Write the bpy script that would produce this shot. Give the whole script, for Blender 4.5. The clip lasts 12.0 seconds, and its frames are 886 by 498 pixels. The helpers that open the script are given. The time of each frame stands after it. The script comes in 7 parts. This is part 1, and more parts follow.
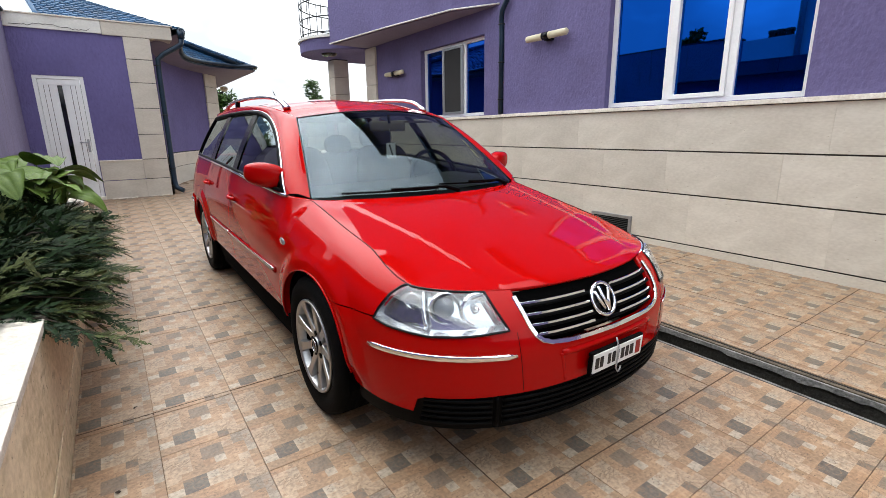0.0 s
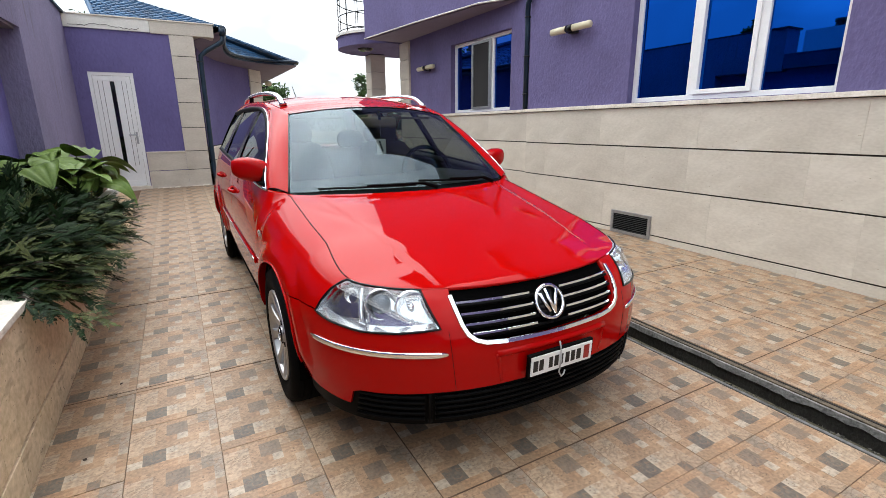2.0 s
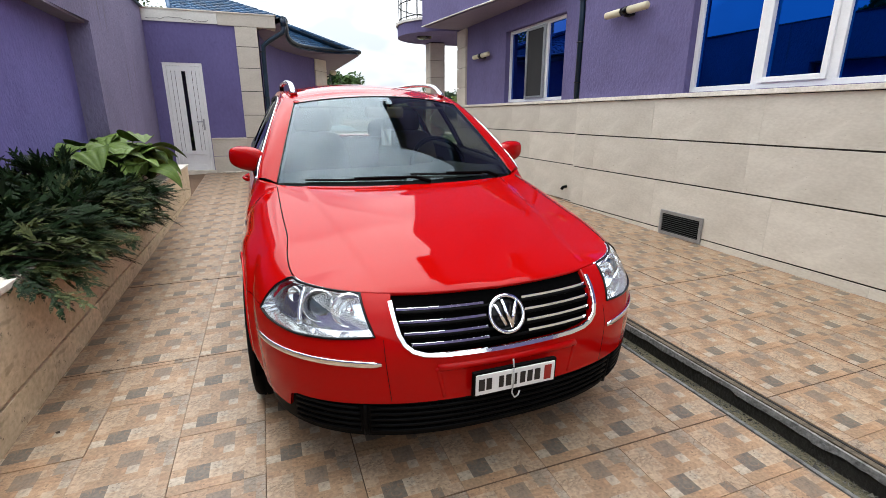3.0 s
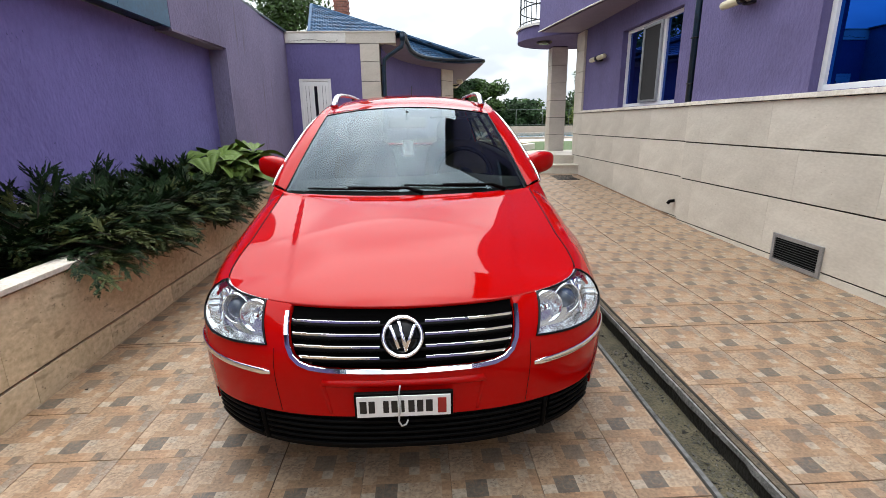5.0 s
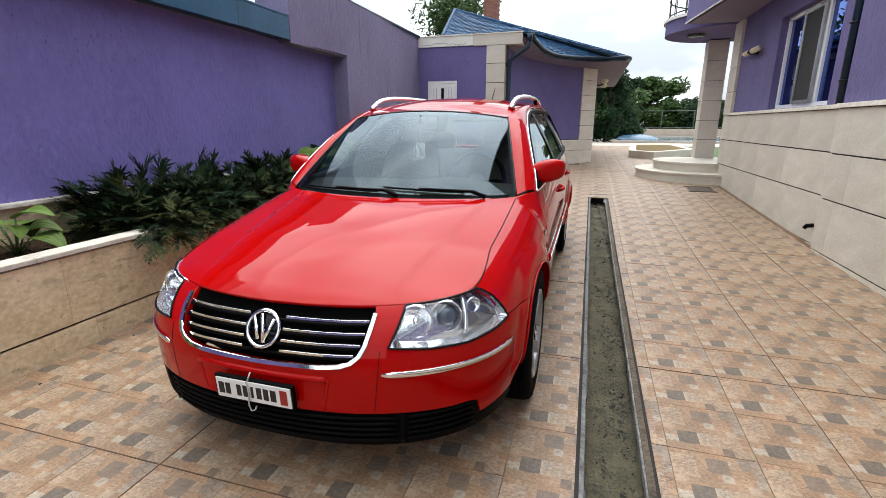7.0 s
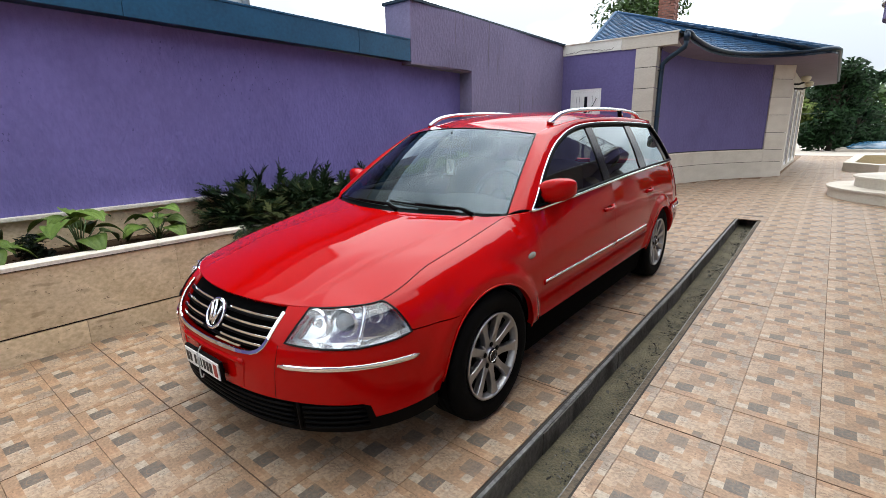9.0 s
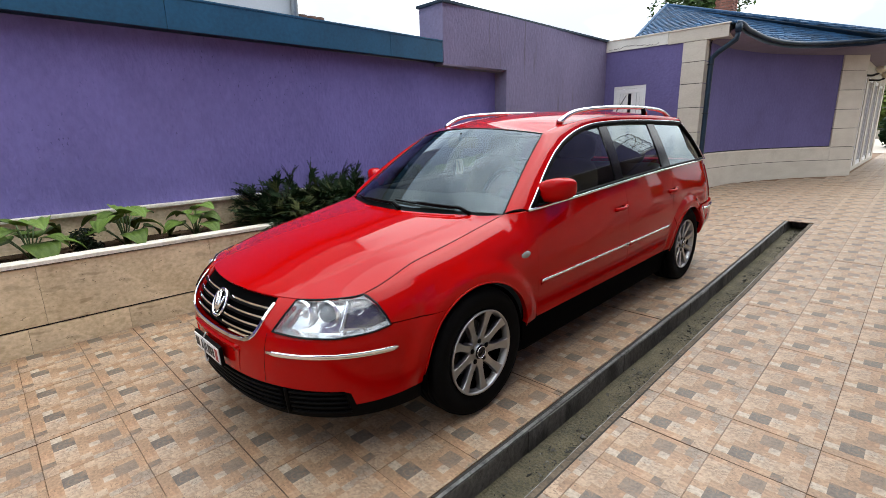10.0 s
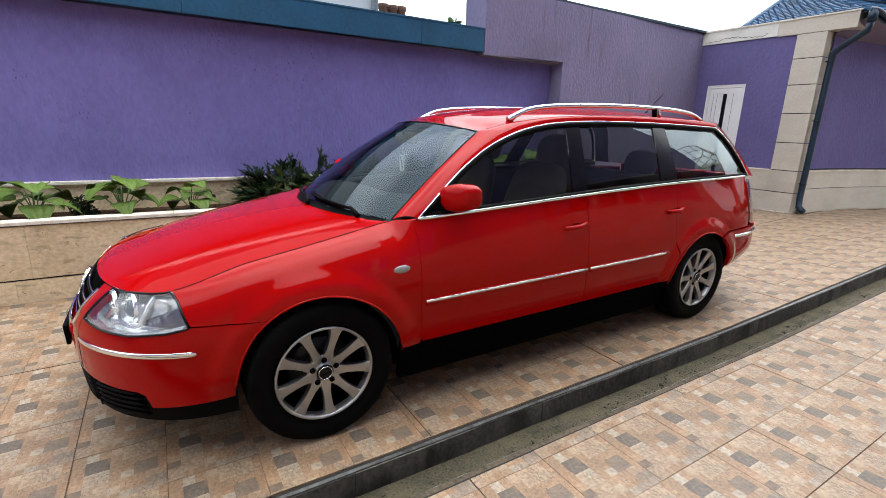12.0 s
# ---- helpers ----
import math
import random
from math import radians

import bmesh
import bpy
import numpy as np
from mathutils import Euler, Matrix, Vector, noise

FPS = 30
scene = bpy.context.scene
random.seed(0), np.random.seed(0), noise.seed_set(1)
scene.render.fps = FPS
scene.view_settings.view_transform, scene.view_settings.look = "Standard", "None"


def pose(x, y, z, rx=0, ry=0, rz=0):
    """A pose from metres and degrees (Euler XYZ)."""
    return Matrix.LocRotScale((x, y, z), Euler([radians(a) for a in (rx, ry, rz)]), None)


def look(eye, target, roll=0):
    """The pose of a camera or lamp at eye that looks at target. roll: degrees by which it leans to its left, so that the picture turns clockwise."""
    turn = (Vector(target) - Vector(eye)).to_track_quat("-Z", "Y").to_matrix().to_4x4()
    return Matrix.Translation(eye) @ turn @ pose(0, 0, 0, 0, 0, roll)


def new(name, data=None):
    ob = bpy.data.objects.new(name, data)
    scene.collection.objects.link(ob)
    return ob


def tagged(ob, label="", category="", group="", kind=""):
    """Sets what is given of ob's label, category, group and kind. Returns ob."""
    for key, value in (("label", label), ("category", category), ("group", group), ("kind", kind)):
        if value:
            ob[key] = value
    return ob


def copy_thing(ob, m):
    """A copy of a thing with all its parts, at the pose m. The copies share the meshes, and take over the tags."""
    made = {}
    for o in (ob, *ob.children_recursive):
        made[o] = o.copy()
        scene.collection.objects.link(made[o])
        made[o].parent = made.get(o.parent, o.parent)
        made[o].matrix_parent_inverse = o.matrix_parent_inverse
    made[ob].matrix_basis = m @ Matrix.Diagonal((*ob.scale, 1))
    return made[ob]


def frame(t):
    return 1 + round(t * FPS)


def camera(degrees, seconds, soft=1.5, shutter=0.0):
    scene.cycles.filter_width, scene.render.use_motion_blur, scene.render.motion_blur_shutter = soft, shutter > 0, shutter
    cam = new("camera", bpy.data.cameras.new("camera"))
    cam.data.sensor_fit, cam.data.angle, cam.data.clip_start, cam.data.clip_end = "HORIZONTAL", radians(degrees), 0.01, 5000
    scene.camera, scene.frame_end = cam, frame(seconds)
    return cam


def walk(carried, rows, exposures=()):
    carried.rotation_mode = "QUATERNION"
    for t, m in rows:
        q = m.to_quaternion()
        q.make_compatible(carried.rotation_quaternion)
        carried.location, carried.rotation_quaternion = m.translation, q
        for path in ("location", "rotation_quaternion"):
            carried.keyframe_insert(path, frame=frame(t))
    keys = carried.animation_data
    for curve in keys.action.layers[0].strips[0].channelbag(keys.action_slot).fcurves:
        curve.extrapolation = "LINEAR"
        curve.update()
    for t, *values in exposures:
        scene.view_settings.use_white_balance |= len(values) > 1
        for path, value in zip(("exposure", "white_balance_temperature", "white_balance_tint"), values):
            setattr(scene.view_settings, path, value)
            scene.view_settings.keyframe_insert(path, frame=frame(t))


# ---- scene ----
# camera and walk
cam = camera(86.6, 12.0, soft=0.6)
PATH = [
    (0, (-0.053, -0.14, 1.256), (1.053, 1.454, 0.773), -0.8),
    (0.5, (-0.046, -0.141, 1.25), (1.063, 1.45, 0.759), -0.7),
    (1, (0.005, -0.174, 1.257), (1.113, 1.413, 0.753), -0.8),
    (1.5, (0.135, -0.259, 1.255), (1.204, 1.353, 0.747), -0.7),
    (2, (0.265, -0.356, 1.271), (1.202, 1.336, 0.765), -0.5),
    (2.5, (0.478, -0.387, 1.266), (1.281, 1.372, 0.754), -0.9),
    (3, (0.708, -0.405, 1.277), (1.378, 1.399, 0.731), -0.0),
    (3.2, (0.796, -0.419, 1.28), (1.417, 1.399, 0.724), -0.3),
    (4.8, (1.424, -0.48, 1.297), (1.576, 1.446, 0.778), -0.7),
    (5, (1.503, -0.491, 1.293), (1.593, 1.439, 0.775), -0.8),
    (5.5, (1.712, -0.543, 1.298), (1.65, 1.387, 0.778), -1.3),
    (6, (1.933, -0.545, 1.31), (1.717, 1.376, 0.797), -1.1),
    (6.5, (2.201, -0.443, 1.311), (1.811, 1.456, 0.818), -1.1),
    (6.7, (2.306, -0.403, 1.309), (1.849, 1.479, 0.808), -0.6),
    (8.3, (3.157, -0.043, 1.339), (2.119, 1.595, 0.848), -0.5),
    (8.5, (3.226, 0.004, 1.35), (2.13, 1.605, 0.864), -0.6),
    (9, (3.399, 0.059, 1.361), (2.175, 1.566, 0.883), -0.8),
    (9.5, (3.557, 0.095, 1.363), (2.232, 1.514, 0.885), -1.1),
    (10, (3.657, 0.206, 1.362), (2.271, 1.568, 0.886), -1.4),
    (10.5, (3.776, 0.451, 1.366), (2.339, 1.755, 0.882), -0.7),
    (11, (3.897, 0.685, 1.36), (2.409, 1.93, 0.877), 0.3),
    (11.5, (4.046, 0.966, 1.378), (2.473, 2.1, 0.885), 1.5),
    (12, (4.09, 1.269, 1.367), (2.436, 2.275, 0.864), 1.7),
]
walk(cam, [(t, look(eye, target, roll)) for t, eye, target, roll in PATH], exposures=[(0, -0.62), (3, -0.65), (5.5, -0.67), (8.5, -0.68), (10.5, -0.64), (12, -0.48)])

# ---- world, sun, exposure ----
scene.view_settings.exposure = 0.0
SUN_AZ, SUN_EL = radians(-12), radians(66)
world = bpy.data.worlds.new("overcast_sky")
scene.world = world
world.use_nodes = True
wn, wl = world.node_tree.nodes, world.node_tree.links
wn.clear()
w_out = wn.new("ShaderNodeOutputWorld")
w_bg = wn.new("ShaderNodeBackground")
w_bg.inputs["Strength"].default_value = 0.115
w_sky = wn.new("ShaderNodeTexSky")
w_sky.sky_type = "NISHITA"
w_sky.sun_disc = False
w_sky.sun_elevation = SUN_EL
w_sky.sun_rotation = SUN_AZ
w_sky.air_density = 1.2
w_sky.dust_density = 4.0
w_co = wn.new("ShaderNodeTexCoord")
w_map = wn.new("ShaderNodeMapping")
w_map.inputs["Scale"].default_value = (1.0, 1.0, 2.2)
w_no = wn.new("ShaderNodeTexNoise")
w_no.inputs["Scale"].default_value = 2.6
w_no.inputs["Detail"].default_value = 4
w_no.inputs["Roughness"].default_value = 0.5
w_ra = wn.new("ShaderNodeValToRGB")
w_ra.color_ramp.elements[0].position, w_ra.color_ramp.elements[0].color = 0.43, (9.8, 10.8, 11.9, 1)
w_ra.color_ramp.elements[1].position, w_ra.color_ramp.elements[1].color = 0.57, (19.0, 19.6, 20.2, 1)
w_mix = wn.new("ShaderNodeMixRGB")
w_mix.inputs["Fac"].default_value = 0.9
wl.new(w_co.outputs["Generated"], w_map.inputs["Vector"])
wl.new(w_map.outputs["Vector"], w_no.inputs["Vector"])
wl.new(w_no.outputs["Fac"], w_ra.inputs["Fac"])
wl.new(w_sky.outputs["Color"], w_mix.inputs["Color1"])
wl.new(w_ra.outputs["Color"], w_mix.inputs["Color2"])
w_sep = wn.new("ShaderNodeSeparateXYZ")
wl.new(w_co.outputs["Generated"], w_sep.inputs["Vector"])
w_zen = wn.new("ShaderNodeMapRange")     # an overcast sky is about twice as bright overhead as low down
w_zen.inputs["From Min"].default_value, w_zen.inputs["From Max"].default_value = 0.0, 1.0
w_zen.inputs["To Min"].default_value, w_zen.inputs["To Max"].default_value = 1.08, 2.7
wl.new(w_sep.outputs["Z"], w_zen.inputs["Value"])
w_dot = wn.new("ShaderNodeVectorMath")   # thin cloud glows round the hidden sun
w_dot.operation = "DOT_PRODUCT"
w_dot.inputs[1].default_value = (math.sin(SUN_AZ) * math.cos(SUN_EL), math.cos(SUN_AZ) * math.cos(SUN_EL), math.sin(SUN_EL))
wl.new(w_co.outputs["Generated"], w_dot.inputs[0])
w_cl = wn.new("ShaderNodeMath")
w_cl.operation = "MAXIMUM"
w_cl.inputs[1].default_value = 0.0
wl.new(w_dot.outputs["Value"], w_cl.inputs[0])
w_pow = wn.new("ShaderNodeMath")
w_pow.operation = "POWER"
w_pow.inputs[1].default_value = 7.0
wl.new(w_cl.outputs[0], w_pow.inputs[0])
w_glow = wn.new("ShaderNodeMath")
w_glow.operation = "MULTIPLY_ADD"
w_glow.inputs[1].default_value = 2.3
wl.new(w_pow.outputs[0], w_glow.inputs[0])
wl.new(w_zen.outputs["Result"], w_glow.inputs[2])
w_mul = wn.new("ShaderNodeVectorMath")
w_mul.operation = "SCALE"
wl.new(w_mix.outputs["Color"], w_mul.inputs[0])
wl.new(w_glow.outputs[0], w_mul.inputs["Scale"])
wl.new(w_mul.outputs["Vector"], w_bg.inputs["Color"])
wl.new(w_bg.outputs["Background"], w_out.inputs["Surface"])

sun = new("sun", bpy.data.lights.new("sun", "SUN"))
sun.data.energy = 2.0
sun.data.angle = radians(70)
sun.data.color = (1.0, 0.96, 0.90)
sun.matrix_world = look((math.sin(SUN_AZ) * math.cos(SUN_EL) * 30, math.cos(SUN_AZ) * math.cos(SUN_EL) * 30, math.sin(SUN_EL) * 30), (0, 0, 0))


# ---- materials ----
def material(name, color, rough=0.6, metal=0.0, dark=None, scale=6.0, fine=60.0, amount=0.35, bump=0.15, bump_scale=None,
             stretch=(1, 1, 1), coat=0.0, spread=0.0, island=False, spec=0.5, stain=0.0, detail=6.0, albedo=0.5):
    """A worked surface: a base colour mottled at two scales, fine relief, and a little spread from piece to piece."""
    m = bpy.data.materials.new(name)
    m.use_nodes = True
    if metal < 0.5:
        color = tuple(c * albedo for c in color)
        dark = tuple(c * albedo for c in dark) if dark else None
    n, l = m.node_tree.nodes, m.node_tree.links
    b = n["Principled BSDF"]
    b.inputs["Roughness"].default_value = rough
    b.inputs["Metallic"].default_value = metal
    b.inputs["Specular IOR Level"].default_value = spec
    if coat:
        b.inputs["Coat Weight"].default_value = coat
        b.inputs["Coat Roughness"].default_value = 0.03
        b.inputs["Coat IOR"].default_value = 1.25
    co = n.new("ShaderNodeTexCoord")
    mp = n.new("ShaderNodeMapping")
    mp.inputs["Scale"].default_value = stretch
    l.new(co.outputs["Object"], mp.inputs["Vector"])
    big, small = n.new("ShaderNodeTexNoise"), n.new("ShaderNodeTexNoise")
    for tex, sc in ((big, scale), (small, fine)):
        tex.inputs["Scale"].default_value = sc
        tex.inputs["Detail"].default_value = detail
        l.new(mp.outputs["Vector"], tex.inputs["Vector"])
    add = n.new("ShaderNodeMath")
    add.operation = "MULTIPLY_ADD"
    add.inputs[1].default_value = 0.5
    half = n.new("ShaderNodeMath")
    half.operation = "MULTIPLY"
    half.inputs[1].default_value = 0.5
    l.new(small.outputs["Fac"], half.inputs[0])
    l.new(big.outputs["Fac"], add.inputs[0])
    l.new(half.outputs[0], add.inputs[2])
    ramp = n.new("ShaderNodeValToRGB")
    ramp.color_ramp.elements[0].position, ramp.color_ramp.elements[1].position = 0.34, 0.62
    d = dark or tuple(c * (1 - amount) for c in color)
    ramp.color_ramp.elements[0].color, ramp.color_ramp.elements[1].color = (*d, 1), (*color, 1)
    l.new(add.outputs[0], ramp.inputs["Fac"])
    out = ramp.outputs["Color"]
    if spread:
        hsv = n.new("ShaderNodeHueSaturation")
        rnd = n.new("ShaderNodeNewGeometry").outputs["Random Per Island"] if island else n.new("ShaderNodeObjectInfo").outputs["Random"]
        mr = n.new("ShaderNodeMapRange")
        mr.inputs["To Min"].default_value, mr.inputs["To Max"].default_value = 1 - spread, 1 + spread
        l.new(rnd, mr.inputs["Value"])
        l.new(mr.outputs["Result"], hsv.inputs["Value"])
        l.new(out, hsv.inputs["Color"])
        out = hsv.outputs["Color"]
    if stain:
        st = n.new("ShaderNodeTexNoise")
        st.inputs["Scale"].default_value = 1.3
        st.inputs["Detail"].default_value = 8
        l.new(co.outputs["Object"], st.inputs["Vector"])
        sr = n.new("ShaderNodeMapRange")
        sr.inputs["From Min"].default_value, sr.inputs["From Max"].default_value = 0.52, 0.72
        sr.inputs["To Max"].default_value = stain
        l.new(st.outputs["Fac"], sr.inputs["Value"])
        mx = n.new("ShaderNodeMixRGB")
        mx.blend_type = "MULTIPLY"
        mx.inputs["Color2"].default_value = (0.45, 0.42, 0.38, 1)
        l.new(sr.outputs["Result"], mx.inputs["Fac"])
        l.new(out, mx.inputs["Color1"])
        out = mx.outputs["Color"]
    l.new(out, b.inputs["Base Color"])
    if bump:
        bp = n.new("ShaderNodeBump")
        bp.inputs["Strength"].default_value = bump
        bp.inputs["Distance"].default_value = 0.01
        src = small
        if bump_scale:
            src = n.new("ShaderNodeTexNoise")
            src.inputs["Scale"].default_value = bump_scale
            src.inputs["Detail"].default_value = 4
            l.new(mp.outputs["Vector"], src.inputs["Vector"])
        l.new(src.outputs["Fac"], bp.inputs["Height"])
        l.new(bp.outputs["Normal"], b.inputs["Normal"])
    return m


def stucco(name, color, amount=0.25, pit=0.25):
    """Painted scratch render: vertical drag marks and scattered dark pits."""
    m = material(name, color, 0.85, scale=1.6, fine=26, amount=amount, bump=0.9, bump_scale=34, stretch=(1, 1, 0.55), stain=0.22, spec=0.2)
    n, l = m.node_tree.nodes, m.node_tree.links
    n["Bump"].inputs["Distance"].default_value = 0.014
    b = n["Principled BSDF"]
    src = b.inputs["Base Color"].links[0].from_socket
    co = n.new("ShaderNodeTexCoord")
    mp = n.new("ShaderNodeMapping")
    mp.inputs["Scale"].default_value = (1, 1, 0.45)
    l.new(co.outputs["Object"], mp.inputs["Vector"])
    v = n.new("ShaderNodeTexVoronoi")
    v.inputs["Scale"].default_value = 30
    wob, off = n.new("ShaderNodeTexNoise"), n.new("ShaderNodeVectorMath")
    wob.inputs["Scale"].default_value = 60
    off.operation = "MULTIPLY_ADD"
    off.inputs[1].default_value = (.025, .025, .025)
    l.new(co.outputs["Object"], wob.inputs["Vector"])
    l.new(wob.outputs["Color"], off.inputs[0])
    l.new(mp.outputs["Vector"], off.inputs[2])
    l.new(off.outputs["Vector"], v.inputs["Vector"])
    z = n.new("ShaderNodeTexNoise")
    z.inputs["Scale"].default_value = 2.3
    l.new(co.outputs["Object"], z.inputs["Vector"])
    a = n.new("ShaderNodeMapRange")
    a.inputs["From Min"].default_value, a.inputs["From Max"].default_value = 0.08, 0.20
    a.inputs["To Min"].default_value, a.inputs["To Max"].default_value = 1, 0
    l.new(v.outputs["Distance"], a.inputs["Value"])
    c = n.new("ShaderNodeMapRange")
    c.inputs["From Min"].default_value, c.inputs["From Max"].default_value = 0.50, 0.66
    l.new(z.outputs["Fac"], c.inputs["Value"])
    k = n.new("ShaderNodeMath")
    k.operation = "MULTIPLY"
    l.new(a.outputs["Result"], k.inputs[0])
    l.new(c.outputs["Result"], k.inputs[1])
    k2 = n.new("ShaderNodeMath")
    k2.operation = "MULTIPLY"
    k2.inputs[1].default_value = pit
    l.new(k.outputs[0], k2.inputs[0])
    mx = n.new("ShaderNodeMixRGB")
    mx.inputs["Color2"].default_value = (color[0] * 0.18, color[1] * 0.18, color[2] * 0.2, 1)
    l.new(k2.outputs[0], mx.inputs["Fac"])
    l.new(src, mx.inputs["Color1"])
    l.new(mx.outputs["Color"], b.inputs["Base Color"])
    return m


def glass(name, tint, gloss=(1, 1, 1), base=0.045, rough=0.0, power=5.0):
    """A thin pane: tinted see-through with a mirror film that grows at grazing angles."""
    m = bpy.data.materials.new(name)
    m.use_nodes = True
    n, l = m.node_tree.nodes, m.node_tree.links
    n.clear()
    out, mix = n.new("ShaderNodeOutputMaterial"), n.new("ShaderNodeMixShader")
    tr, gl, lw = n.new("ShaderNodeBsdfTransparent"), n.new("ShaderNodeBsdfGlossy"), n.new("ShaderNodeLayerWeight")
    tr.inputs["Color"].default_value = (*tint, 1)
    gl.inputs["Color"].default_value = (*gloss, 1)
    gl.inputs["Roughness"].default_value = rough
    pw, ma = n.new("ShaderNodeMath"), n.new("ShaderNodeMath")
    pw.operation, ma.operation = "POWER", "MULTIPLY_ADD"
    pw.inputs[1].default_value = power
    ma.inputs[1].default_value, ma.inputs[2].default_value = 1 - base, base
    l.new(lw.outputs["Facing"], pw.inputs[0])
    l.new(pw.outputs[0], ma.inputs[0])
    l.new(ma.outputs[0], mix.inputs["Fac"])
    l.new(tr.outputs[0], mix.inputs[1])
    l.new(gl.outputs[0], mix.inputs[2])
    l.new(mix.outputs[0], out.inputs["Surface"])
    return m


def tile_material(name):
    """Glazed stoneware with a printed mosaic: the print's patches are colours of the faces, the veining is noise."""
    m = material(name, (0.9, 0.9, 0.9), 0.5, scale=9, fine=70, amount=0.52, bump=0.08, spread=0.07, detail=10, albedo=0.47)
    n, l = m.node_tree.nodes, m.node_tree.links
    b = n["Principled BSDF"]
    src = b.inputs["Base Color"].links[0].from_socket
    at = n.new("ShaderNodeAttribute")
    at.attribute_name = "print"
    mx = n.new("ShaderNodeMixRGB")
    mx.blend_type = "MULTIPLY"
    mx.inputs["Fac"].default_value = 1.0
    l.new(src, mx.inputs["Color1"])
    l.new(at.outputs["Color"], mx.inputs["Color2"])
    co = n.new("ShaderNodeTexCoord")
    vn = n.new("ShaderNodeTexNoise")
    vn.inputs["Scale"].default_value = 24
    vn.inputs["Detail"].default_value = 10
    vn.inputs["Roughness"].default_value = 0.72
    vn.inputs["Distortion"].default_value = 1.2
    l.new(co.outputs["Object"], vn.inputs["Vector"])
    vr = n.new("ShaderNodeMapRange")
    vr.inputs["From Min"].default_value, vr.inputs["From Max"].default_value = 0.53, 0.60
    vr.inputs["To Max"].default_value = 0.62
    l.new(vn.outputs["Fac"], vr.inputs["Value"])
    m2 = n.new("ShaderNodeMixRGB")
    m2.inputs["Color2"].default_value = (0.22, 0.13, 0.075, 1)
    l.new(vr.outputs["Result"], m2.inputs["Fac"])
    l.new(mx.outputs["Color"], m2.inputs["Color1"])
    l.new(m2.outputs["Color"], b.inputs["Base Color"])
    return m


PAINT = material("red_car_paint", (0.74, 0.004, 0.003), 0.55, scale=3, fine=900, amount=0.04, bump=0.0, coat=1.0, spec=0.0, albedo=0.48)
CHROME = material("chrome", (0.86, 0.87, 0.88), 0.07, 1.0, amount=0.06, bump=0.0)
ALLOY = material("silver_wheel_alloy", (0.42, 0.42, 0.415), 0.34, 0.9, scale=20, amount=0.12, bump=0.03)
SATIN = material("satin_aluminium", (0.80, 0.81, 0.82), 0.25, 1.0, amount=0.06, bump=0.0)
BLACK = material("black_trim_plastic", (0.004, 0.004, 0.0043), 0.55, scale=30, fine=300, amount=0.3, bump=0.05, spec=0.06)
GLOSSBLACK = material("gloss_black_trim", (0.006, 0.006, 0.007), 0.16, amount=0.1, bump=0.0, spec=0.22)
RUBBER = material("tyre_rubber", (0.007, 0.007, 0.007), 0.8, scale=12, fine=160, amount=0.4, bump=0.15, spec=0.06)
# near-black liner; the discs standing for shade behind the spokes use it too
LINERSHADE = material("black_liner_and_shade", (0.003, 0.003, 0.003), 0.95, amount=0.3, bump=0.1, spec=0.03)
CARGLASS = glass("car_side_glass", (0.48, 0.51, 0.46), gloss=(0.84, 0.96, 1.0), base=0.03, power=3.6)
SCREEN = glass("windscreen_glass", (0.50, 0.55, 0.52), gloss=(0.70, 0.84, 0.94), base=0.056)
SIGNAL = material("fluted_signal_bowl", (0.36, 0.36, 0.36), 0.2, 0.9, scale=40, amount=0.3, bump=0.5, bump_scale=40)
LENS = glass("clear_lamp_lens", (0.92, 0.94, 0.95), base=0.07)
REFLECTOR = material("lamp_reflector", (0.86, 0.87, 0.88), 0.11, 0.76, scale=25, amount=0.08, bump=0.10, bump_scale=26)
PROJECTOR = material("projector_lens", (0.16, 0.20, 0.25), 0.03, amount=0.2, bump=0.0, coat=1.0)
SEATCLOTH = material("grey_beige_seat_cloth", (0.36, 0.285, 0.20), 0.9, scale=14, fine=300, amount=0.25, bump=0.2)
DASH = material("dark_grey_dashboard", (0.028, 0.029, 0.031), 0.7, scale=20, fine=60, amount=0.15, bump=0.0)
TAILRED = material("red_tail_lamp", (0.35, 0.006, 0.008), 0.08, amount=0.1, bump=0.0, coat=1.0)
MARKER = material("clear_side_marker", (0.75, 0.74, 0.70), 0.12, 0.4, scale=40, amount=0.3, bump=0.05, coat=1.0)
PLATEWHITE = material("number_plate_white", (0.80, 0.80, 0.78), 0.35, amount=0.08, bump=0.0, albedo=0.9)
INK = material("black_print", (0.01, 0.01, 0.01), 0.5, amount=0.1, bump=0.0)
PLATERED = material("red_plate_mark", (0.55, 0.02, 0.015), 0.4, amount=0.1, bump=0.0)
CARD = material("white_card", (0.78, 0.79, 0.75), 0.5, albedo=0.9, amount=0.06, bump=0.0)
CORD = material("white_cord", (0.72, 0.72, 0.70), 0.7, amount=0.1, bump=0.0)



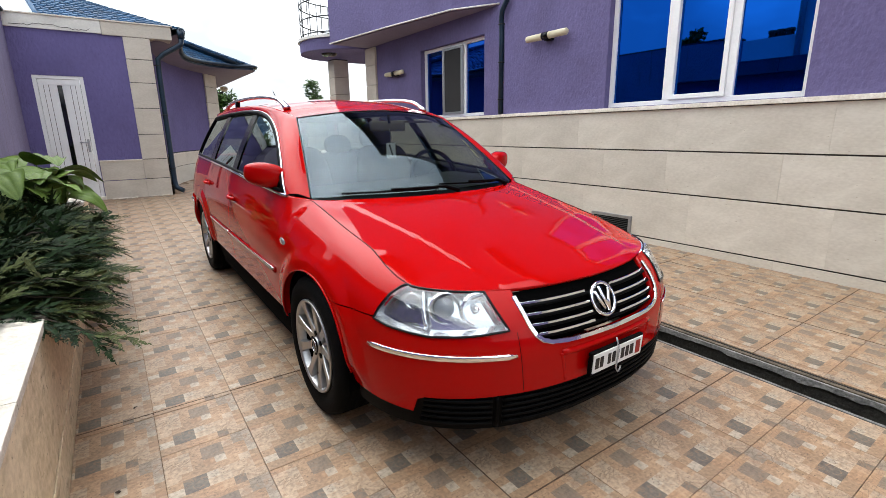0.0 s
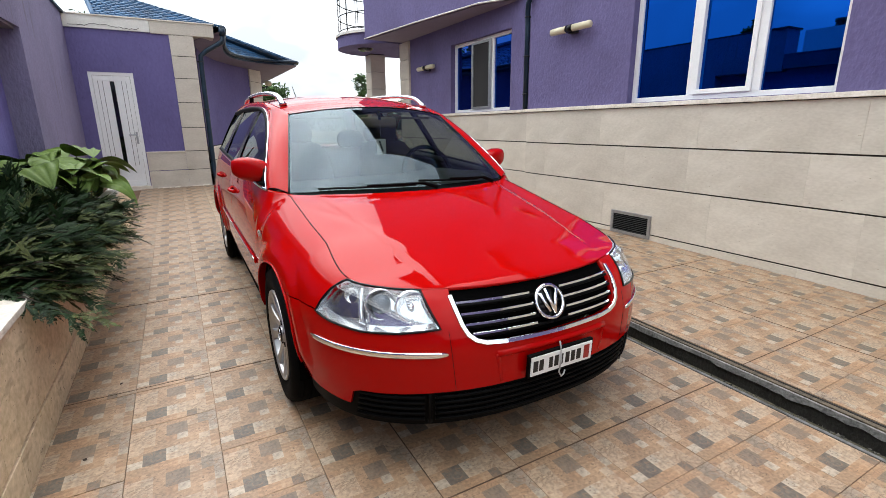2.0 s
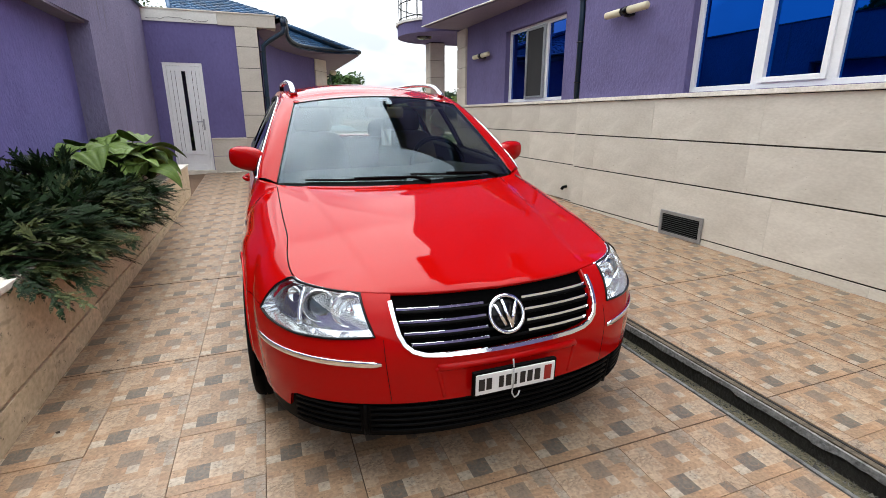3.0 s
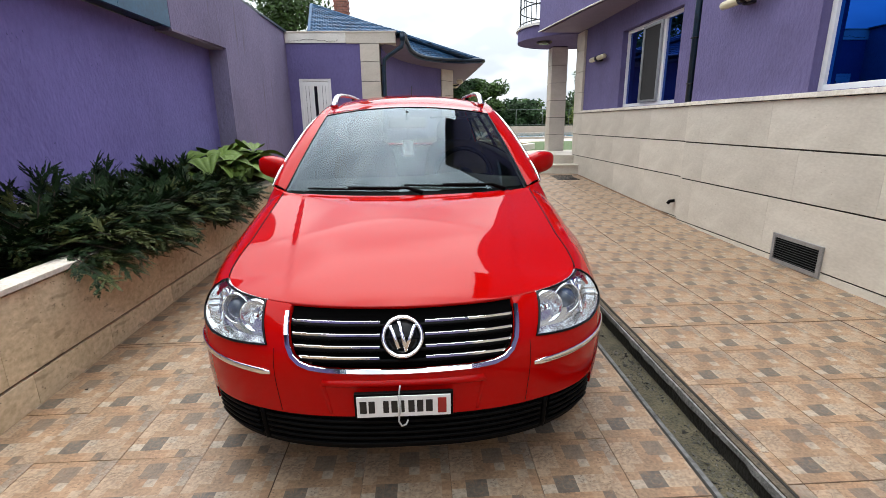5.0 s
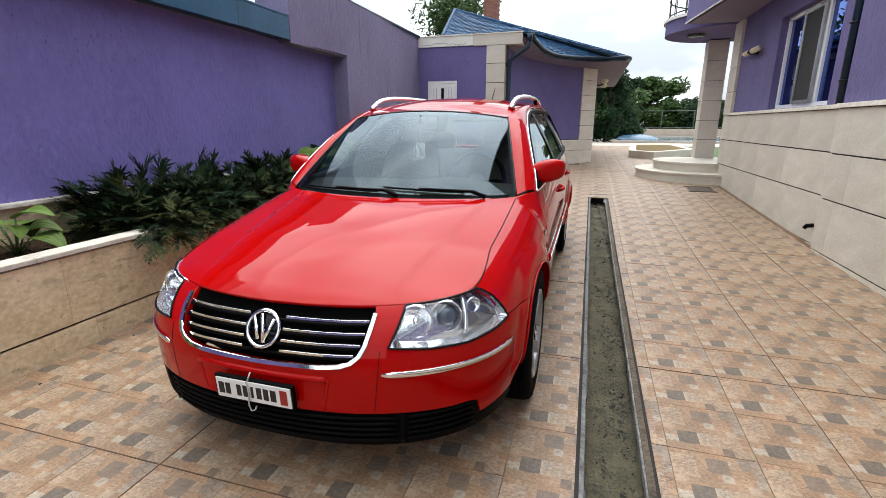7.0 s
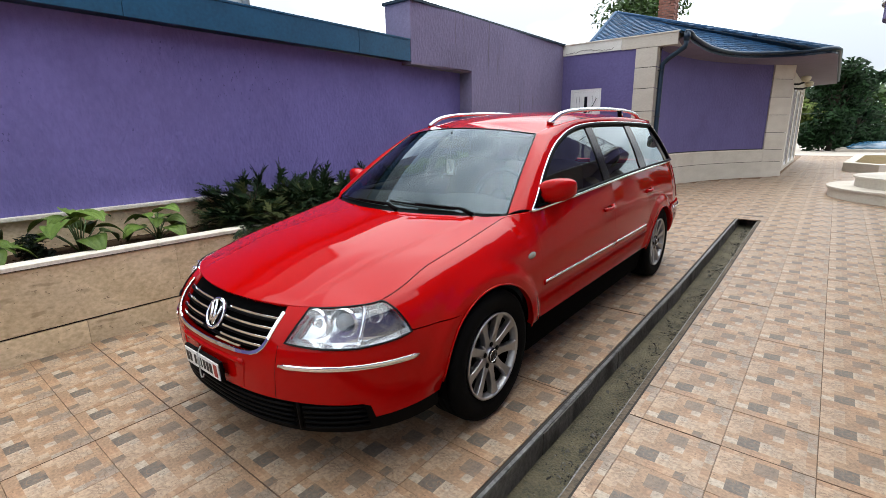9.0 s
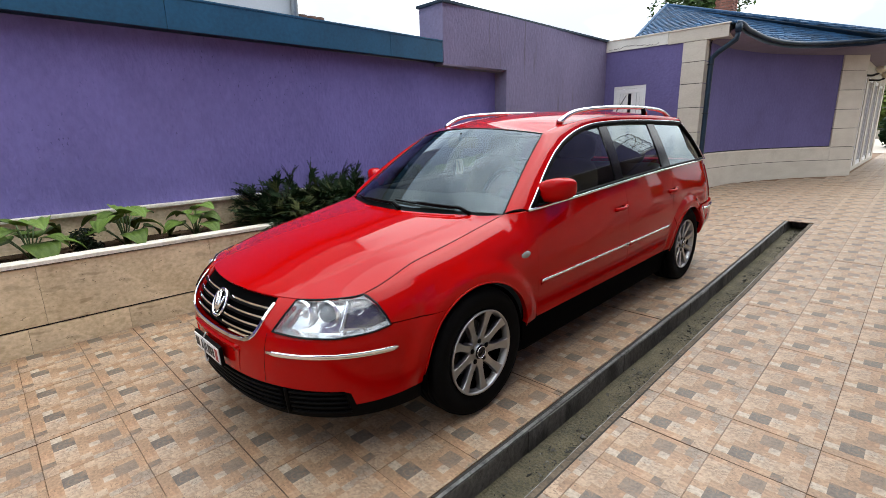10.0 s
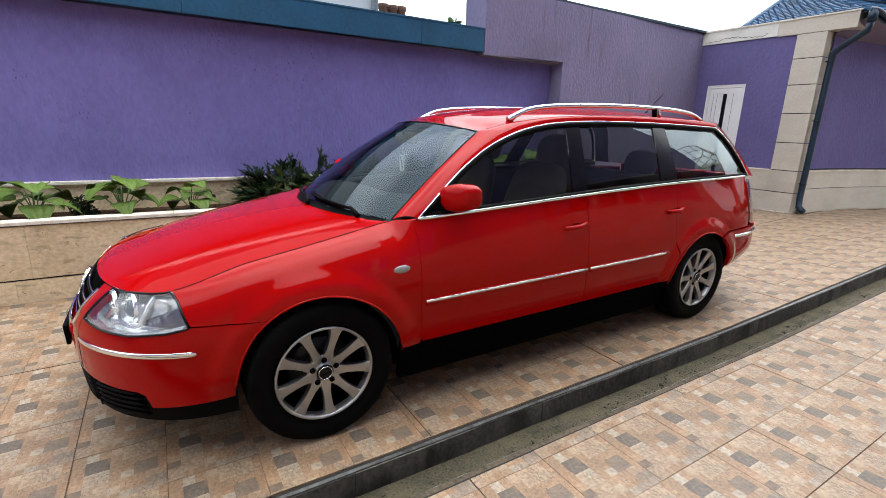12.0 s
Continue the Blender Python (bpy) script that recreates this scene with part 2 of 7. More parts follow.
def flaws(m, color, scale, stretch, lo, hi, amount, seam=False):
    """Adds dark pits, or thin winding cracks, of the given size to a surface."""
    n, l = m.node_tree.nodes, m.node_tree.links
    b = n["Principled BSDF"]
    src = b.inputs["Base Color"].links[0].from_socket
    co, mp, z, r = n.new("ShaderNodeTexCoord"), n.new("ShaderNodeMapping"), n.new("ShaderNodeTexNoise"), n.new("ShaderNodeMapRange")
    mp.inputs["Scale"].default_value = stretch
    z.inputs["Scale"].default_value, z.inputs["Detail"].default_value = scale, 5
    l.new(co.outputs["Object"], mp.inputs["Vector"])
    l.new(mp.outputs["Vector"], z.inputs["Vector"])
    val = z.outputs["Fac"]
    if seam:
        d, a = n.new("ShaderNodeMath"), n.new("ShaderNodeMath")
        d.operation, a.operation = "SUBTRACT", "ABSOLUTE"
        d.inputs[1].default_value = 0.5
        l.new(val, d.inputs[0])
        l.new(d.outputs[0], a.inputs[0])
        val = a.outputs[0]
    r.inputs["From Min"].default_value, r.inputs["From Max"].default_value = lo, hi
    r.inputs["To Max"].default_value = amount
    if seam:
        r.inputs["To Min"].default_value, r.inputs["To Max"].default_value = amount, 0
    l.new(val, r.inputs["Value"])
    fac = r.outputs["Result"]
    patch, pr, mul = n.new("ShaderNodeTexNoise"), n.new("ShaderNodeMapRange"), n.new("ShaderNodeMath")
    patch.inputs["Scale"].default_value = scale * 0.22
    pr.inputs["From Min"].default_value, pr.inputs["From Max"].default_value = 0.42, 0.6
    mul.operation = "MULTIPLY"
    l.new(co.outputs["Object"], patch.inputs["Vector"])
    l.new(patch.outputs["Fac"], pr.inputs["Value"])
    l.new(fac, mul.inputs[0])
    l.new(pr.outputs["Result"], mul.inputs[1])
    mx = n.new("ShaderNodeMixRGB")
    mx.inputs["Color2"].default_value = (*color, 1)
    l.new(mul.outputs[0], mx.inputs["Fac"])
    l.new(src, mx.inputs["Color1"])
    l.new(mx.outputs["Color"], b.inputs["Base Color"])


TILE = tile_material("mosaic_print_tile")
flaws(TILE, (0.07, 0.045, 0.03), 13, (1, 2.2, 1), 0.003, 0.020, 0.85, seam=True)
flaws(TILE, (0.10, 0.065, 0.04), 60, (1, 2.0, 1), 0.58, 0.64, 0.85)
DARKGROUT = material("dark_brown_grout", (0.24, 0.145, 0.085), 0.9, dark=(0.10, 0.06, 0.035), scale=2.5, fine=30, bump=0.3)
GROUT = material("brown_grout", (0.40, 0.24, 0.135), 0.9, dark=(0.22, 0.13, 0.075), scale=1.6, fine=30, bump=0.3)
CONCRETE = material("grey_concrete", (0.27, 0.255, 0.225), 0.8, scale=5, fine=38, amount=0.65, bump=0.6, stain=0.7, spread=0.2)
flaws(CONCRETE, (0.018, 0.016, 0.013), 7, (1, 1, .35), 0.47, 0.58, 0.92)
RIMDIRT = material("dirty_brown_mortar", (0.25, 0.19, 0.125), 0.9, dark=(0.06, 0.05, 0.035), scale=8, fine=60, bump=0.7)
# mottled near-black concrete for the channel side under the plaster band
BLACKCONCRETE = material("black_concrete", (0.060, 0.055, 0.045), 0.6, scale=9, fine=50, amount=0.8, bump=0.9)
SAND = material("damp_sand_and_silt", (0.235, 0.20, 0.115), 0.95, dark=(0.075, 0.070, 0.042), scale=7, fine=90, bump=1.0)
STEEL = material("weathered_steel_edge", (0.34, 0.34, 0.33), 0.5, 0.2, dark=(0.05, 0.05, 0.05), scale=7, fine=40, bump=0.4)
PLASTER = material("worn_grey_plaster", (0.50, 0.49, 0.46), 0.75, dark=(0.16, 0.155, 0.145), scale=9, fine=60, bump=0.6, stain=0.5)
GRAVEL = material("dark_grit", (0.16, 0.15, 0.125), 0.9, amount=0.5, bump=0.3, spread=0.85, island=True)
STONE = material("beige_limestone_cladding", (0.86, 0.79, 0.67), 0.62, dark=(0.71, 0.64, 0.53), scale=3.2, fine=30, bump=0.07, stretch=(1, 1, 2.2), spread=0.05, stain=0.30, albedo=0.685)
PLANTSTONE = material("weathered_limestone_cladding", (0.80, 0.65, 0.44), 0.65, dark=(0.50, 0.38, 0.22), scale=2.2, fine=34, bump=0.22, stretch=(1, 1, 1.3), spread=0.06, stain=0.5, albedo=1.0)
flaws(PLANTSTONE, (0.20, 0.13, 0.06), 7, (1, 1, 2.5), 0.58, 0.66, 0.45)
flaws(PLANTSTONE, (0.10, 0.065, 0.035), 38, (1, 1, 2.0), 0.66, 0.70, 0.85)
flaws(STONE, (0.22, 0.17, 0.11), 34, (1, 1, 2.4), 0.68, 0.73, 0.6)
LEDGE = material("pale_travertine_coping", (0.84, 0.78, 0.68), 0.6, dark=(0.60, 0.54, 0.44), scale=10, fine=60, bump=0.45, stain=0.3, albedo=0.95)
JOINT = material("dark_joint", (0.05, 0.043, 0.035), 0.9, amount=0.3, bump=0.1)
VIOLET = stucco("deep_violet_render", (0.385, 0.335, 0.84), 0.2, 0.9)
# the same violet darkened: eaves shade is put into the annex walls' colour
VIOLETSHADE = stucco("shaded_violet_render", (0.285, 0.245, 0.57), 0.16, 0.35)
LILAC = stucco("lilac_render", (0.285, 0.245, 0.505), 0.18, 0.45)
GREYLILAC = stucco("weathered_grey_lilac_render", (0.44, 0.39, 0.62), 0.2, 0.25)
flaws(GREYLILAC, (0.10, 0.085, 0.08), 4, (2.5, 2.5, .18), 0.60, 0.70, 0.55)
SOFFIT = material("lilac_soffit_paint", (0.40, 0.33, 0.46), 0.8, scale=3, fine=40, amount=0.15, bump=0.08)
WHITE = material("white_window_plastic", (0.80, 0.80, 0.79), 0.35, scale=5, fine=60, amount=0.08, bump=0.03, albedo=1.0)
WHITEBAND = material("white_painted_band", (0.90, 0.88, 0.81), 0.7, albedo=0.8, scale=4, fine=40, amount=0.15, bump=0.12, stain=0.3)
BLUEMETAL = material("petrol_blue_metal", (0.028, 0.185, 0.36), 0.42, 0.12, scale=3, fine=30, amount=0.35, bump=0.06, stain=0.5)
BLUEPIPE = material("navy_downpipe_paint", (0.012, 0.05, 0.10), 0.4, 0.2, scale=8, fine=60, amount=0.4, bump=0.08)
SHINGLE = material("blue_bitumen_shingle", (0.030, 0.15, 0.33), 0.75, scale=3, fine=120, amount=0.4, bump=0.25, spread=0.35, island=True)
BRICK = material("red_brick", (0.62, 0.27, 0.19), 0.85, scale=9, fine=60, amount=0.35, bump=0.3, spread=0.2)
MORTAR = material("pale_mortar", (0.42, 0.38, 0.33), 0.9, amount=0.2, bump=0.2)
BLUEGLASS = material("blue_mirror_glass", (0.003, 0.066, 0.36), 0.015, 1.0, scale=0.7, fine=2, amount=0.12, bump=0.0)
SMOKED = material("smoked_door_glass", (0.008, 0.008, 0.012), 0.05, amount=0.1, bump=0.0)
SCREENMESH = material("insect_screen", (0.026, 0.025, 0.025), 0.7, fine=900, amount=0.3, bump=0.1)
IVORY = material("ivory_lamp_glass", (0.74, 0.67, 0.46), 0.3, albedo=0.8, amount=0.12, bump=0.0)
GALV = material("galvanised_steel", (0.42, 0.43, 0.44), 0.4, 0.8, scale=14, fine=90, amount=0.3, bump=0.08)
IRON = material("dark_wrought_iron", (0.02, 0.02, 0.022), 0.5, 0.3, amount=0.3, bump=0.05)
SOIL = material("dark_bed_soil", (0.075, 0.046, 0.026), 0.95, scale=12, fine=80, amount=0.6, bump=1.0, spec=0.1, albedo=1.0)
JUNIPER = material("juniper_green", (0.022, 0.053, 0.014), 0.7, dark=(0.007, 0.020, 0.007), scale=3, fine=14, bump=0.0, spread=0.45, island=True, spec=0.15, albedo=0.6)
JUNIPERTIP = material("olive_juniper_tips", (0.085, 0.105, 0.030), 0.7, scale=3, fine=14, amount=0.4, bump=0.0, spread=0.4, island=True, spec=0.2, albedo=0.75)
TWIG = material("brown_twig", (0.06, 0.038, 0.022), 0.9, amount=0.4, bump=0.2)
HOSTA = material("hosta_leaf_green", (0.14, 0.215, 0.034), 0.55, dark=(0.065, 0.125, 0.020), scale=8, fine=50, bump=0.12, spread=0.22, spec=0.25, albedo=0.85)
STALK = material("pale_leaf_stalk", (0.07, 0.115, 0.03), 0.5, albedo=1.0, amount=0.2, bump=0.0)
BLOSSOMLEAF = material("dark_crinkled_leaf", (0.022, 0.045, 0.022), 0.5, amount=0.4, bump=0.2, spread=0.4, island=True)
LEAF = material("broadleaf_green", (0.055, 0.110, 0.022), 0.65, dark=(0.022, 0.05, 0.012), scale=1.2, fine=9, bump=0.0, spread=0.5, island=True, spec=0.2, albedo=0.85)
LEAFDARK = material("conifer_dark_green", (0.018, 0.046, 0.015), 0.75, scale=1.2, fine=9, amount=0.5, bump=0.0, spread=0.5, island=True, spec=0.12, albedo=0.85)
LEAFLIGHT = material("yellowish_shrub_green", (0.13, 0.18, 0.035), 0.65, scale=1.2, fine=9, amount=0.4, bump=0.0, spread=0.45, island=True, spec=0.2, albedo=0.85)
BARK = material("grey_brown_bark", (0.10, 0.075, 0.055), 0.9, scale=6, fine=40, amount=0.5, bump=0.7, stretch=(1, 1, 0.25))
DRYSOIL = material("dry_brown_soil", (0.17, 0.115, 0.06), 0.95, dark=(0.10, 0.085, 0.03), scale=3, fine=50, amount=0.5, bump=0.8, spec=0.1, albedo=1.0)
GRASS = material("lawn_green", (0.11, 0.19, 0.04), 0.9, scale=4, fine=70, amount=0.45, bump=0.6)
FARLAND = material("far_dry_grass", (0.16, 0.17, 0.09), 0.95, scale=0.5, fine=8, amount=0.4, bump=0.2)
PALESTONE = material("pale_pool_paving", (0.80, 0.71, 0.60), 0.7, scale=2, fine=30, amount=0.2, bump=0.1)
POOLBLUE = material("pool_mosaic_blue", (0.06, 0.24, 0.42), 0.25, scale=6, fine=40, amount=0.5, bump=0.05)
WATER = material("pool_water", (0.10, 0.34, 0.46), 0.06, scale=4, fine=20, amount=0.25, bump=0.08)
NEIGHBOUR = material("white_neighbour_render", (1.0, 1.02, 1.05), 0.85, scale=2, fine=30, amount=0.1, bump=0.1)
CLAYCAP = material("brown_clay_pot", (0.17, 0.075, 0.045), 0.8, amount=0.4, bump=0.2)
FENCEWIRE = material("green_grey_fence", (0.16, 0.20, 0.19), 0.6, 0.3, amount=0.2, bump=0.0)


# ---- mesh helpers ----
def link(name, data, mat, parent=None, label=""):
    mats = mat if isinstance(mat, (list, tuple)) else [mat]
    for k in mats:
        if k and k.name not in [x.name for x in data.materials if x]:
            data.materials.append(k)
    ob = new(name, data)
    if parent:
        ob.parent = parent
    if label:
        ob["label"] = label
    return ob


def shell(name, verts, faces, mat, parent=None, label="", smooth_on=False, normals=None, slots=None):
    """Links vertices and faces as one mesh object."""
    me = bpy.data.meshes.new(name)
    me.from_pydata([tuple(v) for v in verts], [], faces)
    me.update()
    if smooth_on:
        me.polygons.foreach_set("use_smooth", [True] * len(me.polygons))
    if normals is not None:
        me.normals_split_custom_set_from_vertices([tuple(v) for v in normals])
    ob = link(name, me, mat, parent, label)
    if slots is not None:
        me.polygons.foreach_set("material_index", slots)
    return ob


def part(name, bm, mat, parent=None, label="", smooth_on=False):
    me = bpy.data.meshes.new(name)
    bm.to_mesh(me)
    bm.free()
    if smooth_on:
        me.polygons.foreach_set("use_smooth", [True] * len(me.polygons))
    return link(name, me, mat, parent, label)


def empty(name, m=None):
    ob = new(name)
    ob.empty_display_size = 0.1
    if m is not None:
        ob.matrix_world = m
    return ob


def box_bm(bm, x0, x1, y0, y1, z0, z1, bev=0.0, rot=None):
    r = bmesh.ops.create_cube(bm, size=1.0, matrix=Matrix.Translation(((x0 + x1) / 2, (y0 + y1) / 2, (z0 + z1) / 2)) @ Matrix.Diagonal((x1 - x0, y1 - y0, z1 - z0, 1)))
    if bev:
        es = list({e for v in r["verts"] for e in v.link_edges})
        bmesh.ops.bevel(bm, geom=es, offset=bev, segments=2, affect="EDGES", profile=0.7)
    return bm


def box(name, x0, x1, y0, y1, z0, z1, mat, parent=None, label="", bev=0.004):
    return part(name, box_bm(bmesh.new(), x0, x1, y0, y1, z0, z1, bev), mat, parent, label)


def prism(name, outline, z0, z1, mat, parent=None, label="", bev=0.0, zf=None):
    """An upright solid on a plan outline (counter-clockwise); zf gives the top's height at a place."""
    n = len(outline)
    v = [(x, y, z0) for x, y in outline] + [(x, y, zf(x, y) if zf else z1) for x, y in outline]
    f = [tuple(range(n - 1, -1, -1)), tuple(range(n, 2 * n))] + [(i, (i + 1) % n, n + (i + 1) % n, n + i) for i in range(n)]
    return shell(name, v, f, mat, parent, label)


def tube_data(path, r, sides=8, closed=False, flat=1.0, caps=True):
    """Vertices and faces of a round bar along a path; r may be a list."""
    pts = [Vector(p) for p in path]
    n = len(pts)
    rs = r if isinstance(r, (list, tuple)) else [r] * n
    v, f = [], []
    up = None
    for i, p in enumerate(pts):
        a = pts[(i - 1) % n] if (closed or i) else pts[0]
        b = pts[(i + 1) % n] if (closed or i < n - 1) else pts[-1]
        t = (b - a).normalized()
        if up is None:
            up = Vector((0, 0, 1)) if abs(t.z) < 0.9 else Vector((1, 0, 0))
        u = (up - t * up.dot(t)).normalized()
        w = t.cross(u)
        up = u
        for k in range(sides):
            an = 2 * math.pi * k / sides
            v.append(p + u * math.cos(an) * rs[i] + w * math.sin(an) * rs[i] * flat)
    m = n if closed else n - 1
    for i in range(m):
        for k in range(sides):
            a, b = i * sides + k, i * sides + (k + 1) % sides
            c, d = ((i + 1) % n) * sides + (k + 1) % sides, ((i + 1) % n) * sides + k
            f.append((a, d, c, b))
    if caps and not closed:
        f.append(tuple(range(sides)))
        f.append(tuple(reversed(range((n - 1) * sides, n * sides))))
    return v, f


def tube(name, path, r, mat, parent=None, label="", sides=8, closed=False, flat=1.0):
    v, f = tube_data(path, r, sides, closed, flat)
    return shell(name, v, f, mat, parent, label, smooth_on=True)


def lathe_data(profile, steps=48, axis="x"):
    """Turns a profile of (radius, along) about an axis through the origin."""
    v, f = [], []
    n = len(profile)
    for i in range(steps):
        a = 2 * math.pi * i / steps
        for r, h in profile:
            v.append((h, r * math.cos(a), r * math.sin(a)) if axis == "x" else (r * math.cos(a), r * math.sin(a), h))
    for i in range(steps):
        j = (i + 1) % steps
        for k in range(n - 1):
            f.append((i * n + k, j * n + k, j * n + k + 1, i * n + k + 1))
    return v, f


def lathe(name, profile, mat, parent=None, label="", steps=48, axis="x", at=(0, 0, 0)):
    v, f = lathe_data(profile, steps, axis)
    me_v = [(a + at[0], b + at[1], c + at[2]) for a, b, c in v]
    return shell(name, me_v, f, mat, parent, label, smooth_on=True)


def merge(dst, src):
    """Adds (verts, faces) to a growing pair."""
    k = len(dst[0])
    dst[0].extend(src[0])
    dst[1].extend([tuple(i + k for i in q) for q in src[1]])


def interp(x, pts):
    if x <= pts[0][0]:
        return pts[0][1]
    for (a, b), (c, d) in zip(pts, pts[1:]):
        if x <= c:
            return b + (d - b) * (x - a) / (c - a)
    return pts[-1][1]


def smooth(x, pts):
    """A soft curve through the points."""
    n = len(pts)
    if x <= pts[0][0]:
        return pts[0][1]
    if x >= pts[-1][0]:
        return pts[-1][1]
    i = max(k for k in range(n - 1) if pts[k][0] <= x)

    def sl(k):
        a, b = max(k - 1, 0), min(k + 1, n - 1)
        return (pts[b][1] - pts[a][1]) / (pts[b][0] - pts[a][0])
    (a, b), (c, d) = pts[i], pts[i + 1]
    h = c - a
    t = (x - a) / h
    return (2 * t**3 - 3 * t**2 + 1) * b + (t**3 - 2 * t**2 + t) * h * sl(i) + (-2 * t**3 + 3 * t**2) * d + (t**3 - t**2) * h * sl(i + 1)


# the paved yard climbs gently towards the back
FALL = [(-40, -0.3), (-5, -0.06), (0, -0.012), (1.8, 0.014), (4.5, 0.062), (5.1, 0.085), (7, 0.16), (9.0, 0.24), (10, 0.262), (14, 0.27), (400, 0.27)]


def gz(y):
    return interp(y, FALL)


# ---- large structure ----
DX0, DX1, DY0, DY1 = 2.54, 2.76, -7.9, 7.75    # the open drain channel
HX, HR = 4.68, 4.76                             # house plinth, near and far length
WX, PX = -1.0, -0.36                            # garden wall, planter face


def ground_sheet():
    """One sheet to the horizon, with the channel cut out of it."""
    xs = [-400, -60, -12, -1.2, -0.3, 1.0, DX0 - 0.03, DX0, DX1, DX1 + 0.04, 4.0, 6.0, 14, 60, 400]
    ys = sorted({-400, -60, -12, DY0, DY1, 11, 16, 26, 60, 400, *[y for y, _ in FALL if -10 < y < 20], 0.9, 3, 6, 8})
    v = [(x, y, gz(y) - 0.012) for y in ys for x in xs]
    n = len(xs)
    f = []
    for j in range(len(ys) - 1):
        for i in range(n - 1):
            if DX0 - 0.01 <= xs[i] and xs[i + 1] <= DX1 + 0.045 and ys[j] >= DY0 - 0.01 and ys[j + 1] <= DY1 + 0.01:
                continue
            f.append((j * n + i, j * n + i + 1, (j + 1) * n + i + 1, (j + 1) * n + i))
    ob = shell("ground", v, f, GROUT)
    return tagged(ob, "brown grout bed under the mosaic-print paving of the yard", "ground", kind="structure")


ground_sheet()


def slope_box(name, x0, x1, y0, y1, h0, h1, mat, parent=None, label="", step=0.5, wave=0.0):
    """A long bar that follows the yard's fall, from h0 to h1 above the paving."""
    n = max(2, int((y1 - y0) / step) + 1)
    v, f = [], []
    for i in range(n):
        y = y0 + (y1 - y0) * i / (n - 1)
        g = gz(y)
        a = wave * noise.noise((x0 * 3, y * 2.1, 0.3)) if wave else 0
        b = wave * noise.noise((x1 * 3, y * 3.7, 4.3)) if wave else 0
        v += [(x0 + a, y, g + h0), (x1 + b, y, g + h0), (x1 + b, y, g + h1 + a * 0.3), (x0 + a, y, g + h1 + b * 0.3)]
    for i in range(n - 1):
        o = 4 * i
        for k in range(4):
            f.append((o + k, o + (k + 1) % 4, o + 4 + (k + 1) % 4, o + 4 + k))
    f += [(3, 2, 1, 0), (4 * n - 4, 4 * n - 3, 4 * n - 2, 4 * n - 1)]
    me = bpy.data.meshes.new(name)
    me.from_pydata(v, [], f)
    bm = bmesh.new()
    bm.from_mesh(me)
    bmesh.ops.recalc_face_normals(bm, faces=bm.faces)
    bm.to_mesh(me)
    bm.free()
    return link(name, me, mat, parent, label)


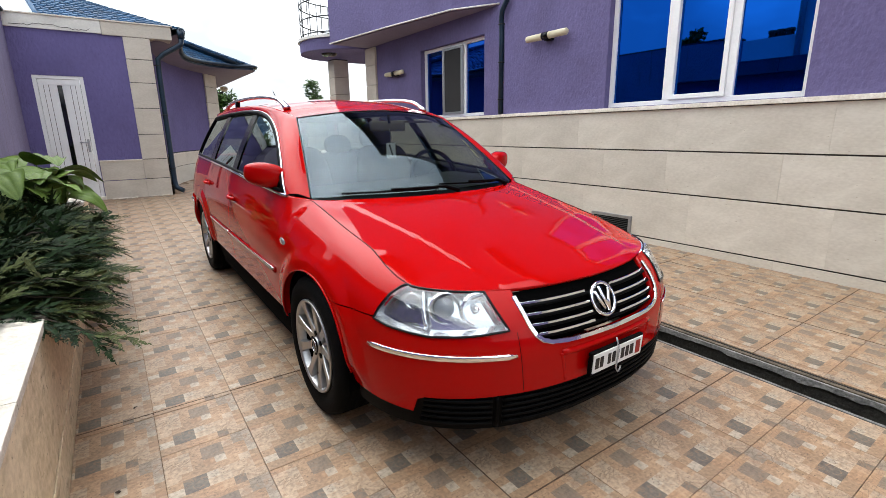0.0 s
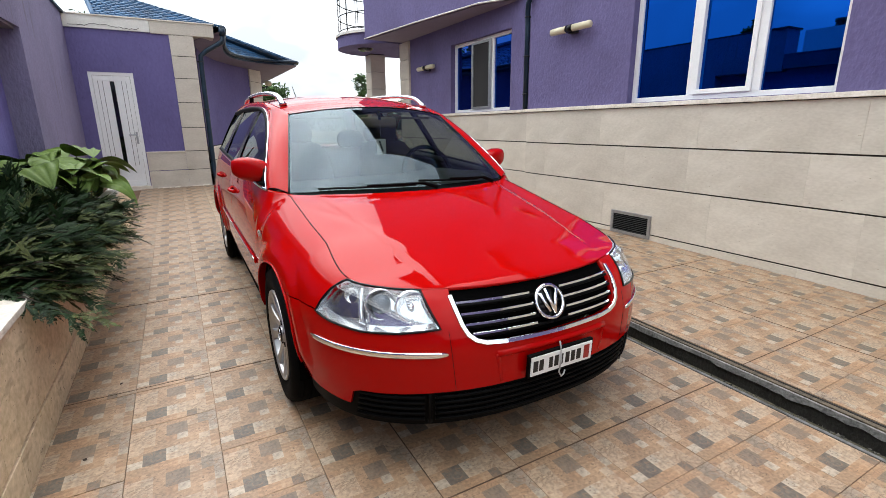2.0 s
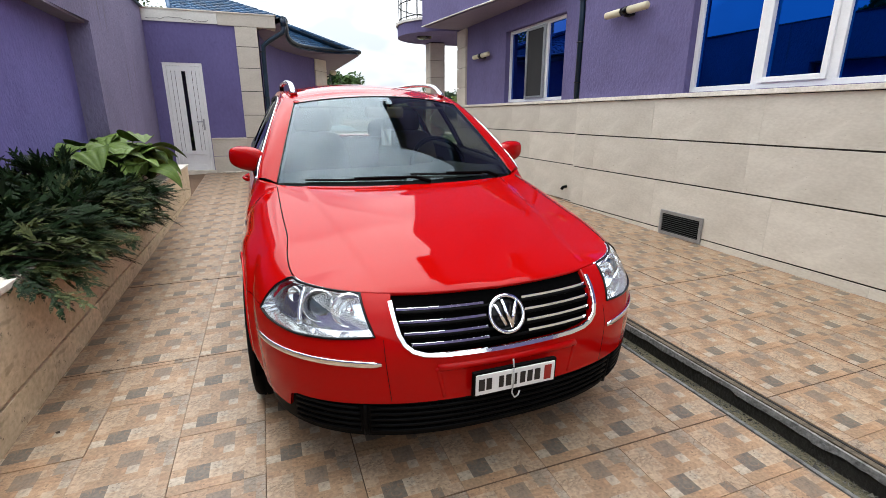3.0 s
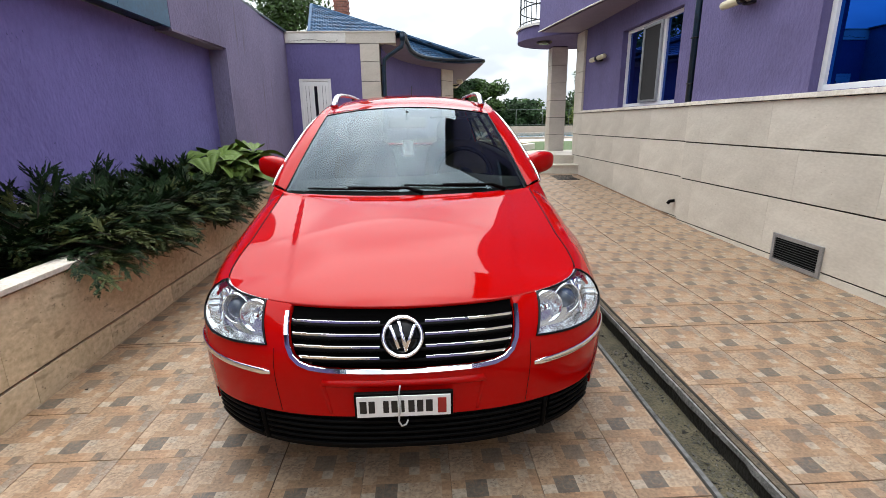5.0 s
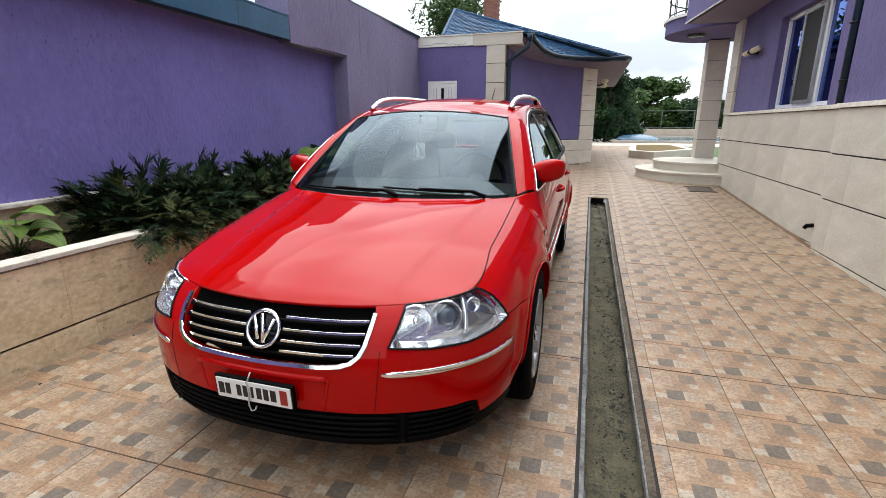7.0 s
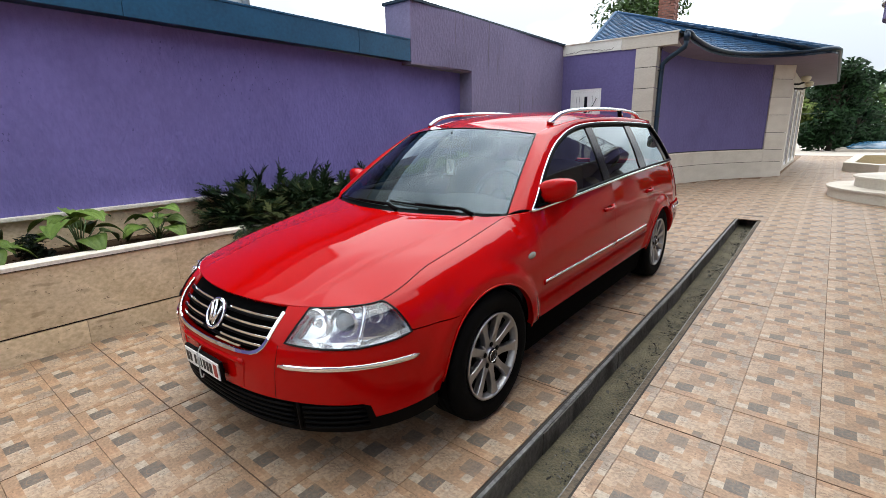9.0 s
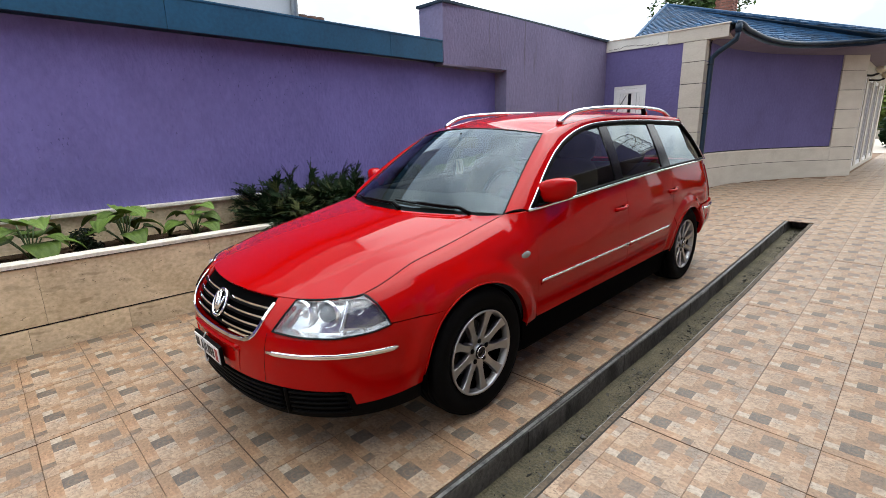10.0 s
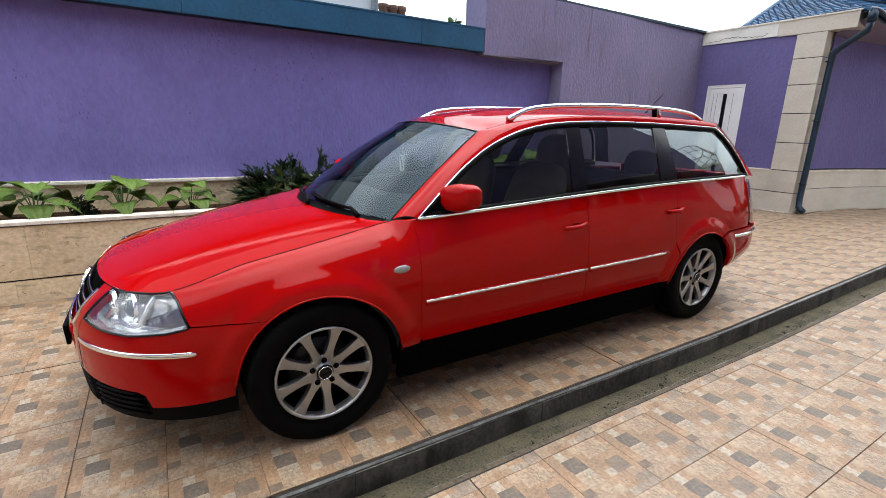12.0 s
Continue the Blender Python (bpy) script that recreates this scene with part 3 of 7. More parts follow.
def drain():
    e = tagged(empty("drain_channel"), "open concrete drain channel with rusty steel edges and silt", "drain", kind="structure")
    slope_box("channel_wall", DX0 - 0.10, DX0 - 0.008, DY0, DY1, -0.30, -0.014, CONCRETE, e, step=0.12, wave=0.004)
    rnd = random.Random(14)
    y = DY0
    while y < DY1:
        b = min(y + rnd.uniform(0.35, 0.75), DY1)
        k = rnd.uniform(-0.003, 0.005)
        slope_box("channel_block", DX0 - 0.012 + k, DX0 + 0.010 + k, y, b - 0.002, -0.28, -0.012 + k * 0.6, CONCRETE, e, "stained concrete channel side", step=0.07, wave=0.004)
        y = b
    slope_box("channel_wall", DX1 + 0.020, DX1 + 0.10, DY0, DY1, -0.30, -0.016, BLACKCONCRETE, e, step=0.1, wave=0.004)
    v, f = [], []
    n = int((DY1 + 1.5) / 0.022)
    for i in range(n + 1):
        y = -1.5 + (DY1 + 1.5) * i / n
        g = gz(y)
        low = 0.050 + 0.016 * noise.noise((y * 2.3, 1.7, 0)) + 0.014 * noise.noise((y * 9.0, 4.1, 0)) + 0.008 * noise.noise((y * 31.0, 7.7, 0))
        bump = 0.004 * noise.noise((y * 14.0, 2.2, 5.0))
        v += [(DX1 + 0.020, y, g - 0.014), (DX1 + 0.008 + bump, y, g - 0.016), (DX1 + 0.006 + bump, y, g - low), (DX1 + 0.020, y, g - low - 0.004)]
    for i in range(n):
        o = 4 * i
        f += [(o + k, o + k + 1, o + k + 5, o + k + 4) for k in range(3)]
    shell("worn_plaster", v, f, PLASTER, e, "worn pale plaster with a ragged lower edge")
    slope_box("channel_bed", DX0 - 0.05, DX1 + 0.05, DY0, DY1, -0.30, -0.125, SAND, e, "silt and sand in the channel", step=0.15, wave=0.02)
    slope_box("steel_edge", DX0 - 0.012, DX0 + 0.006, DY0, DY1, -0.035, -0.004, STEEL, e, step=0.1, wave=0.003)
    slope_box("dark_edge", DX0 - 0.030, DX0 - 0.012, DY0, DY1, -0.035, -0.0065, JOINT, e, step=0.1, wave=0.002)
    slope_box("rim_mortar", DX1 + 0.016, DX1 + 0.044, DY0, DY1, -0.03, -0.008, RIMDIRT, e, "dirty brown mortar along the rim", step=0.08, wave=0.004)
    slope_box("dark_edge", DX1 + 0.044, DX1 + 0.055, DY0, DY1, -0.03, -0.004, JOINT, e, step=0.1, wave=0.002)
    box("steel_edge", DX0 - 0.028, DX1 + 0.055, DY1 - 0.004, DY1 + 0.035, gz(DY1) - 0.03, gz(DY1) + 0.004, STEEL, e)
    box("channel_wall", DX0, DX1, DY1 - 0.02, DY1 + 0.05, gz(DY1) - 0.3, gz(DY1) - 0.013, CONCRETE, e)
    rnd = random.Random(4)
    v, f = [], []
    for _ in range(14000):
        x, y, s = DX0 + 0.03 + 0.21 * rnd.random() ** 0.5, rnd.uniform(-0.6, DY1), rnd.uniform(0.003, 0.009) * (2.4 if rnd.random() < 0.06 else 1)
        if math.sin(y * 7.3) + math.sin(y * 17.1 + x * 20) + math.sin(x * 61 + y * 3) < rnd.uniform(-1.6, 1.2):
            continue
        z = gz(y) - 0.124
        q = [(x + rnd.uniform(-1, 1) * s, y + rnd.uniform(-1, 1) * s, z + rnd.uniform(-0.2, 0.9) * s) for _ in range(4)]
        k = len(v)
        v += q
        f += [(k, k + 1, k + 2), (k, k + 2, k + 3), (k, k + 3, k + 1), (k + 1, k + 3, k + 2)]
    tagged(shell("grit", v, f, GRAVEL), "dark grit and twigs strewn on the channel bed", "gravel", kind="stuff")


drain()


def wall_with_holes(name, plane, a0, a1, z0, z1, holes, depth, mat, label, category="wall", axis="x"):
    """A thick wall facing the yard, with openings cut through; holes are (a0, a1, z0, z1)."""
    cuts_a = sorted({a0, a1, *[h[0] for h in holes], *[h[1] for h in holes]})
    cuts_z = sorted({z0, z1, *[h[2] for h in holes], *[h[3] for h in holes]})
    bm = bmesh.new()

    def p(a, d, z):
        return (plane + d, a, z) if axis == "x" else (a, plane + d, z)

    def quad(*c):
        bm.faces.new([bm.verts.new(k) for k in c])

    for i in range(len(cuts_a) - 1):
        for j in range(len(cuts_z) - 1):
            ca, cz = (cuts_a[i] + cuts_a[i + 1]) / 2, (cuts_z[j] + cuts_z[j + 1]) / 2
            if any(h[0] < ca < h[1] and h[2] < cz < h[3] for h in holes):
                continue
            A, B, Z, Y = cuts_a[i], cuts_a[i + 1], cuts_z[j], cuts_z[j + 1]
            quad(p(A, 0, Z), p(B, 0, Z), p(B, 0, Y), p(A, 0, Y))
            quad(p(A, depth, Z), p(A, depth, Y), p(B, depth, Y), p(B, depth, Z))
    for h in list(holes) + [(a0, a1, z0, z1)]:
        A, B, Z, Y = h
        for q in (((A, Z), (B, Z)), ((B, Z), (B, Y)), ((B, Y), (A, Y)), ((A, Y), (A, Z))):
            quad(p(q[0][0], 0, q[0][1]), p(q[1][0], 0, q[1][1]), p(q[1][0], depth, q[1][1]), p(q[0][0], depth, q[0][1]))
    bmesh.ops.remove_doubles(bm, verts=bm.verts, dist=0.0005)
    bmesh.ops.recalc_face_normals(bm, faces=bm.faces)
    return tagged(part(name, bm, mat), label, category, kind="structure")


# the house on the east side: rendered walls above a stone plinth
W1 = (1.48, 3.43, 1.50, 2.98)
W2 = (5.68, 7.46, 1.50, 2.66)
wall_with_holes("wall_east", 4.71, -8.0, 5.14, -0.4, 4.9, [W1], 0.35, LILAC, "lilac rendered house wall with vertical scratch texture")
wall_with_holes("wall_east_far", 4.79, 5.14, 9.55, -0.4, 11.4, [W2], 0.35, LILAC, "lilac rendered house wall set back beside the downpipe")
box("wall_house_back", 4.9, 12.0, 9.3, 9.55, -0.3, 11.4, LILAC)
tagged(bpy.data.objects["wall_house_back"], "lilac rendered end wall of the house", "wall", kind="structure")
box("wall_house_south", 4.9, 12.0, -8.0, -7.7, -0.3, 4.9, LILAC)
tagged(bpy.data.objects["wall_house_south"], "lilac rendered end wall of the house", "wall", kind="structure")
box("house_roof", 4.45, 12.2, -8.4, 4.38, 4.9, 5.05, BLUEMETAL)
box("house_roof_high", 4.2, 12.2, 4.3, 9.8, 11.4, 11.6, BLUEMETAL)
tagged(bpy.data.objects["house_roof_high"], "blue roof slab of the house's taller part", "roof", kind="structure")
tagged(box("wall_house_step", 4.72, 12.0, 4.40, 5.13, 4.9, 11.4, LILAC, bev=0), "lilac rendered wall of the house's taller part", "wall", kind="structure")
tagged(bpy.data.objects["house_roof"], "blue roof slab of the house", "roof", kind="structure")


def window(name, x, y0, y1, z0, z1, bars, sash, screen=None, label=""):
    """A window of white plastic: outer frame, bars, panes and one sash with a frame of its own."""
    e = tagged(empty(name), label, "window", kind="structure")
    t = 0.05
    box("window_frame", x, x + 0.07, y0, y0 + t, z0, z1, WHITE, e)
    box("window_frame", x, x + 0.07, y1 - t, y1, z0, z1, WHITE, e)
    box("window_frame", x, x + 0.07, y0 + t, y1 - t, z0, z0 + t, WHITE, e)
    box("window_frame", x, x + 0.07, y0 + t, y1 - t, z1 - t, z1, WHITE, e)
    for b in bars:
        box("window_bar", x + 0.002, x + 0.068, b - 0.035, b + 0.035, z0 + t, z1 - t, WHITE, e)
    edges = [y0 + t] + [v for b in bars for v in (b - 0.035, b + 0.035)] + [y1 - t]
    for i in range(0, len(edges), 2):
        a, b = edges[i], edges[i + 1]
        k = i // 2
        if k == sash:
            s = 0.045
            for q in ((a, a + s, z0 + t, z1 - t), (b - s, b, z0 + t, z1 - t), (a + s, b - s, z0 + t, z0 + t + s), (a + s, b - s, z1 - t - s, z1 - t)):
                box("sash_frame", x - 0.016, x + 0.05, *q, WHITE, e)
        if k == screen:
            s = 0.035
            for q in ((a - 0.02, a + s, z0 + t, z1 - t), (b - s, b + 0.02, z0 + t, z1 - t), (a + s, b - s, z0 + t, z0 + t + s), (a + s, b - s, z1 - t - s, z1 - t)):
                box("screen_frame", x - 0.03, x - 0.004, *q, GALV, e)
            box("insect_screen", x - 0.018, x - 0.012, a + s, b - s, z0 + t + s, z1 - t - s, SCREENMESH, e, "dark grey insect screen", 0)
        box("pane", x + 0.03, x + 0.04, a, b, z0 + t, z1 - t, BLUEGLASS, e, "blue mirrored pane", 0)
    return e


window("window_1", 4.79, *W1, bars=[2.12, 2.745], sash=1, label="three-light white plastic window with blue mirrored glass")
window("window_2", 4.875, *W2, bars=[6.28, 6.88], sash=None, screen=1, label="three-light white window with an insect screen")
tagged(box("window_sill", 4.655, 4.80, -8.0, 5.13, 1.452, 1.492, LEDGE), "pale stone ledge on top of the plinth", "ledge", kind="structure")
tagged(box("window_sill", 4.735, 4.88, 5.135, 9.14, 1.452, 1.492, LEDGE), "pale stone ledge on top of the plinth", "ledge", kind="structure")
COURSES = [-0.25, 0.095, 0.605, 1.035, 1.452]
tagged(box("plinth_core", HX + 0.014, 4.712, -8.0, 5.12, -0.4, 1.45, JOINT, bev=0), "dark joints behind the plinth cladding", "wall", kind="structure")
tagged(box("plinth_core_far", HR + 0.014, 4.792, 5.12, 9.60, -0.4, 1.45, JOINT, bev=0), "dark joints behind the plinth cladding", "wall", kind="structure")


def overhang():
    """The upper storey's oblique bay over the yard, with its soffit."""
    e = tagged(empty("upper_bay"), "lilac rendered upper storey bay overhanging the yard", "bay", kind="structure")
    out = [(4.80, 5.35), (4.80, 9.50), (3.93, 9.47), (4.16, 7.6), (4.42, 6.0)]
    out = out[::-1]
    prism("bay_wall", out, 3.01, 8.6, LILAC, e)
    inn = [(4.78, 5.40), (4.78, 9.46), (3.97, 9.43), (4.19, 7.6), (4.44, 6.05)][::-1]
    prism("soffit", inn, 2.985, 3.014, SOFFIT, e, "pale lilac soffit")
    for a, b in zip([(3.93, 9.47), (4.16, 7.6), (4.42, 6.0)], [(4.16, 7.6), (4.42, 6.0), (4.80, 5.35)]):
        tube("drip_edge", [(a[0] - 0.01, a[1], 3.005), (b[0] - 0.01, b[1], 3.005)], 0.012, WHITEBAND, e)
    return e


overhang()


def arc(cx, cy, r, a0, a1, n):
    return [(cx + r * math.cos(radians(a0 + (a1 - a0) * i / n)), cy + r * math.sin(radians(a0 + (a1 - a0) * i / n))) for i in range(n + 1)]


def porch():
    e = tagged(empty("balcony"), "round lilac balcony slab with a wrought-iron railing", "balcony", kind="structure")
    c = (4.78, 10.55)
    prism("slab", arc(*c, 1.04, 75, 285, 36) + [(6.2, 9.6), (6.2, 11.5)], 2.97, 3.20, LILAC, e)
    prism("coping", arc(*c, 1.08, 75, 285, 36) + [(6.2, 9.55), (6.2, 11.6)], 3.20, 3.25, WHITEBAND, e)
    lathe("ceiling_lamp", [(0.0, -0.05), (0.12, -0.05), (0.16, -0.035), (0.17, 0.0)], SMOKED, e, "dark flush round lamp under the slab", 24, "z", (4.28, 10.42, 2.97))
    rail = tagged(empty("balcony_railing"), "dark wrought-iron balcony railing with thin bars and rings", "railing", kind="structure")
    pts = arc(*c, 1.0, 90, 270, 30)
    for z in (3.32, 3.62, 3.95, 4.2):
        tube("rail", [(x, y, z) for x, y in pts], 0.012, IRON, rail, sides=6)
    for i in range(0, 31, 3):
        tube("bar", [(*pts[i], 3.24), (*pts[i], 4.2)], 0.008, IRON, rail, sides=6)
    st = tagged(empty("porch_steps"), "two semicircular pale stone entrance steps", "steps", kind="structure")
    prism("step", arc(4.75, 10.45, 1.30, 70, 290, 40) + [(5.6, 9.3), (5.6, 11.6)], 0.1, 0.40, STONE, st)
    prism("tread", arc(4.75, 10.45, 1.33, 70, 290, 40) + [(5.6, 9.28), (5.6, 11.65)], 0.40, 0.43, STONE, st)
    prism("step", arc(4.75, 10.45, 0.97, 70, 290, 40) + [(5.6, 9.6), (5.6, 11.3)], 0.43, 0.57, STONE, st)
    prism("tread", arc(4.75, 10.45, 1.0, 70, 290, 40) + [(5.6, 9.58), (5.6, 11.35)], 0.57, 0.60, STONE, st)
    col = tagged(empty("porch_column"), "square beige stone porch column with grooved courses", "column", kind="structure")
    box("core", 4.665, 5.005, 11.095, 11.435, 0.60, 2.97, JOINT, col, bev=0)
    z = 0.60
    while z < 2.95:
        box("stone_block", 4.65, 5.02, 11.08, 11.45, z, min(z + 0.385, 2.968), STONE, col, bev=0.006)
        z += 0.393
    q = tagged(empty("corner_quoins"), "beige stone corner pilaster with grooved courses", "pilaster", kind="structure")
    z = 1.452
    box("core", 4.79, 5.1, 9.17, 9.58, 1.46, 2.98, JOINT, q, bev=0)
    while z < 2.95:
        box("stone_block", 4.745, 5.12, 9.15, 9.60, z, min(z + 0.385, 2.975), STONE, q, bev=0.006)
        z += 0.393


porch()

# garden wall on the west side: a recessed violet field under a blue fascia, then a taller grey-lilac length
def west():
    tagged(box("wall_west", -1.45, -1.17, -8.0, 6.30, -0.3, 2.28, VIOLET, bev=0), "deep violet rendered garden wall with dark pits", "wall", kind="structure")
    bm = bmesh.new()
    for y0, y1, x0, x1, z0 in ((6.15, 9.70, -0.945, -1.02, -0.3), (4.88, 6.15, -1.0, -0.945, 2.262)):
        k = [bm.verts.new(p) for p in ((-1.45, y0, z0), (x0, y0, z0), (x1, y1, z0), (-1.45, y1, z0), (-1.45, y0, 3.0), (x0, y0, 3.0), (x1, y1, 3.0), (-1.45, y1, 3.0))]
        for q in ((3, 2, 1, 0), (4, 5, 6, 7), (0, 1, 5, 4), (1, 2, 6, 5), (2, 3, 7, 6), (3, 0, 4, 7)):
            bm.faces.new([k[i] for i in q])
    tagged(part("wall_west_tall", bm, GREYLILAC), "weathered grey-lilac rendered taller wall", "wall", kind="structure")
    tagged(box("coping_west", -1.48, WX + 0.03, 4.85, 9.40, 3.0, 3.035, BLUEPIPE), "thin dark metal coping on the tall wall", "coping", kind="structure")
    tagged(box("trim_west", -1.16, WX + 0.012, 4.86, 6.16, 2.240, 2.262, SOFFIT), "thin pale edge under the tall wall", "trim", kind="structure")
    e = tagged(empty("blue_fascia"), "petrol-blue sheet-metal fascia along the wall top", "fascia", kind="structure")
    y = -8.0
    while y < 4.8:
        b = min(y + 2.4, 4.87)
        box("fascia_sheet", WX - 0.03, WX, y, b - 0.004, 2.275, 2.525, BLUEMETAL, e, bev=0.003)
        y += 2.4
    box("fascia_cap", -2.2, WX + 0.006, -8.0, 4.87, 2.525, 2.545, BLUEMETAL, e)
    # underside takes the navy pipe paint: its shade is put into the colour
    box("fascia_soffit", -1.17, WX - 0.002, -8.0, 4.87, 2.285, 2.30, BLUEPIPE, e, "underside of the fascia, coloured navy to stand for shade")
    tagged(box("roof_behind", -6.0, -1.4, -8.0, 9.0, 2.40, 2.52, BLUEMETAL), "low blue metal roof behind the garden wall", "roof", kind="structure")


west()


def planter():
    tagged(box("planter_core", -0.50, PX - 0.012, -7.9, 7.2, -0.2, 0.5855, JOINT, bev=0), "dark joints behind the planter cladding", "planter", kind="structure")
    tagged(box("planter_end", -1.2, PX - 0.01, 7.08, 7.2, -0.1, 0.575, PLANTSTONE), "stone end of the raised planter", "planter", kind="structure")
    rnd = random.Random(2)
    y = -7.9
    while y < 7.2:
        b = min(y + rnd.uniform(1.3, 1.7), 7.2)
        tagged(box("planter_coping", -0.475, -0.335, y, b - 0.003, 0.585, 0.612, LEDGE, bev=0.004), "pitted pale travertine coping of the planter", "coping", group="planter coping stones", kind="structure")
        y = b
    tagged(box("soil_bed", -1.17, -0.475, -7.9, 7.1, 0.30, 0.545, SOIL, bev=0), "dark soil in the raised planter", "soil", kind="structure")
    tagged(box("back_upstand", -1.17, -1.125, -7.9, 6.14, 0.50, 0.785, PLANTSTONE), "stone upstand behind the planting bed", "upstand", kind="structure")
    tagged(box("back_ledge", -1.17, -1.085, -7.9, 6.14, 0.785, 0.812, LEDGE, bev=0.005), "pale moulded ledge at the foot of the violet wall", "ledge", kind="structure")
    rnd = random.Random(8)
    v, f = [], []
    for _ in range(900):
        x, y, s = rnd.uniform(-1.1, -0.49), rnd.uniform(-0.5, 6.8), rnd.uniform(0.006, 0.022)
        q = [(x + rnd.uniform(-1, 1) * s, y + rnd.uniform(-1, 1) * s, 0.545 + rnd.uniform(-0.2, 0.9) * s) for _ in range(4)]
        k = len(v)
        v += q
        f += [(k, k + 1, k + 2), (k, k + 2, k + 3), (k, k + 3, k + 1), (k + 1, k + 3, k + 2)]
    tagged(shell("soil_crumbs", v, f, SOIL), "clods and bark crumbs on the bed", "soil", kind="stuff")


planter()

# ---- annex at the back ----
AY = 9.383
AXD = (-0.82, -0.20, 0.29, 2.165)
wall_with_holes("wall_annex", AY + 0.012, -1.03, 0.77, 0.0, 2.82, [AXD], 0.3, VIOLETSHADE, "deep violet rendered annex front", axis="y")


def annex():
    e = tagged(empty("annex_stonework"), "beige stone pilaster and plinth of the annex", "pilaster", kind="structure")
    z = 0.05
    box("core", 0.42, 0.76, AY + 0.004, AY + 0.5, 0.0, 2.80, JOINT, e, bev=0)
    for a, b in ((0.10, 0.545), (0.555, 0.872), (0.882, 1.28), (1.29, 1.70), (1.71, 2.10), (2.11, 2.46), (2.47, 2.795)):
        box("stone_block", 0.405, 0.775, AY - 0.012, AY + 0.52, a, b, STONE, e, bev=0.005)
    box("plinth_block", -0.19, 0.404, AY - 0.010, AY + 0.02, 0.10, 0.545, STONE, e)
    box("plinth_block", -0.19, 0.404, AY - 0.010, AY + 0.02, 0.555, 0.862, STONE, e)
    box("plinth_cap", -0.19, 0.405, AY - 0.022, AY + 0.02, 0.862, 0.882, LEDGE, e)
    b = tagged(empty("annex_parapet"), "cracked off-white parapet band over the annex door", "parapet", kind="structure")
    box("band_panel", -1.02, 0.135, AY - 0.014, AY + 0.3, 2.812, 3.0, WHITEBAND, b)
    box("band_block", 0.14, 1.10, AY - 0.016, AY + 0.34, 2.80, 3.0, STONE, b)
    box("band_cap", -1.03, 1.12, AY - 0.03, AY + 0.34, 3.0, 3.02, LEDGE, b)
    rnd = random.Random(5)
    pts, x, z = [], -0.95, 2.86
    while x < 0.0:
        pts.append((x, AY - 0.016, z + 0.02 * math.sin(x * 9) + rnd.uniform(-0.012, 0.012)))
        x += 0.035
    tube("crack", pts, 0.0035, JOINT, b, "meandering dark crack", sides=5)
    # curved side wall behind the pilaster
    curve = [(0.80, 9.55), (0.84, 10.2), (0.98, 11.0), (1.22, 11.8), (1.55, 12.5), (1.93, 13.1), (2.16, 13.42)]
    path = []
    for i in range(len(curve) - 1):
        for k in range(5):
            t = k / 5
            path.append((smooth(i + t, [(j, c[0]) for j, c in enumerate(curve)]), smooth(i + t, [(j, c[1]) for j, c in enumerate(curve)])))
    path.append(curve[-1])

    def ribbon(name, off, z0, z1, mat, parent, label=""):
        v, f = [], []
        n = len(path)
        for i, (x, y) in enumerate(path):
            a, b2 = path[max(i - 1, 0)], path[min(i + 1, n - 1)]
            dx, dy = b2[0] - a[0], b2[1] - a[1]
            l = math.hypot(dx, dy)
            nx, ny = dy / l, -dx / l
            for o in (off, -0.25):
                for zz in (z0, z1):
                    v.append((x + nx * o, y + ny * o, zz))
        for i in range(n - 1):
            o, p = 4 * i, 4 * i + 4
            f += [(o, p, p + 1, o + 1), (o + 2, o + 3, p + 3, p + 2), (o + 1, p + 1, p + 3, o + 3), (o, o + 2, p + 2, p)]
        return shell(name, v, f, mat, parent, label)

    c = tagged(empty("annex_curved_wall"), "curved violet wall on a pale stone base", "wall", kind="structure")
    ribbon("render", 0.0, 0.88, 2.86, VIOLETSHADE, c)
    ribbon("base_course", 0.028, 0.62, 0.87, STONE, c)
    ribbon("base_course", 0.030, 0.1, 0.61, STONE, c)
    ribbon("joint", 0.018, 0.6, 0.63, JOINT, c)
    # dark ribbon painted in for the panel reveal's shade; no recess is modelled
    ribbon("reveal_shade", 0.006, 0.895, 0.915, JOINT, c, "dark ribbon standing for the reveal's shade over the stone base")
    ribbon("base_cap", 0.04, 0.87, 0.895, LEDGE, c)
    q = tagged(empty("annex_corner_pilaster"), "beige stone corner pilaster with grooved courses", "pilaster", kind="structure")
    m = pose(2.16, 13.42, 0, 0, 0, 55)
    z = 0.1
    for a, b2 in ((0.1, 0.60), (0.61, 0.88), (0.89, 1.27), (1.28, 1.66), (1.67, 2.05), (2.06, 2.44), (2.45, 2.84)):
        o = box("stone_block", 0.0, 0.62, -0.03, 0.5, a, b2, STONE, q, bev=0.006)
        o.matrix_local = m
    o = box("core", 0.02, 0.60, 0.0, 0.48, 0.1, 2.84, JOINT, q, bev=0)
    o.matrix_local = m
    # long side with glazed doors running back
    wall_with_holes("wall_annex_side", 2.44, 13.95, 21.0, 0.1, 2.86, [(14.35 + 1.65 * i, 15.55 + 1.65 * i, 0.35, 2.45) for i in range(4)], -0.3, STONE, "pale stone side of the annex with glazed doors")
    for i in range(4):
        y = 14.35 + 1.65 * i
        d = tagged(empty("glazed_door"), "white framed glazed double door of the annex", "door", group="annex doors", kind="structure")
        for a, b2 in ((y, y + 0.07), (y + 0.565, y + 0.635), (y + 1.13, y + 1.2)):
            box("frame", 2.36, 2.42, a, b2, 0.35, 2.45, WHITE, d)
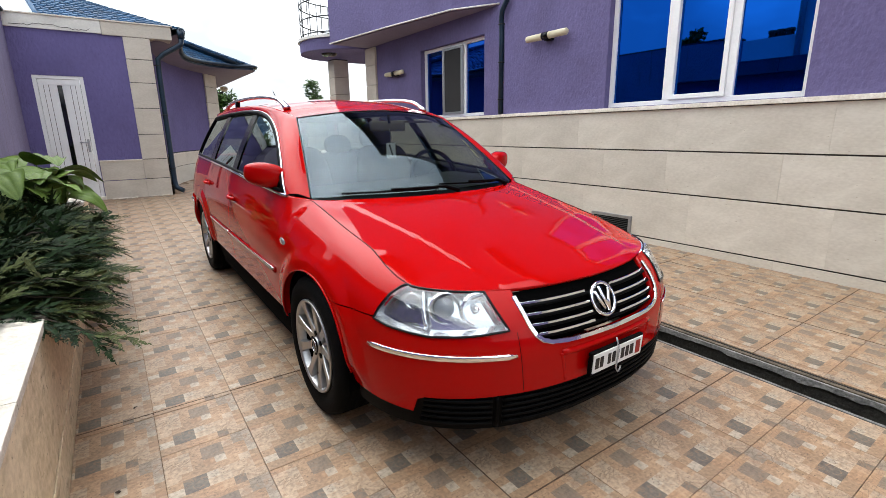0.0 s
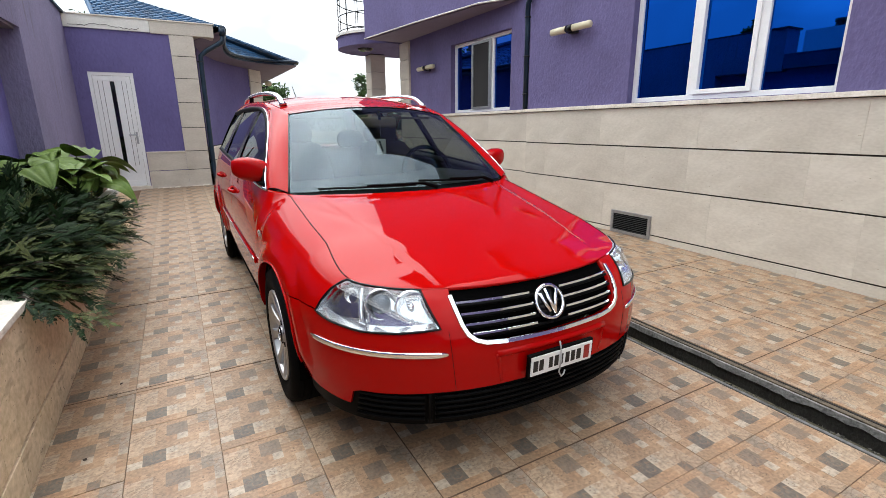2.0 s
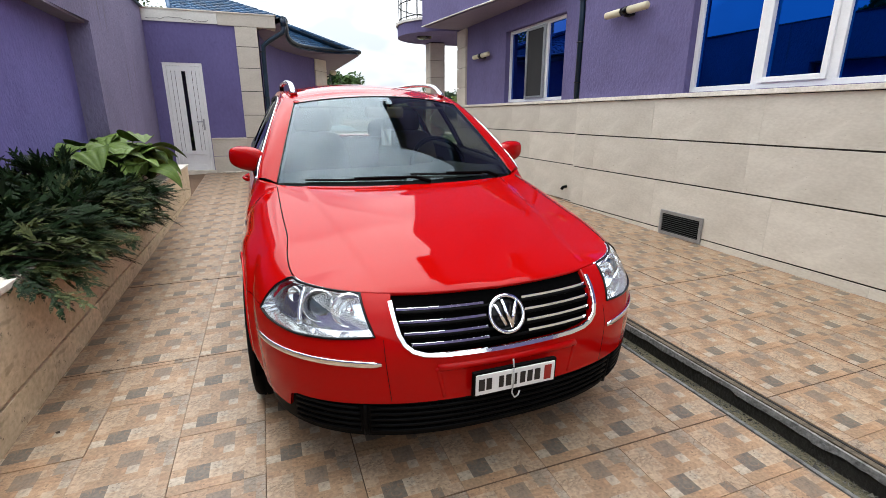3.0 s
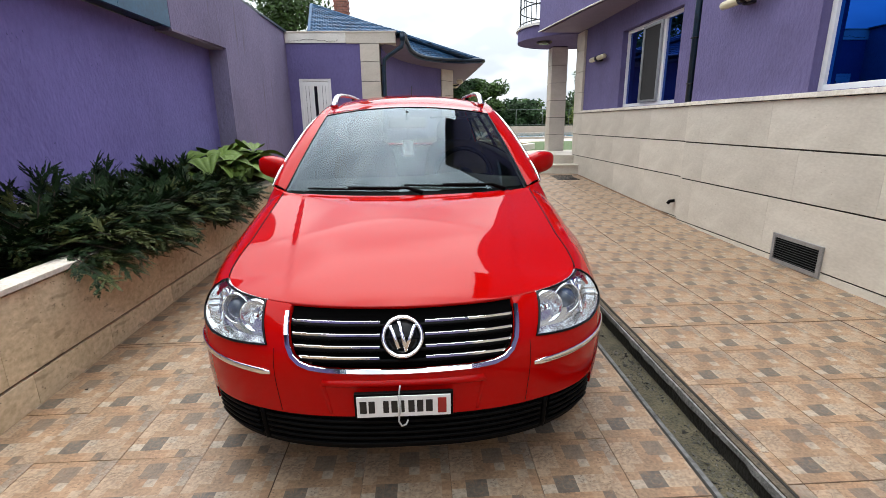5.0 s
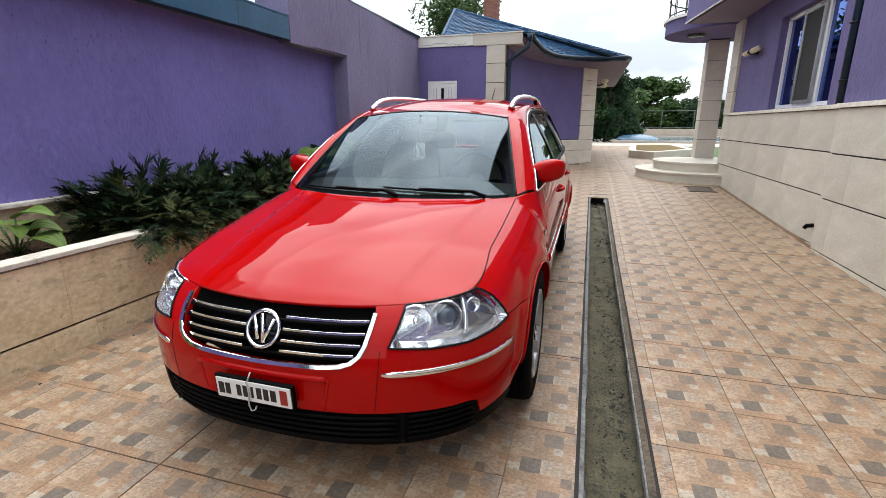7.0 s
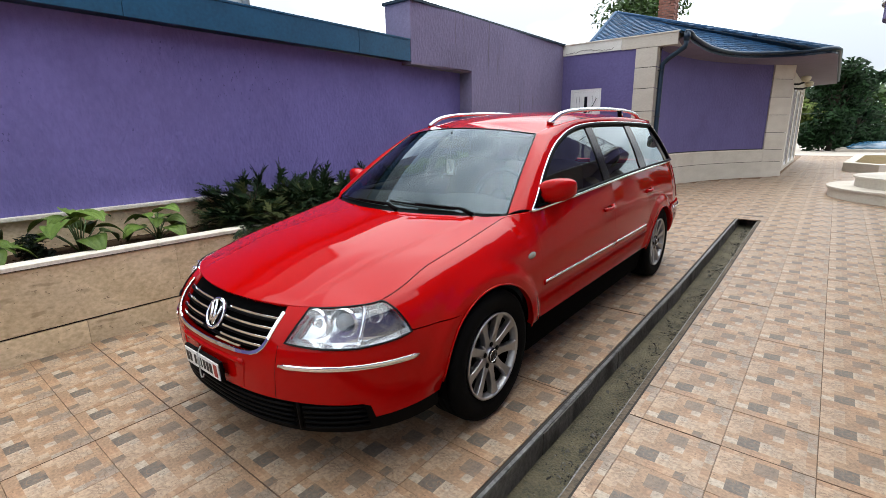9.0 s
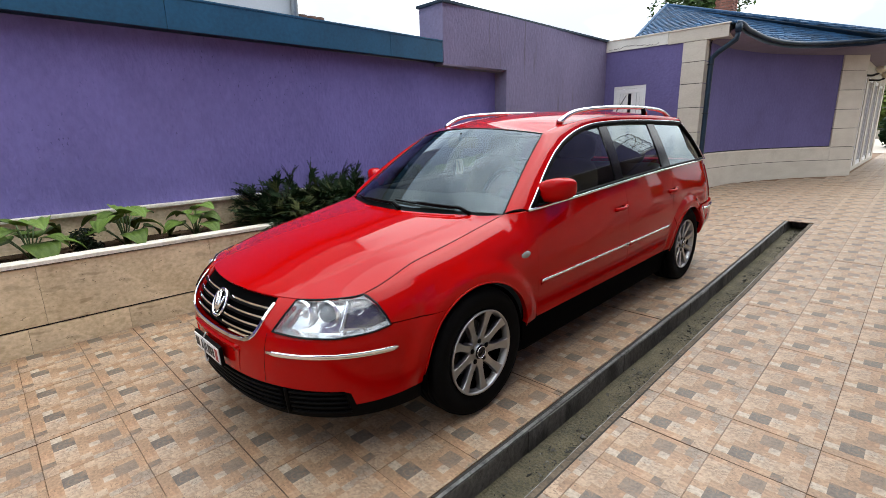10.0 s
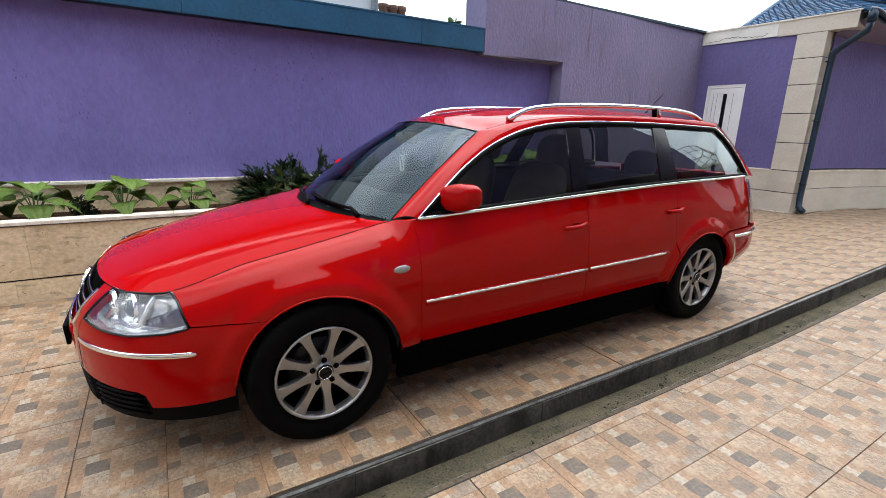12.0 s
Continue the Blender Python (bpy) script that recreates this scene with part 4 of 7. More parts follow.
        for zz in ((0.35, 0.45), (2.37, 2.45)):
            box("frame", 2.362, 2.418, y + 0.07, y + 1.13, *zz, WHITE, d)
        for a, b2 in ((y + 0.07, y + 0.565), (y + 0.635, y + 1.13)):
            box("pane", 2.385, 2.393, a, b2, 0.45, 2.37, SMOKED, d, bev=0)
    for i, y in enumerate((14.05, 15.75)):
        l = tagged(empty("wall_lamp"), "ivory globe wall lamp on a dark bracket under the eaves", "wall lamp", group="annex wall lamps")
        tube("bracket", [(2.44, y, 2.36), (2.62, y, 2.34), (2.72, y, 2.38)], 0.022, IRON, l)
        lathe("shade", [(0.0, -0.02), (0.06, -0.01), (0.095, 0.04), (0.10, 0.08), (0.07, 0.11), (0.0, 0.12)], IVORY, l, "", 20, "z", (2.74, y, 2.40))


annex()


def roof_point(a, b):
    """A place on the annex roof: a along the eaves (0 to 1), b from eaves to ridge."""
    eaves = [(0.0, -0.62, 9.70, 3.03), (0.22, 1.17, 9.36, 3.00), (0.28, 1.27, 9.75, 2.93), (0.36, 1.36, 10.75, 2.885), (0.46, 1.62, 11.75, 2.88), (0.52, 2.05, 12.25, 2.88), (0.60, 2.65, 12.52, 2.88), (0.68, 3.25, 12.80, 2.88), (1.0, 3.25, 21.0, 2.88)]
    ridge = [(0.0, -0.99, 12.04, 4.06), (0.68, -0.98, 12.06, 4.06), (1.0, -1.0, 21.0, 4.06)]
    e = [smooth(a, [(r[0], r[k]) for r in eaves]) if 0.22 < a < 0.68 else interp(a, [(r[0], r[k]) for r in eaves]) for k in (1, 2, 3)]
    r = [interp(a, [(q[0], q[k]) for q in ridge]) for k in (1, 2, 3)]
    sag = -0.05 * math.sin(math.pi * b) * max(0.0, 1 - abs(a - 0.40) / 0.22)
    return Vector((e[0] + (r[0] - e[0]) * b, e[1] + (r[1] - e[1]) * b, e[2] + (r[2] - e[2]) * b + sag))


def annex_roof():
    e = tagged(empty("annex_roof"), "blue bitumen shingle roof with upswept eaves and dark gutter", "roof", kind="structure")
    n, k = 100, 12
    v = [roof_point(i / n, j / k) - Vector((0, 0, 0.03)) for j in range(k + 1) for i in range(n + 1)]
    f = [(j * (n + 1) + i, j * (n + 1) + i + 1, (j + 1) * (n + 1) + i + 1, (j + 1) * (n + 1) + i) for j in range(k) for i in range(n)]
    shell("roof_deck", v, f, BLUEPIPE, e, smooth_on=True)
    v, f = [], []
    rows = 22
    rnd = random.Random(3)
    for j in range(rows):
        cols = max(8, int(70 * (1.05 - j / rows)))
        for i in range(-1, cols):
            a0 = max(0.0, (i + 0.5 * (j % 2)) / cols)
            a1 = min(1.0, (i + 0.5 * (j % 2) + 0.95) / cols)
            if a1 - a0 < 0.1 / cols:
                continue
            b0, b1 = j / rows, (j + 1.15) / rows
            p = [roof_point(a0 + 0.2 / cols, b0), roof_point(a1 - 0.2 / cols, b0), roof_point(a1, b0 + 0.4 / rows), roof_point(a1, min(b1, 1)), roof_point(a0, min(b1, 1)), roof_point(a0, b0 + 0.4 / rows)]
            lift = 0.014 + rnd.uniform(0, 0.006)
            q = len(v)
            v += [w + Vector((0, 0, lift if m < 3 or m == 5 else 0.0)) for m, w in enumerate(p)]
            v += [w - Vector((0, 0, 0.012)) for w in p[:3]] + [p[5] - Vector((0, 0, 0.012))]
            f += [(q, q + 1, q + 2, q + 3, q + 4, q + 5), (q + 6, q + 7, q + 1, q), (q + 7, q + 8, q + 2, q + 1), (q + 9, q + 6, q, q + 5)]
    tagged(shell("shingles", v, f, SHINGLE, e, "overlapping blue shingles"), kind="stuff")
    tube("hip_cap", [roof_point(0.0, i / 10) + Vector((0, 0, 0.01)) for i in range(11)], 0.035, SHINGLE, e, "folded shingle hip", 8)
    tube("hip_cap", [roof_point(0.68, i / 10) + Vector((0, 0, 0.01)) for i in range(11)], 0.035, SHINGLE, e, "folded shingle hip", 8)
    edge = [roof_point(0.222 + 0.458 * i / 40, 0) for i in range(41)] + [roof_point(0.68 + 0.32 * i / 8, 0) for i in range(1, 9)]
    tube("gutter", [p + Vector((0.03, -0.03, -0.02)) for p in edge], 0.036, BLUEPIPE, e, "dark blue half-round gutter", 10)
    v, f = [], []
    for i, p in enumerate(edge):
        v += [p + Vector((0, 0, 0.0)), p + Vector((0, 0, -0.10))]
    f = [(2 * i, 2 * i + 2, 2 * i + 3, 2 * i + 1) for i in range(len(edge) - 1)]
    shell("fascia", v, f, BLUEPIPE, e, "dark blue eaves board")
    v = []
    back = [(0.74, 9.6), (0.80, 10.0), (0.96, 11.0), (1.5, 12.5), (2.1, 13.4), (2.44, 14.0), (2.44, 21.0)]
    m = len(edge)
    for i, p in enumerate(edge):
        t = i / (m - 1) * (len(back) - 1)
        j = min(int(t), len(back) - 2)
        u = t - j
        yy = interp(p.y, [(b[1], b[1]) for b in back])
        xx = interp(p.y, [(b[1], b[0]) for b in back])
        v += [p + Vector((0, 0, -0.10)), Vector((xx - 0.05, yy, 2.74))]
    f = [(2 * i, 2 * i + 1, 2 * i + 3, 2 * i + 2) for i in range(m - 1)]
    shell("eaves_soffit", v, f, SOFFIT, e, "pale lilac eaves soffit")
    tagged(box("annex_ceiling", -1.0, 0.9, 9.7, 13.0, 2.82, 2.86, SOFFIT), "plain annex ceiling", "ceiling", kind="structure")


annex_roof()


def chimney():
    e = tagged(empty("brick_chimney"), "slim red brick chimney on the blue roof", "chimney", kind="structure")
    x, y, w = -0.78, 15.6, 0.40
    box("mortar_core", x - w / 2 + 0.01, x + w / 2 - 0.01, y - w / 2 + 0.01, y + w / 2 - 0.01, 3.9, 6.6, MORTAR, e, bev=0)
    bm = box_bm(bmesh.new(), -0.062, 0.062, -0.05, 0.05, -0.03, 0.03, 0.006)
    me = bpy.data.meshes.new("brick")
    bm.to_mesh(me)
    bm.free()
    me.materials.append(BRICK)
    for j in range(38):
        z = 3.95 + j * 0.07
        for s in range(4):
            for k in range(3):
                u = -w / 2 + 0.067 + k * 0.133
                a = 90 * s
                o = new("brick", me)
                o.parent = e
                o.matrix_local = pose(x, y, z, 0, 0, a) @ pose(u + (0.03 if j % 2 else -0.03), -w / 2 + 0.046, 0)


chimney()


def annex_door():
    e = tagged(empty("door_1"), "white panelled plastic door with a dark glass strip", "door", kind="structure")
    x0, x1, z0, z1 = AXD
    y = AY + 0.04
    for q in ((x0, x0 + 0.05, z0, z1), (x1 - 0.05, x1, z0, z1), (x0 + 0.05, x1 - 0.05, z1 - 0.05, z1)):
        box("door_frame", q[0], q[1], y - 0.02, y + 0.05, q[2], q[3], WHITE, e)
    box("threshold", x0 - 0.02, x1 + 0.02, AY - 0.05, y + 0.05, z0 - 0.06, z0 + 0.01, LEDGE, e)
    box("leaf", x0 + 0.055, x1 - 0.055, y, y + 0.04, z0 + 0.015, z1 - 0.055, WHITE, e)
    for q in ((x0 + 0.055, x0 + 0.115), (x1 - 0.115, x1 - 0.055)):
        box("stile", q[0], q[1], y - 0.014, y, z0 + 0.015, z1 - 0.055, WHITE, e)
    for q in ((z0 + 0.015, z0 + 0.11), (z0 + 0.30, z0 + 0.36), (z1 - 0.13, z1 - 0.055)):
        box("rail", x0 + 0.115, x1 - 0.115, y - 0.013, y, q[0], q[1], WHITE, e)
    for i in range(3):
        for s in (0, 1):
            a = (x0 + 0.12 + i * 0.062) if s == 0 else (x1 - 0.12 - i * 0.062 - 0.056)
            if i == 2:
                continue
            # dark strips put in for the shade between the door's boards
            box("groove", a - .006 if s == 0 else a + .056, a if s == 0 else a + .062, y - .003, y - .0005, z0 + 0.365, z1 - 0.135, JOINT, e, bev=0)
            box("panel_board", a, a + 0.056, y - 0.007, y, z0 + 0.365, z1 - 0.135, WHITE, e, bev=0.003)
    box("glass_strip", (x0 + x1) / 2 - 0.03, (x0 + x1) / 2 + 0.03, y - 0.009, y - 0.001, z0 + 0.37, z1 - 0.14, SMOKED, e, "dark glass strip", 0.002)
    hx = x1 - 0.085
    box("handle_plate", hx - 0.016, hx + 0.016, y - 0.024, y - 0.014, 1.02, 1.22, GALV, e)
    tube("handle", [(hx, y - 0.02, 1.17), (hx, y - 0.06, 1.17), (hx - 0.11, y - 0.06, 1.17)], 0.010, GALV, e, "metal lever handle")


annex_door()


def pipe(name, path, r, parent, label=""):
    o = tube(name, path, r, BLUEPIPE, parent, label, 12)
    return o


def downpipes():
    e = tagged(empty("annex_downpipe"), "dark blue downpipe beside the annex pilaster", "downpipe", kind="structure")
    pipe("hopper", [(1.24, 9.36, 2.97), (1.24, 9.36, 2.84)], 0.055, e)
    pipe("pipe", [(1.24, 9.36, 2.86), (1.22, 9.37, 2.74), (0.95, 9.44, 2.58), (0.86, 9.46, 2.50), (0.85, 9.46, 2.3), (0.84, 9.46, 0.48), (0.86, 9.44, 0.36), (0.95, 9.36, 0.31)], 0.042, e)
    for z in (0.7, 1.6, 2.4):
        tube("clamp", [(0.84 + 0.05 * math.cos(a), 9.46 + 0.05 * math.sin(a), z) for a in [i * math.pi / 6 for i in range(12)]], 0.007, IRON, e, sides=5, closed=True)
    h = tagged(empty("house_downpipe"), "navy downpipe in the corner of the house wall", "downpipe", kind="structure")
    pipe("pipe", [(4.66, 5.02, 3.2), (4.66, 5.05, 2.98), (4.66, 5.15, 2.86), (4.70, 5.21, 2.75), (4.71, 5.21, 2.6), (4.71, 5.21, 1.492)], 0.036, h)
    for z in (1.7, 2.2, 2.7):
        tube("clamp", [(4.71 + 0.042 * math.cos(a), 5.21 + 0.042 * math.sin(a), z) for a in [i * math.pi / 6 for i in range(12)]], 0.008, IRON, h, sides=5, closed=True)


downpipes()


def tube_lamp(y, z, x):
    e = tagged(empty("wall_lamp"), "horizontal ivory tube lamp with a dark centre clip", "wall lamp", group="house wall lamps")
    for s in (-1, 1):
        v, f = lathe_data([(0.0, 0.335), (0.030, 0.333), (0.040, 0.32), (0.042, 0.05), (0.0, 0.045)], 20)
        shell("glass_tube", [(x - 0.085 + b, y + s * a, z + c) for a, b, c in v], f, IVORY, e, "ivory glass tube", True)
    tube("clip", [(x - 0.085, y - 0.052, z), (x - 0.085, y + 0.052, z)], 0.046, GLOSSBLACK, e, "dark clip", 16)
    box("bracket", x - 0.06, x, y - 0.06, y + 0.06, z - 0.05, z + 0.02, IRON, e)
    return e


tube_lamp(4.29, 2.40, 4.71)
tube_lamp(8.30, 2.365, 4.79)


def vent():
    e = tagged(empty("vent_grille"), "grey metal ventilation grille low in the plinth", "vent", kind="structure")
    y0, y1, z0, z1, x = 2.935, 3.475, 0.045, 0.305, HX - 0.012
    for q in ((y0, y0 + 0.035, z0, z1), (y1 - 0.035, y1, z0, z1), (y0 + 0.035, y1 - 0.035, z0, z0 + 0.035), (y0 + 0.035, y1 - 0.035, z1 - 0.035, z1)):
        box("frame", x - 0.006, x + 0.012, *q, GALV, e)
    box("backing", x + 0.004, x + 0.010, y0 + 0.03, y1 - 0.03, z0 + 0.03, z1 - 0.03, BLACK, e, bev=0)
    for i in range(9):
        z = z0 + 0.045 + i * 0.0205
        o = box("slat", -0.006, 0.008, y0 + 0.036, y1 - 0.036, -0.0015, 0.0015, IRON, e, bev=0)
        o.matrix_local = pose(x + 0.0, 0, z, 0, 35, 0)


vent()
g = tagged(empty("floor_grate"), "dark iron floor grate in the paving", "grate", kind="structure")
for i in range(12):
    slope_box("bar", 4.14 + i * 0.034, 4.158 + i * 0.034, 8.40, 8.88, -0.02, 0.006, IRON, g)
slope_box("frame", 4.12, 4.56, 8.37, 8.40, -0.02, 0.007, IRON, g)
slope_box("frame", 4.12, 4.56, 8.88, 8.91, -0.02, 0.007, IRON, g)
tagged(tube("wall_outlet", [(4.78, 5.36, 0.29), (4.70, 5.36, 0.28), (4.68, 5.36, 0.25)], 0.022, BLACK), "short black outlet pipe in the plinth", "pipe", kind="structure")


# ---- distance ----
def neighbour():
    e = tagged(empty("neighbour_house"), "white rendered neighbouring house with a grey downpipe", "house")
    box("wall", -12, -6.0, -3.0, 5.62, 0, 7.5, NEIGHBOUR, e, bev=0)
    box("parapet", -12, -6.0, 5.62, 6.95, 0, 3.70, NEIGHBOUR, e, bev=0)
    tube("pipe", [(-5.93, 5.52, 2.0), (-5.93, 5.52, 7.4)], 0.075, GALV, e, "grey downpipe", 10)
    for y in (5.88, 6.10, 6.30):
        lathe("chimney_pot", [(0.09, 0), (0.11, 0.02), (0.10, 0.12), (0.125, 0.14), (0.12, 0.22), (0.0, 0.22)], CLAYCAP, e, "brown clay pot", 16, "z", (-6.3, y, 3.70))


neighbour()
# unseen wall added to close the yard; its height limits low southern light
tagged(box("added_south_wall", -2.0, 5.0, -8.2, -8.0, -0.4, 1.7, LILAC), "unseen lilac wall added behind the yard to limit low light", "wall", kind="structure")


def leaf_cloud(name, mat, places, size, rnd, parent=None, label=""):
    """Many small leaf blades; places are (centre, radius, count)."""
    v, f = [], []
    for c, r, count in places:
        for _ in range(count):
            d = Vector((rnd.gauss(0, 1), rnd.gauss(0, 1), rnd.gauss(0, 1)))
            d.normalize()
            p = Vector(c) + Vector((d.x * r[0], d.y * r[1], d.z * r[2])) * rnd.random() ** 0.35
            s = size * rnd.uniform(0.6, 1.3)
            a = Vector((rnd.gauss(0, 1), rnd.gauss(0, 1), rnd.gauss(0, 0.7))).normalized()
            b = a.orthogonal().normalized()
            q = len(v)
            v += [p - a * s, p + b * s * 0.45, p + a * s, p - b * s * 0.45]
            f.append((q, q + 1, q + 2, q + 3))
    return shell(name, v, f, mat, parent, label)


def tree(x, y, z, h, rad, mat, seed, label, leaves=3200, size=0.14, trunk=0.16, kind="tree", low=0.25):
    rnd = random.Random(seed)
    e = tagged(empty(kind, pose(x, y, z)), label, "tree" if kind == "tree" else "shrub", group="trees and shrubs beyond the yard")
    v, f = [], []
    merge((v, f), tube_data([(0, 0, -0.1), (0.05, 0.02, h * 0.3), (-0.03, 0.05, h * 0.6), (0.0, 0.0, h * 0.88)], [trunk, trunk * 0.8, trunk * 0.5, trunk * 0.15], 8))
    places = []
    for i in range(16):
        a, b = rnd.uniform(0, 6.28), rnd.uniform(low, 0.95)
        r = rad * (0.45 + 0.55 * math.sin(math.pi * min(1, b * 0.85 + 0.1))) * rnd.uniform(0.45, 0.9)
        end = (math.cos(a) * r, math.sin(a) * r, h * b)
        merge((v, f), tube_data([(0, 0, h * b * 0.6), (end[0] * 0.5, end[1] * 0.5, h * b * 0.85), end], [trunk * 0.4, trunk * 0.25, trunk * 0.08], 5))
        k = rad * rnd.uniform(0.28, 0.5)
        places.append((end, (k, k, k * 0.8), leaves // 22))
    places.append(((0, 0, h * 0.85), (rad * 0.4, rad * 0.4, h * 0.14), leaves // 8))
    places.append(((0, 0, h * (0.5 if low > 0.2 else 0.36)), (rad * 0.7, rad * 0.7, h * (0.3 if low > 0.2 else 0.36)), leaves // 6))
    shell("trunk", v, f, BARK, e, smooth_on=True)
    leaf_cloud("crown", mat, places, size, rnd, e)
    return e


def distance():
    # lawn, pool and low wall past the porch
    tagged(box("pool_terrace", -2, 16, 24.5, 46, 0.262, 0.278, PALESTONE, bev=0), "pale paving round the pool", "paving", kind="structure")
    tagged(box("terrace_step", 2.5, 4.6, 24.42, 24.5, 0.255, 0.274, DARKGROUT, bev=0), "dark joint at the terrace edge", "joint", kind="structure")
    tagged(prism("lawn", [(4.6, 15.6), (14, 15.6), (14, 24.4), (4.6, 24.4)], 0.26, 0.29, GRASS), "mown green lawn beside the pool terrace", "lawn", kind="structure")
    p = tagged(empty("swimming_pool"), "swimming pool with blue mosaic edge and water", "pool", kind="structure")
    box("coping", 3.6, 16, 28.6, 40.0, 0.27, 0.40, PALESTONE, p)
    box("mosaic_edge", 4.0, 16, 29.2, 39.4, 0.38, 0.412, POOLBLUE, p)
    box("water", 4.3, 16, 29.7, 38.9, 0.40, 0.425, WATER, p)
    lathe("blue_dome", [(0.0, 0.30), (0.5, 0.28), (0.95, 0.18), (1.2, 0.05), (1.25, 0.0)], POOLBLUE, p, "blue rolled pool cover", 28, "z", (5.2, 31.5, 0.42))
    b = tagged(empty("raised_bed"), "raised bed with pale stone kerb and brown soil", "flower bed", kind="structure")
    o = [(3.70, 16.2), (4.35, 15.3), (5.9, 17.6), (5.8, 21.5), (4.1, 21.2)]
    i = [(3.92, 16.3), (4.38, 15.68), (5.68, 17.7), (5.6, 21.2), (4.3, 20.9)]
    n = len(o)
    v = [(x, y, z) for ring, z in ((o, 0.2), (o, 0.49), (i, 0.49), (i, 0.2)) for x, y in ring]
    shell("kerb", v, [(r * n + k, r * n + (k + 1) % n, (r + 1) * n + (k + 1) % n, (r + 1) * n + k) for r in range(3) for k in range(n)], STONE, b)
    prism("soil", i, 0.25, 0.475, DRYSOIL, b, "dry brown soil")
    tagged(box("low_wall", -6, 30, 46.5, 46.8, 0.2, 0.88, PALESTONE), "low pale garden wall behind the pool", "wall", kind="structure")
    f = tagged(empty("garden_fence"), "thin green-grey garden fence on the low wall", "fence", kind="structure")
    for k in range(12):
        tube("post", [(-2 + k * 2.6, 46.6, 0.8), (-2 + k * 2.6, 46.6, 2.45)], 0.035, FENCEWIRE, f, sides=6)
    for z in (2.42, 1.0):
        tube("rail", [(-5, 46.6, z), (29, 46.6, z)], 0.022, FENCEWIRE, f, sides=5)
    rnd = random.Random(21)
    for k in range(13):
        mat = LEAF if k == 6 else (LEAF, LEAF, LEAFLIGHT, LEAFDARK)[k % 4]
        tree(-4 + k * 2.3 + rnd.uniform(-0.6, 0.6), 50 + rnd.uniform(-1.2, 5), 0.2, (5.2 if k == 6 else rnd.uniform(4.6, 6.4) if mat is not LEAFLIGHT else 3.9) * (1 if k < 7 else 0.62), rnd.uniform(2.0, 2.7), mat, 40 + k,
             "broad green tree in the far hedge" if mat is not LEAFDARK else "dark conifer in the far hedge", 3600, 0.24, 0.14, low=0.08)
    tree(18.9, 50.5, 0.2, 6.6, 1.3, LEAF, 76, "slim green tree rising above the far hedge", 1500, 0.17, 0.14, low=0.3)
    tree(3.3, 30.0, 0.27, 4.0, 1.3, LEAFDARK, 77, "dense dark evergreen beside the annex", 5200, 0.13, 0.12, low=0.06)
    tree(4.3, 33.0, 0.27, 4.0, 1.4, LEAFDARK, 78, "dense dark evergreen beside the annex", 4600, 0.13, 0.12, low=0.06)
    tree(-5.2, 27.0, 0.2, 8.3, 3.9, LEAF, 79, "broadleaf tree rising behind the blue roof", 13000, 0.13)
    tree(-16.5, 14.15, 0.0, 6.3, 0.8, LEAF, 80, "small tree top seen over the garden wall", 1800, 0.16)
    tagged(box("far_field", -300, 300, 62, 380, 0.20, 0.268, FARLAND, bev=0), "far flat fields", "field", kind="structure")


distance()


# ---- the car: body curves (metres from the front axle; x outwards, y to the tail, z up) ----
SF, LF, SR, LR = -0.25, 1.22, 3.0, 1.22
ZT = [(-1.47, .70), (-1.0, .705), (-.75, .715), (-.62, .722), (-.3, .785), (0, .84), (.38, .912), (.466, .922), (1.51, .971), (2.29, .992), (3.0, .995), (3.5, .99), (4.22, .98)]
IN = [(-1.47, .115), (-1.0, .122), (-.75, .108), (-.62, .110), (-.45, .135), (-.3, .153), (0, .170), (.3, .178), (.38, .17), (.466, .10), (.7, .075), (1.2, .058), (2.3, .058), (3.0, .075), (3.5, .09), (4.22, .10)]
ZS = [(-1.47, .47), (-.6, .48), (-.2, .56), (.3, .60), (3.0, .60), (3.4, .55), (4.22, .5)]
RO = [(-1.47, .35), (-.75, .5), (-.3, .9), (.3, .9), (.5, .25), (1.0, .1), (3.0, .1), (4.22, .1)]
SIDE = [(SF, .832), (0, .853), (.3, .865), (1.4, .872), (2.6, .870), (SR, .866)]


def plan(s):
    """The body's outline from above: place and outward direction at s metres along it (s = y along the flank)."""
    if s < SF:
        e = 0.031 * math.sin(math.pi * (s + 1.47) / 0.85) if s < -0.62 else 0.0
        th = math.pi / 2 * (1 + (s - e - SF) / LF)
        w, d, n = 0.832, 0.675, 2.45
        u, v = max(0.0, math.sin(th)), max(0.0, math.cos(th))
        k = (u ** n + v ** n) ** (-1 / n)
        u, v = u * k, v * k
        x, y, nx, ny = w * u, SF - d * v, u ** (n - 1) / w, -v ** (n - 1) / d
    elif s > SR:
        th = math.pi / 2 * (1 - (s - SR) / LR)
        w, d, n = 0.866, 0.75, 3.0
        u, v = max(0.0, math.sin(th)), max(0.0, math.cos(th))
        k = (u ** n + v ** n) ** (-1 / n)
        u, v = u * k, v * k
        x, y, nx, ny = w * u, SR + d * v, u ** (n - 1) / w, v ** (n - 1) / d
    else:
        return smooth(s, SIDE), s, 1.0, 0.0
    l = math.hypot(nx, ny)
    return x, y, nx / l, ny / l


def section(s, w):
    """How far the skin lies inside the outline, and its height; w 0 to 1 below the crease, 1 to 2 above."""
    zs, zt, ins, ro = smooth(s, ZS), smooth(s, ZT), smooth(s, IN), interp(s, RO)
    if w < 1:
        z = .12 + (zs - .12) * w
        tuck = max(0.0, min(1.0, (s - 2.95) / .35))
        return .22 * max(0, zs - z - .05) ** 1.6 + 1.2 * tuck * max(0, .47 - z) ** 1.5, z
    t = w - 1
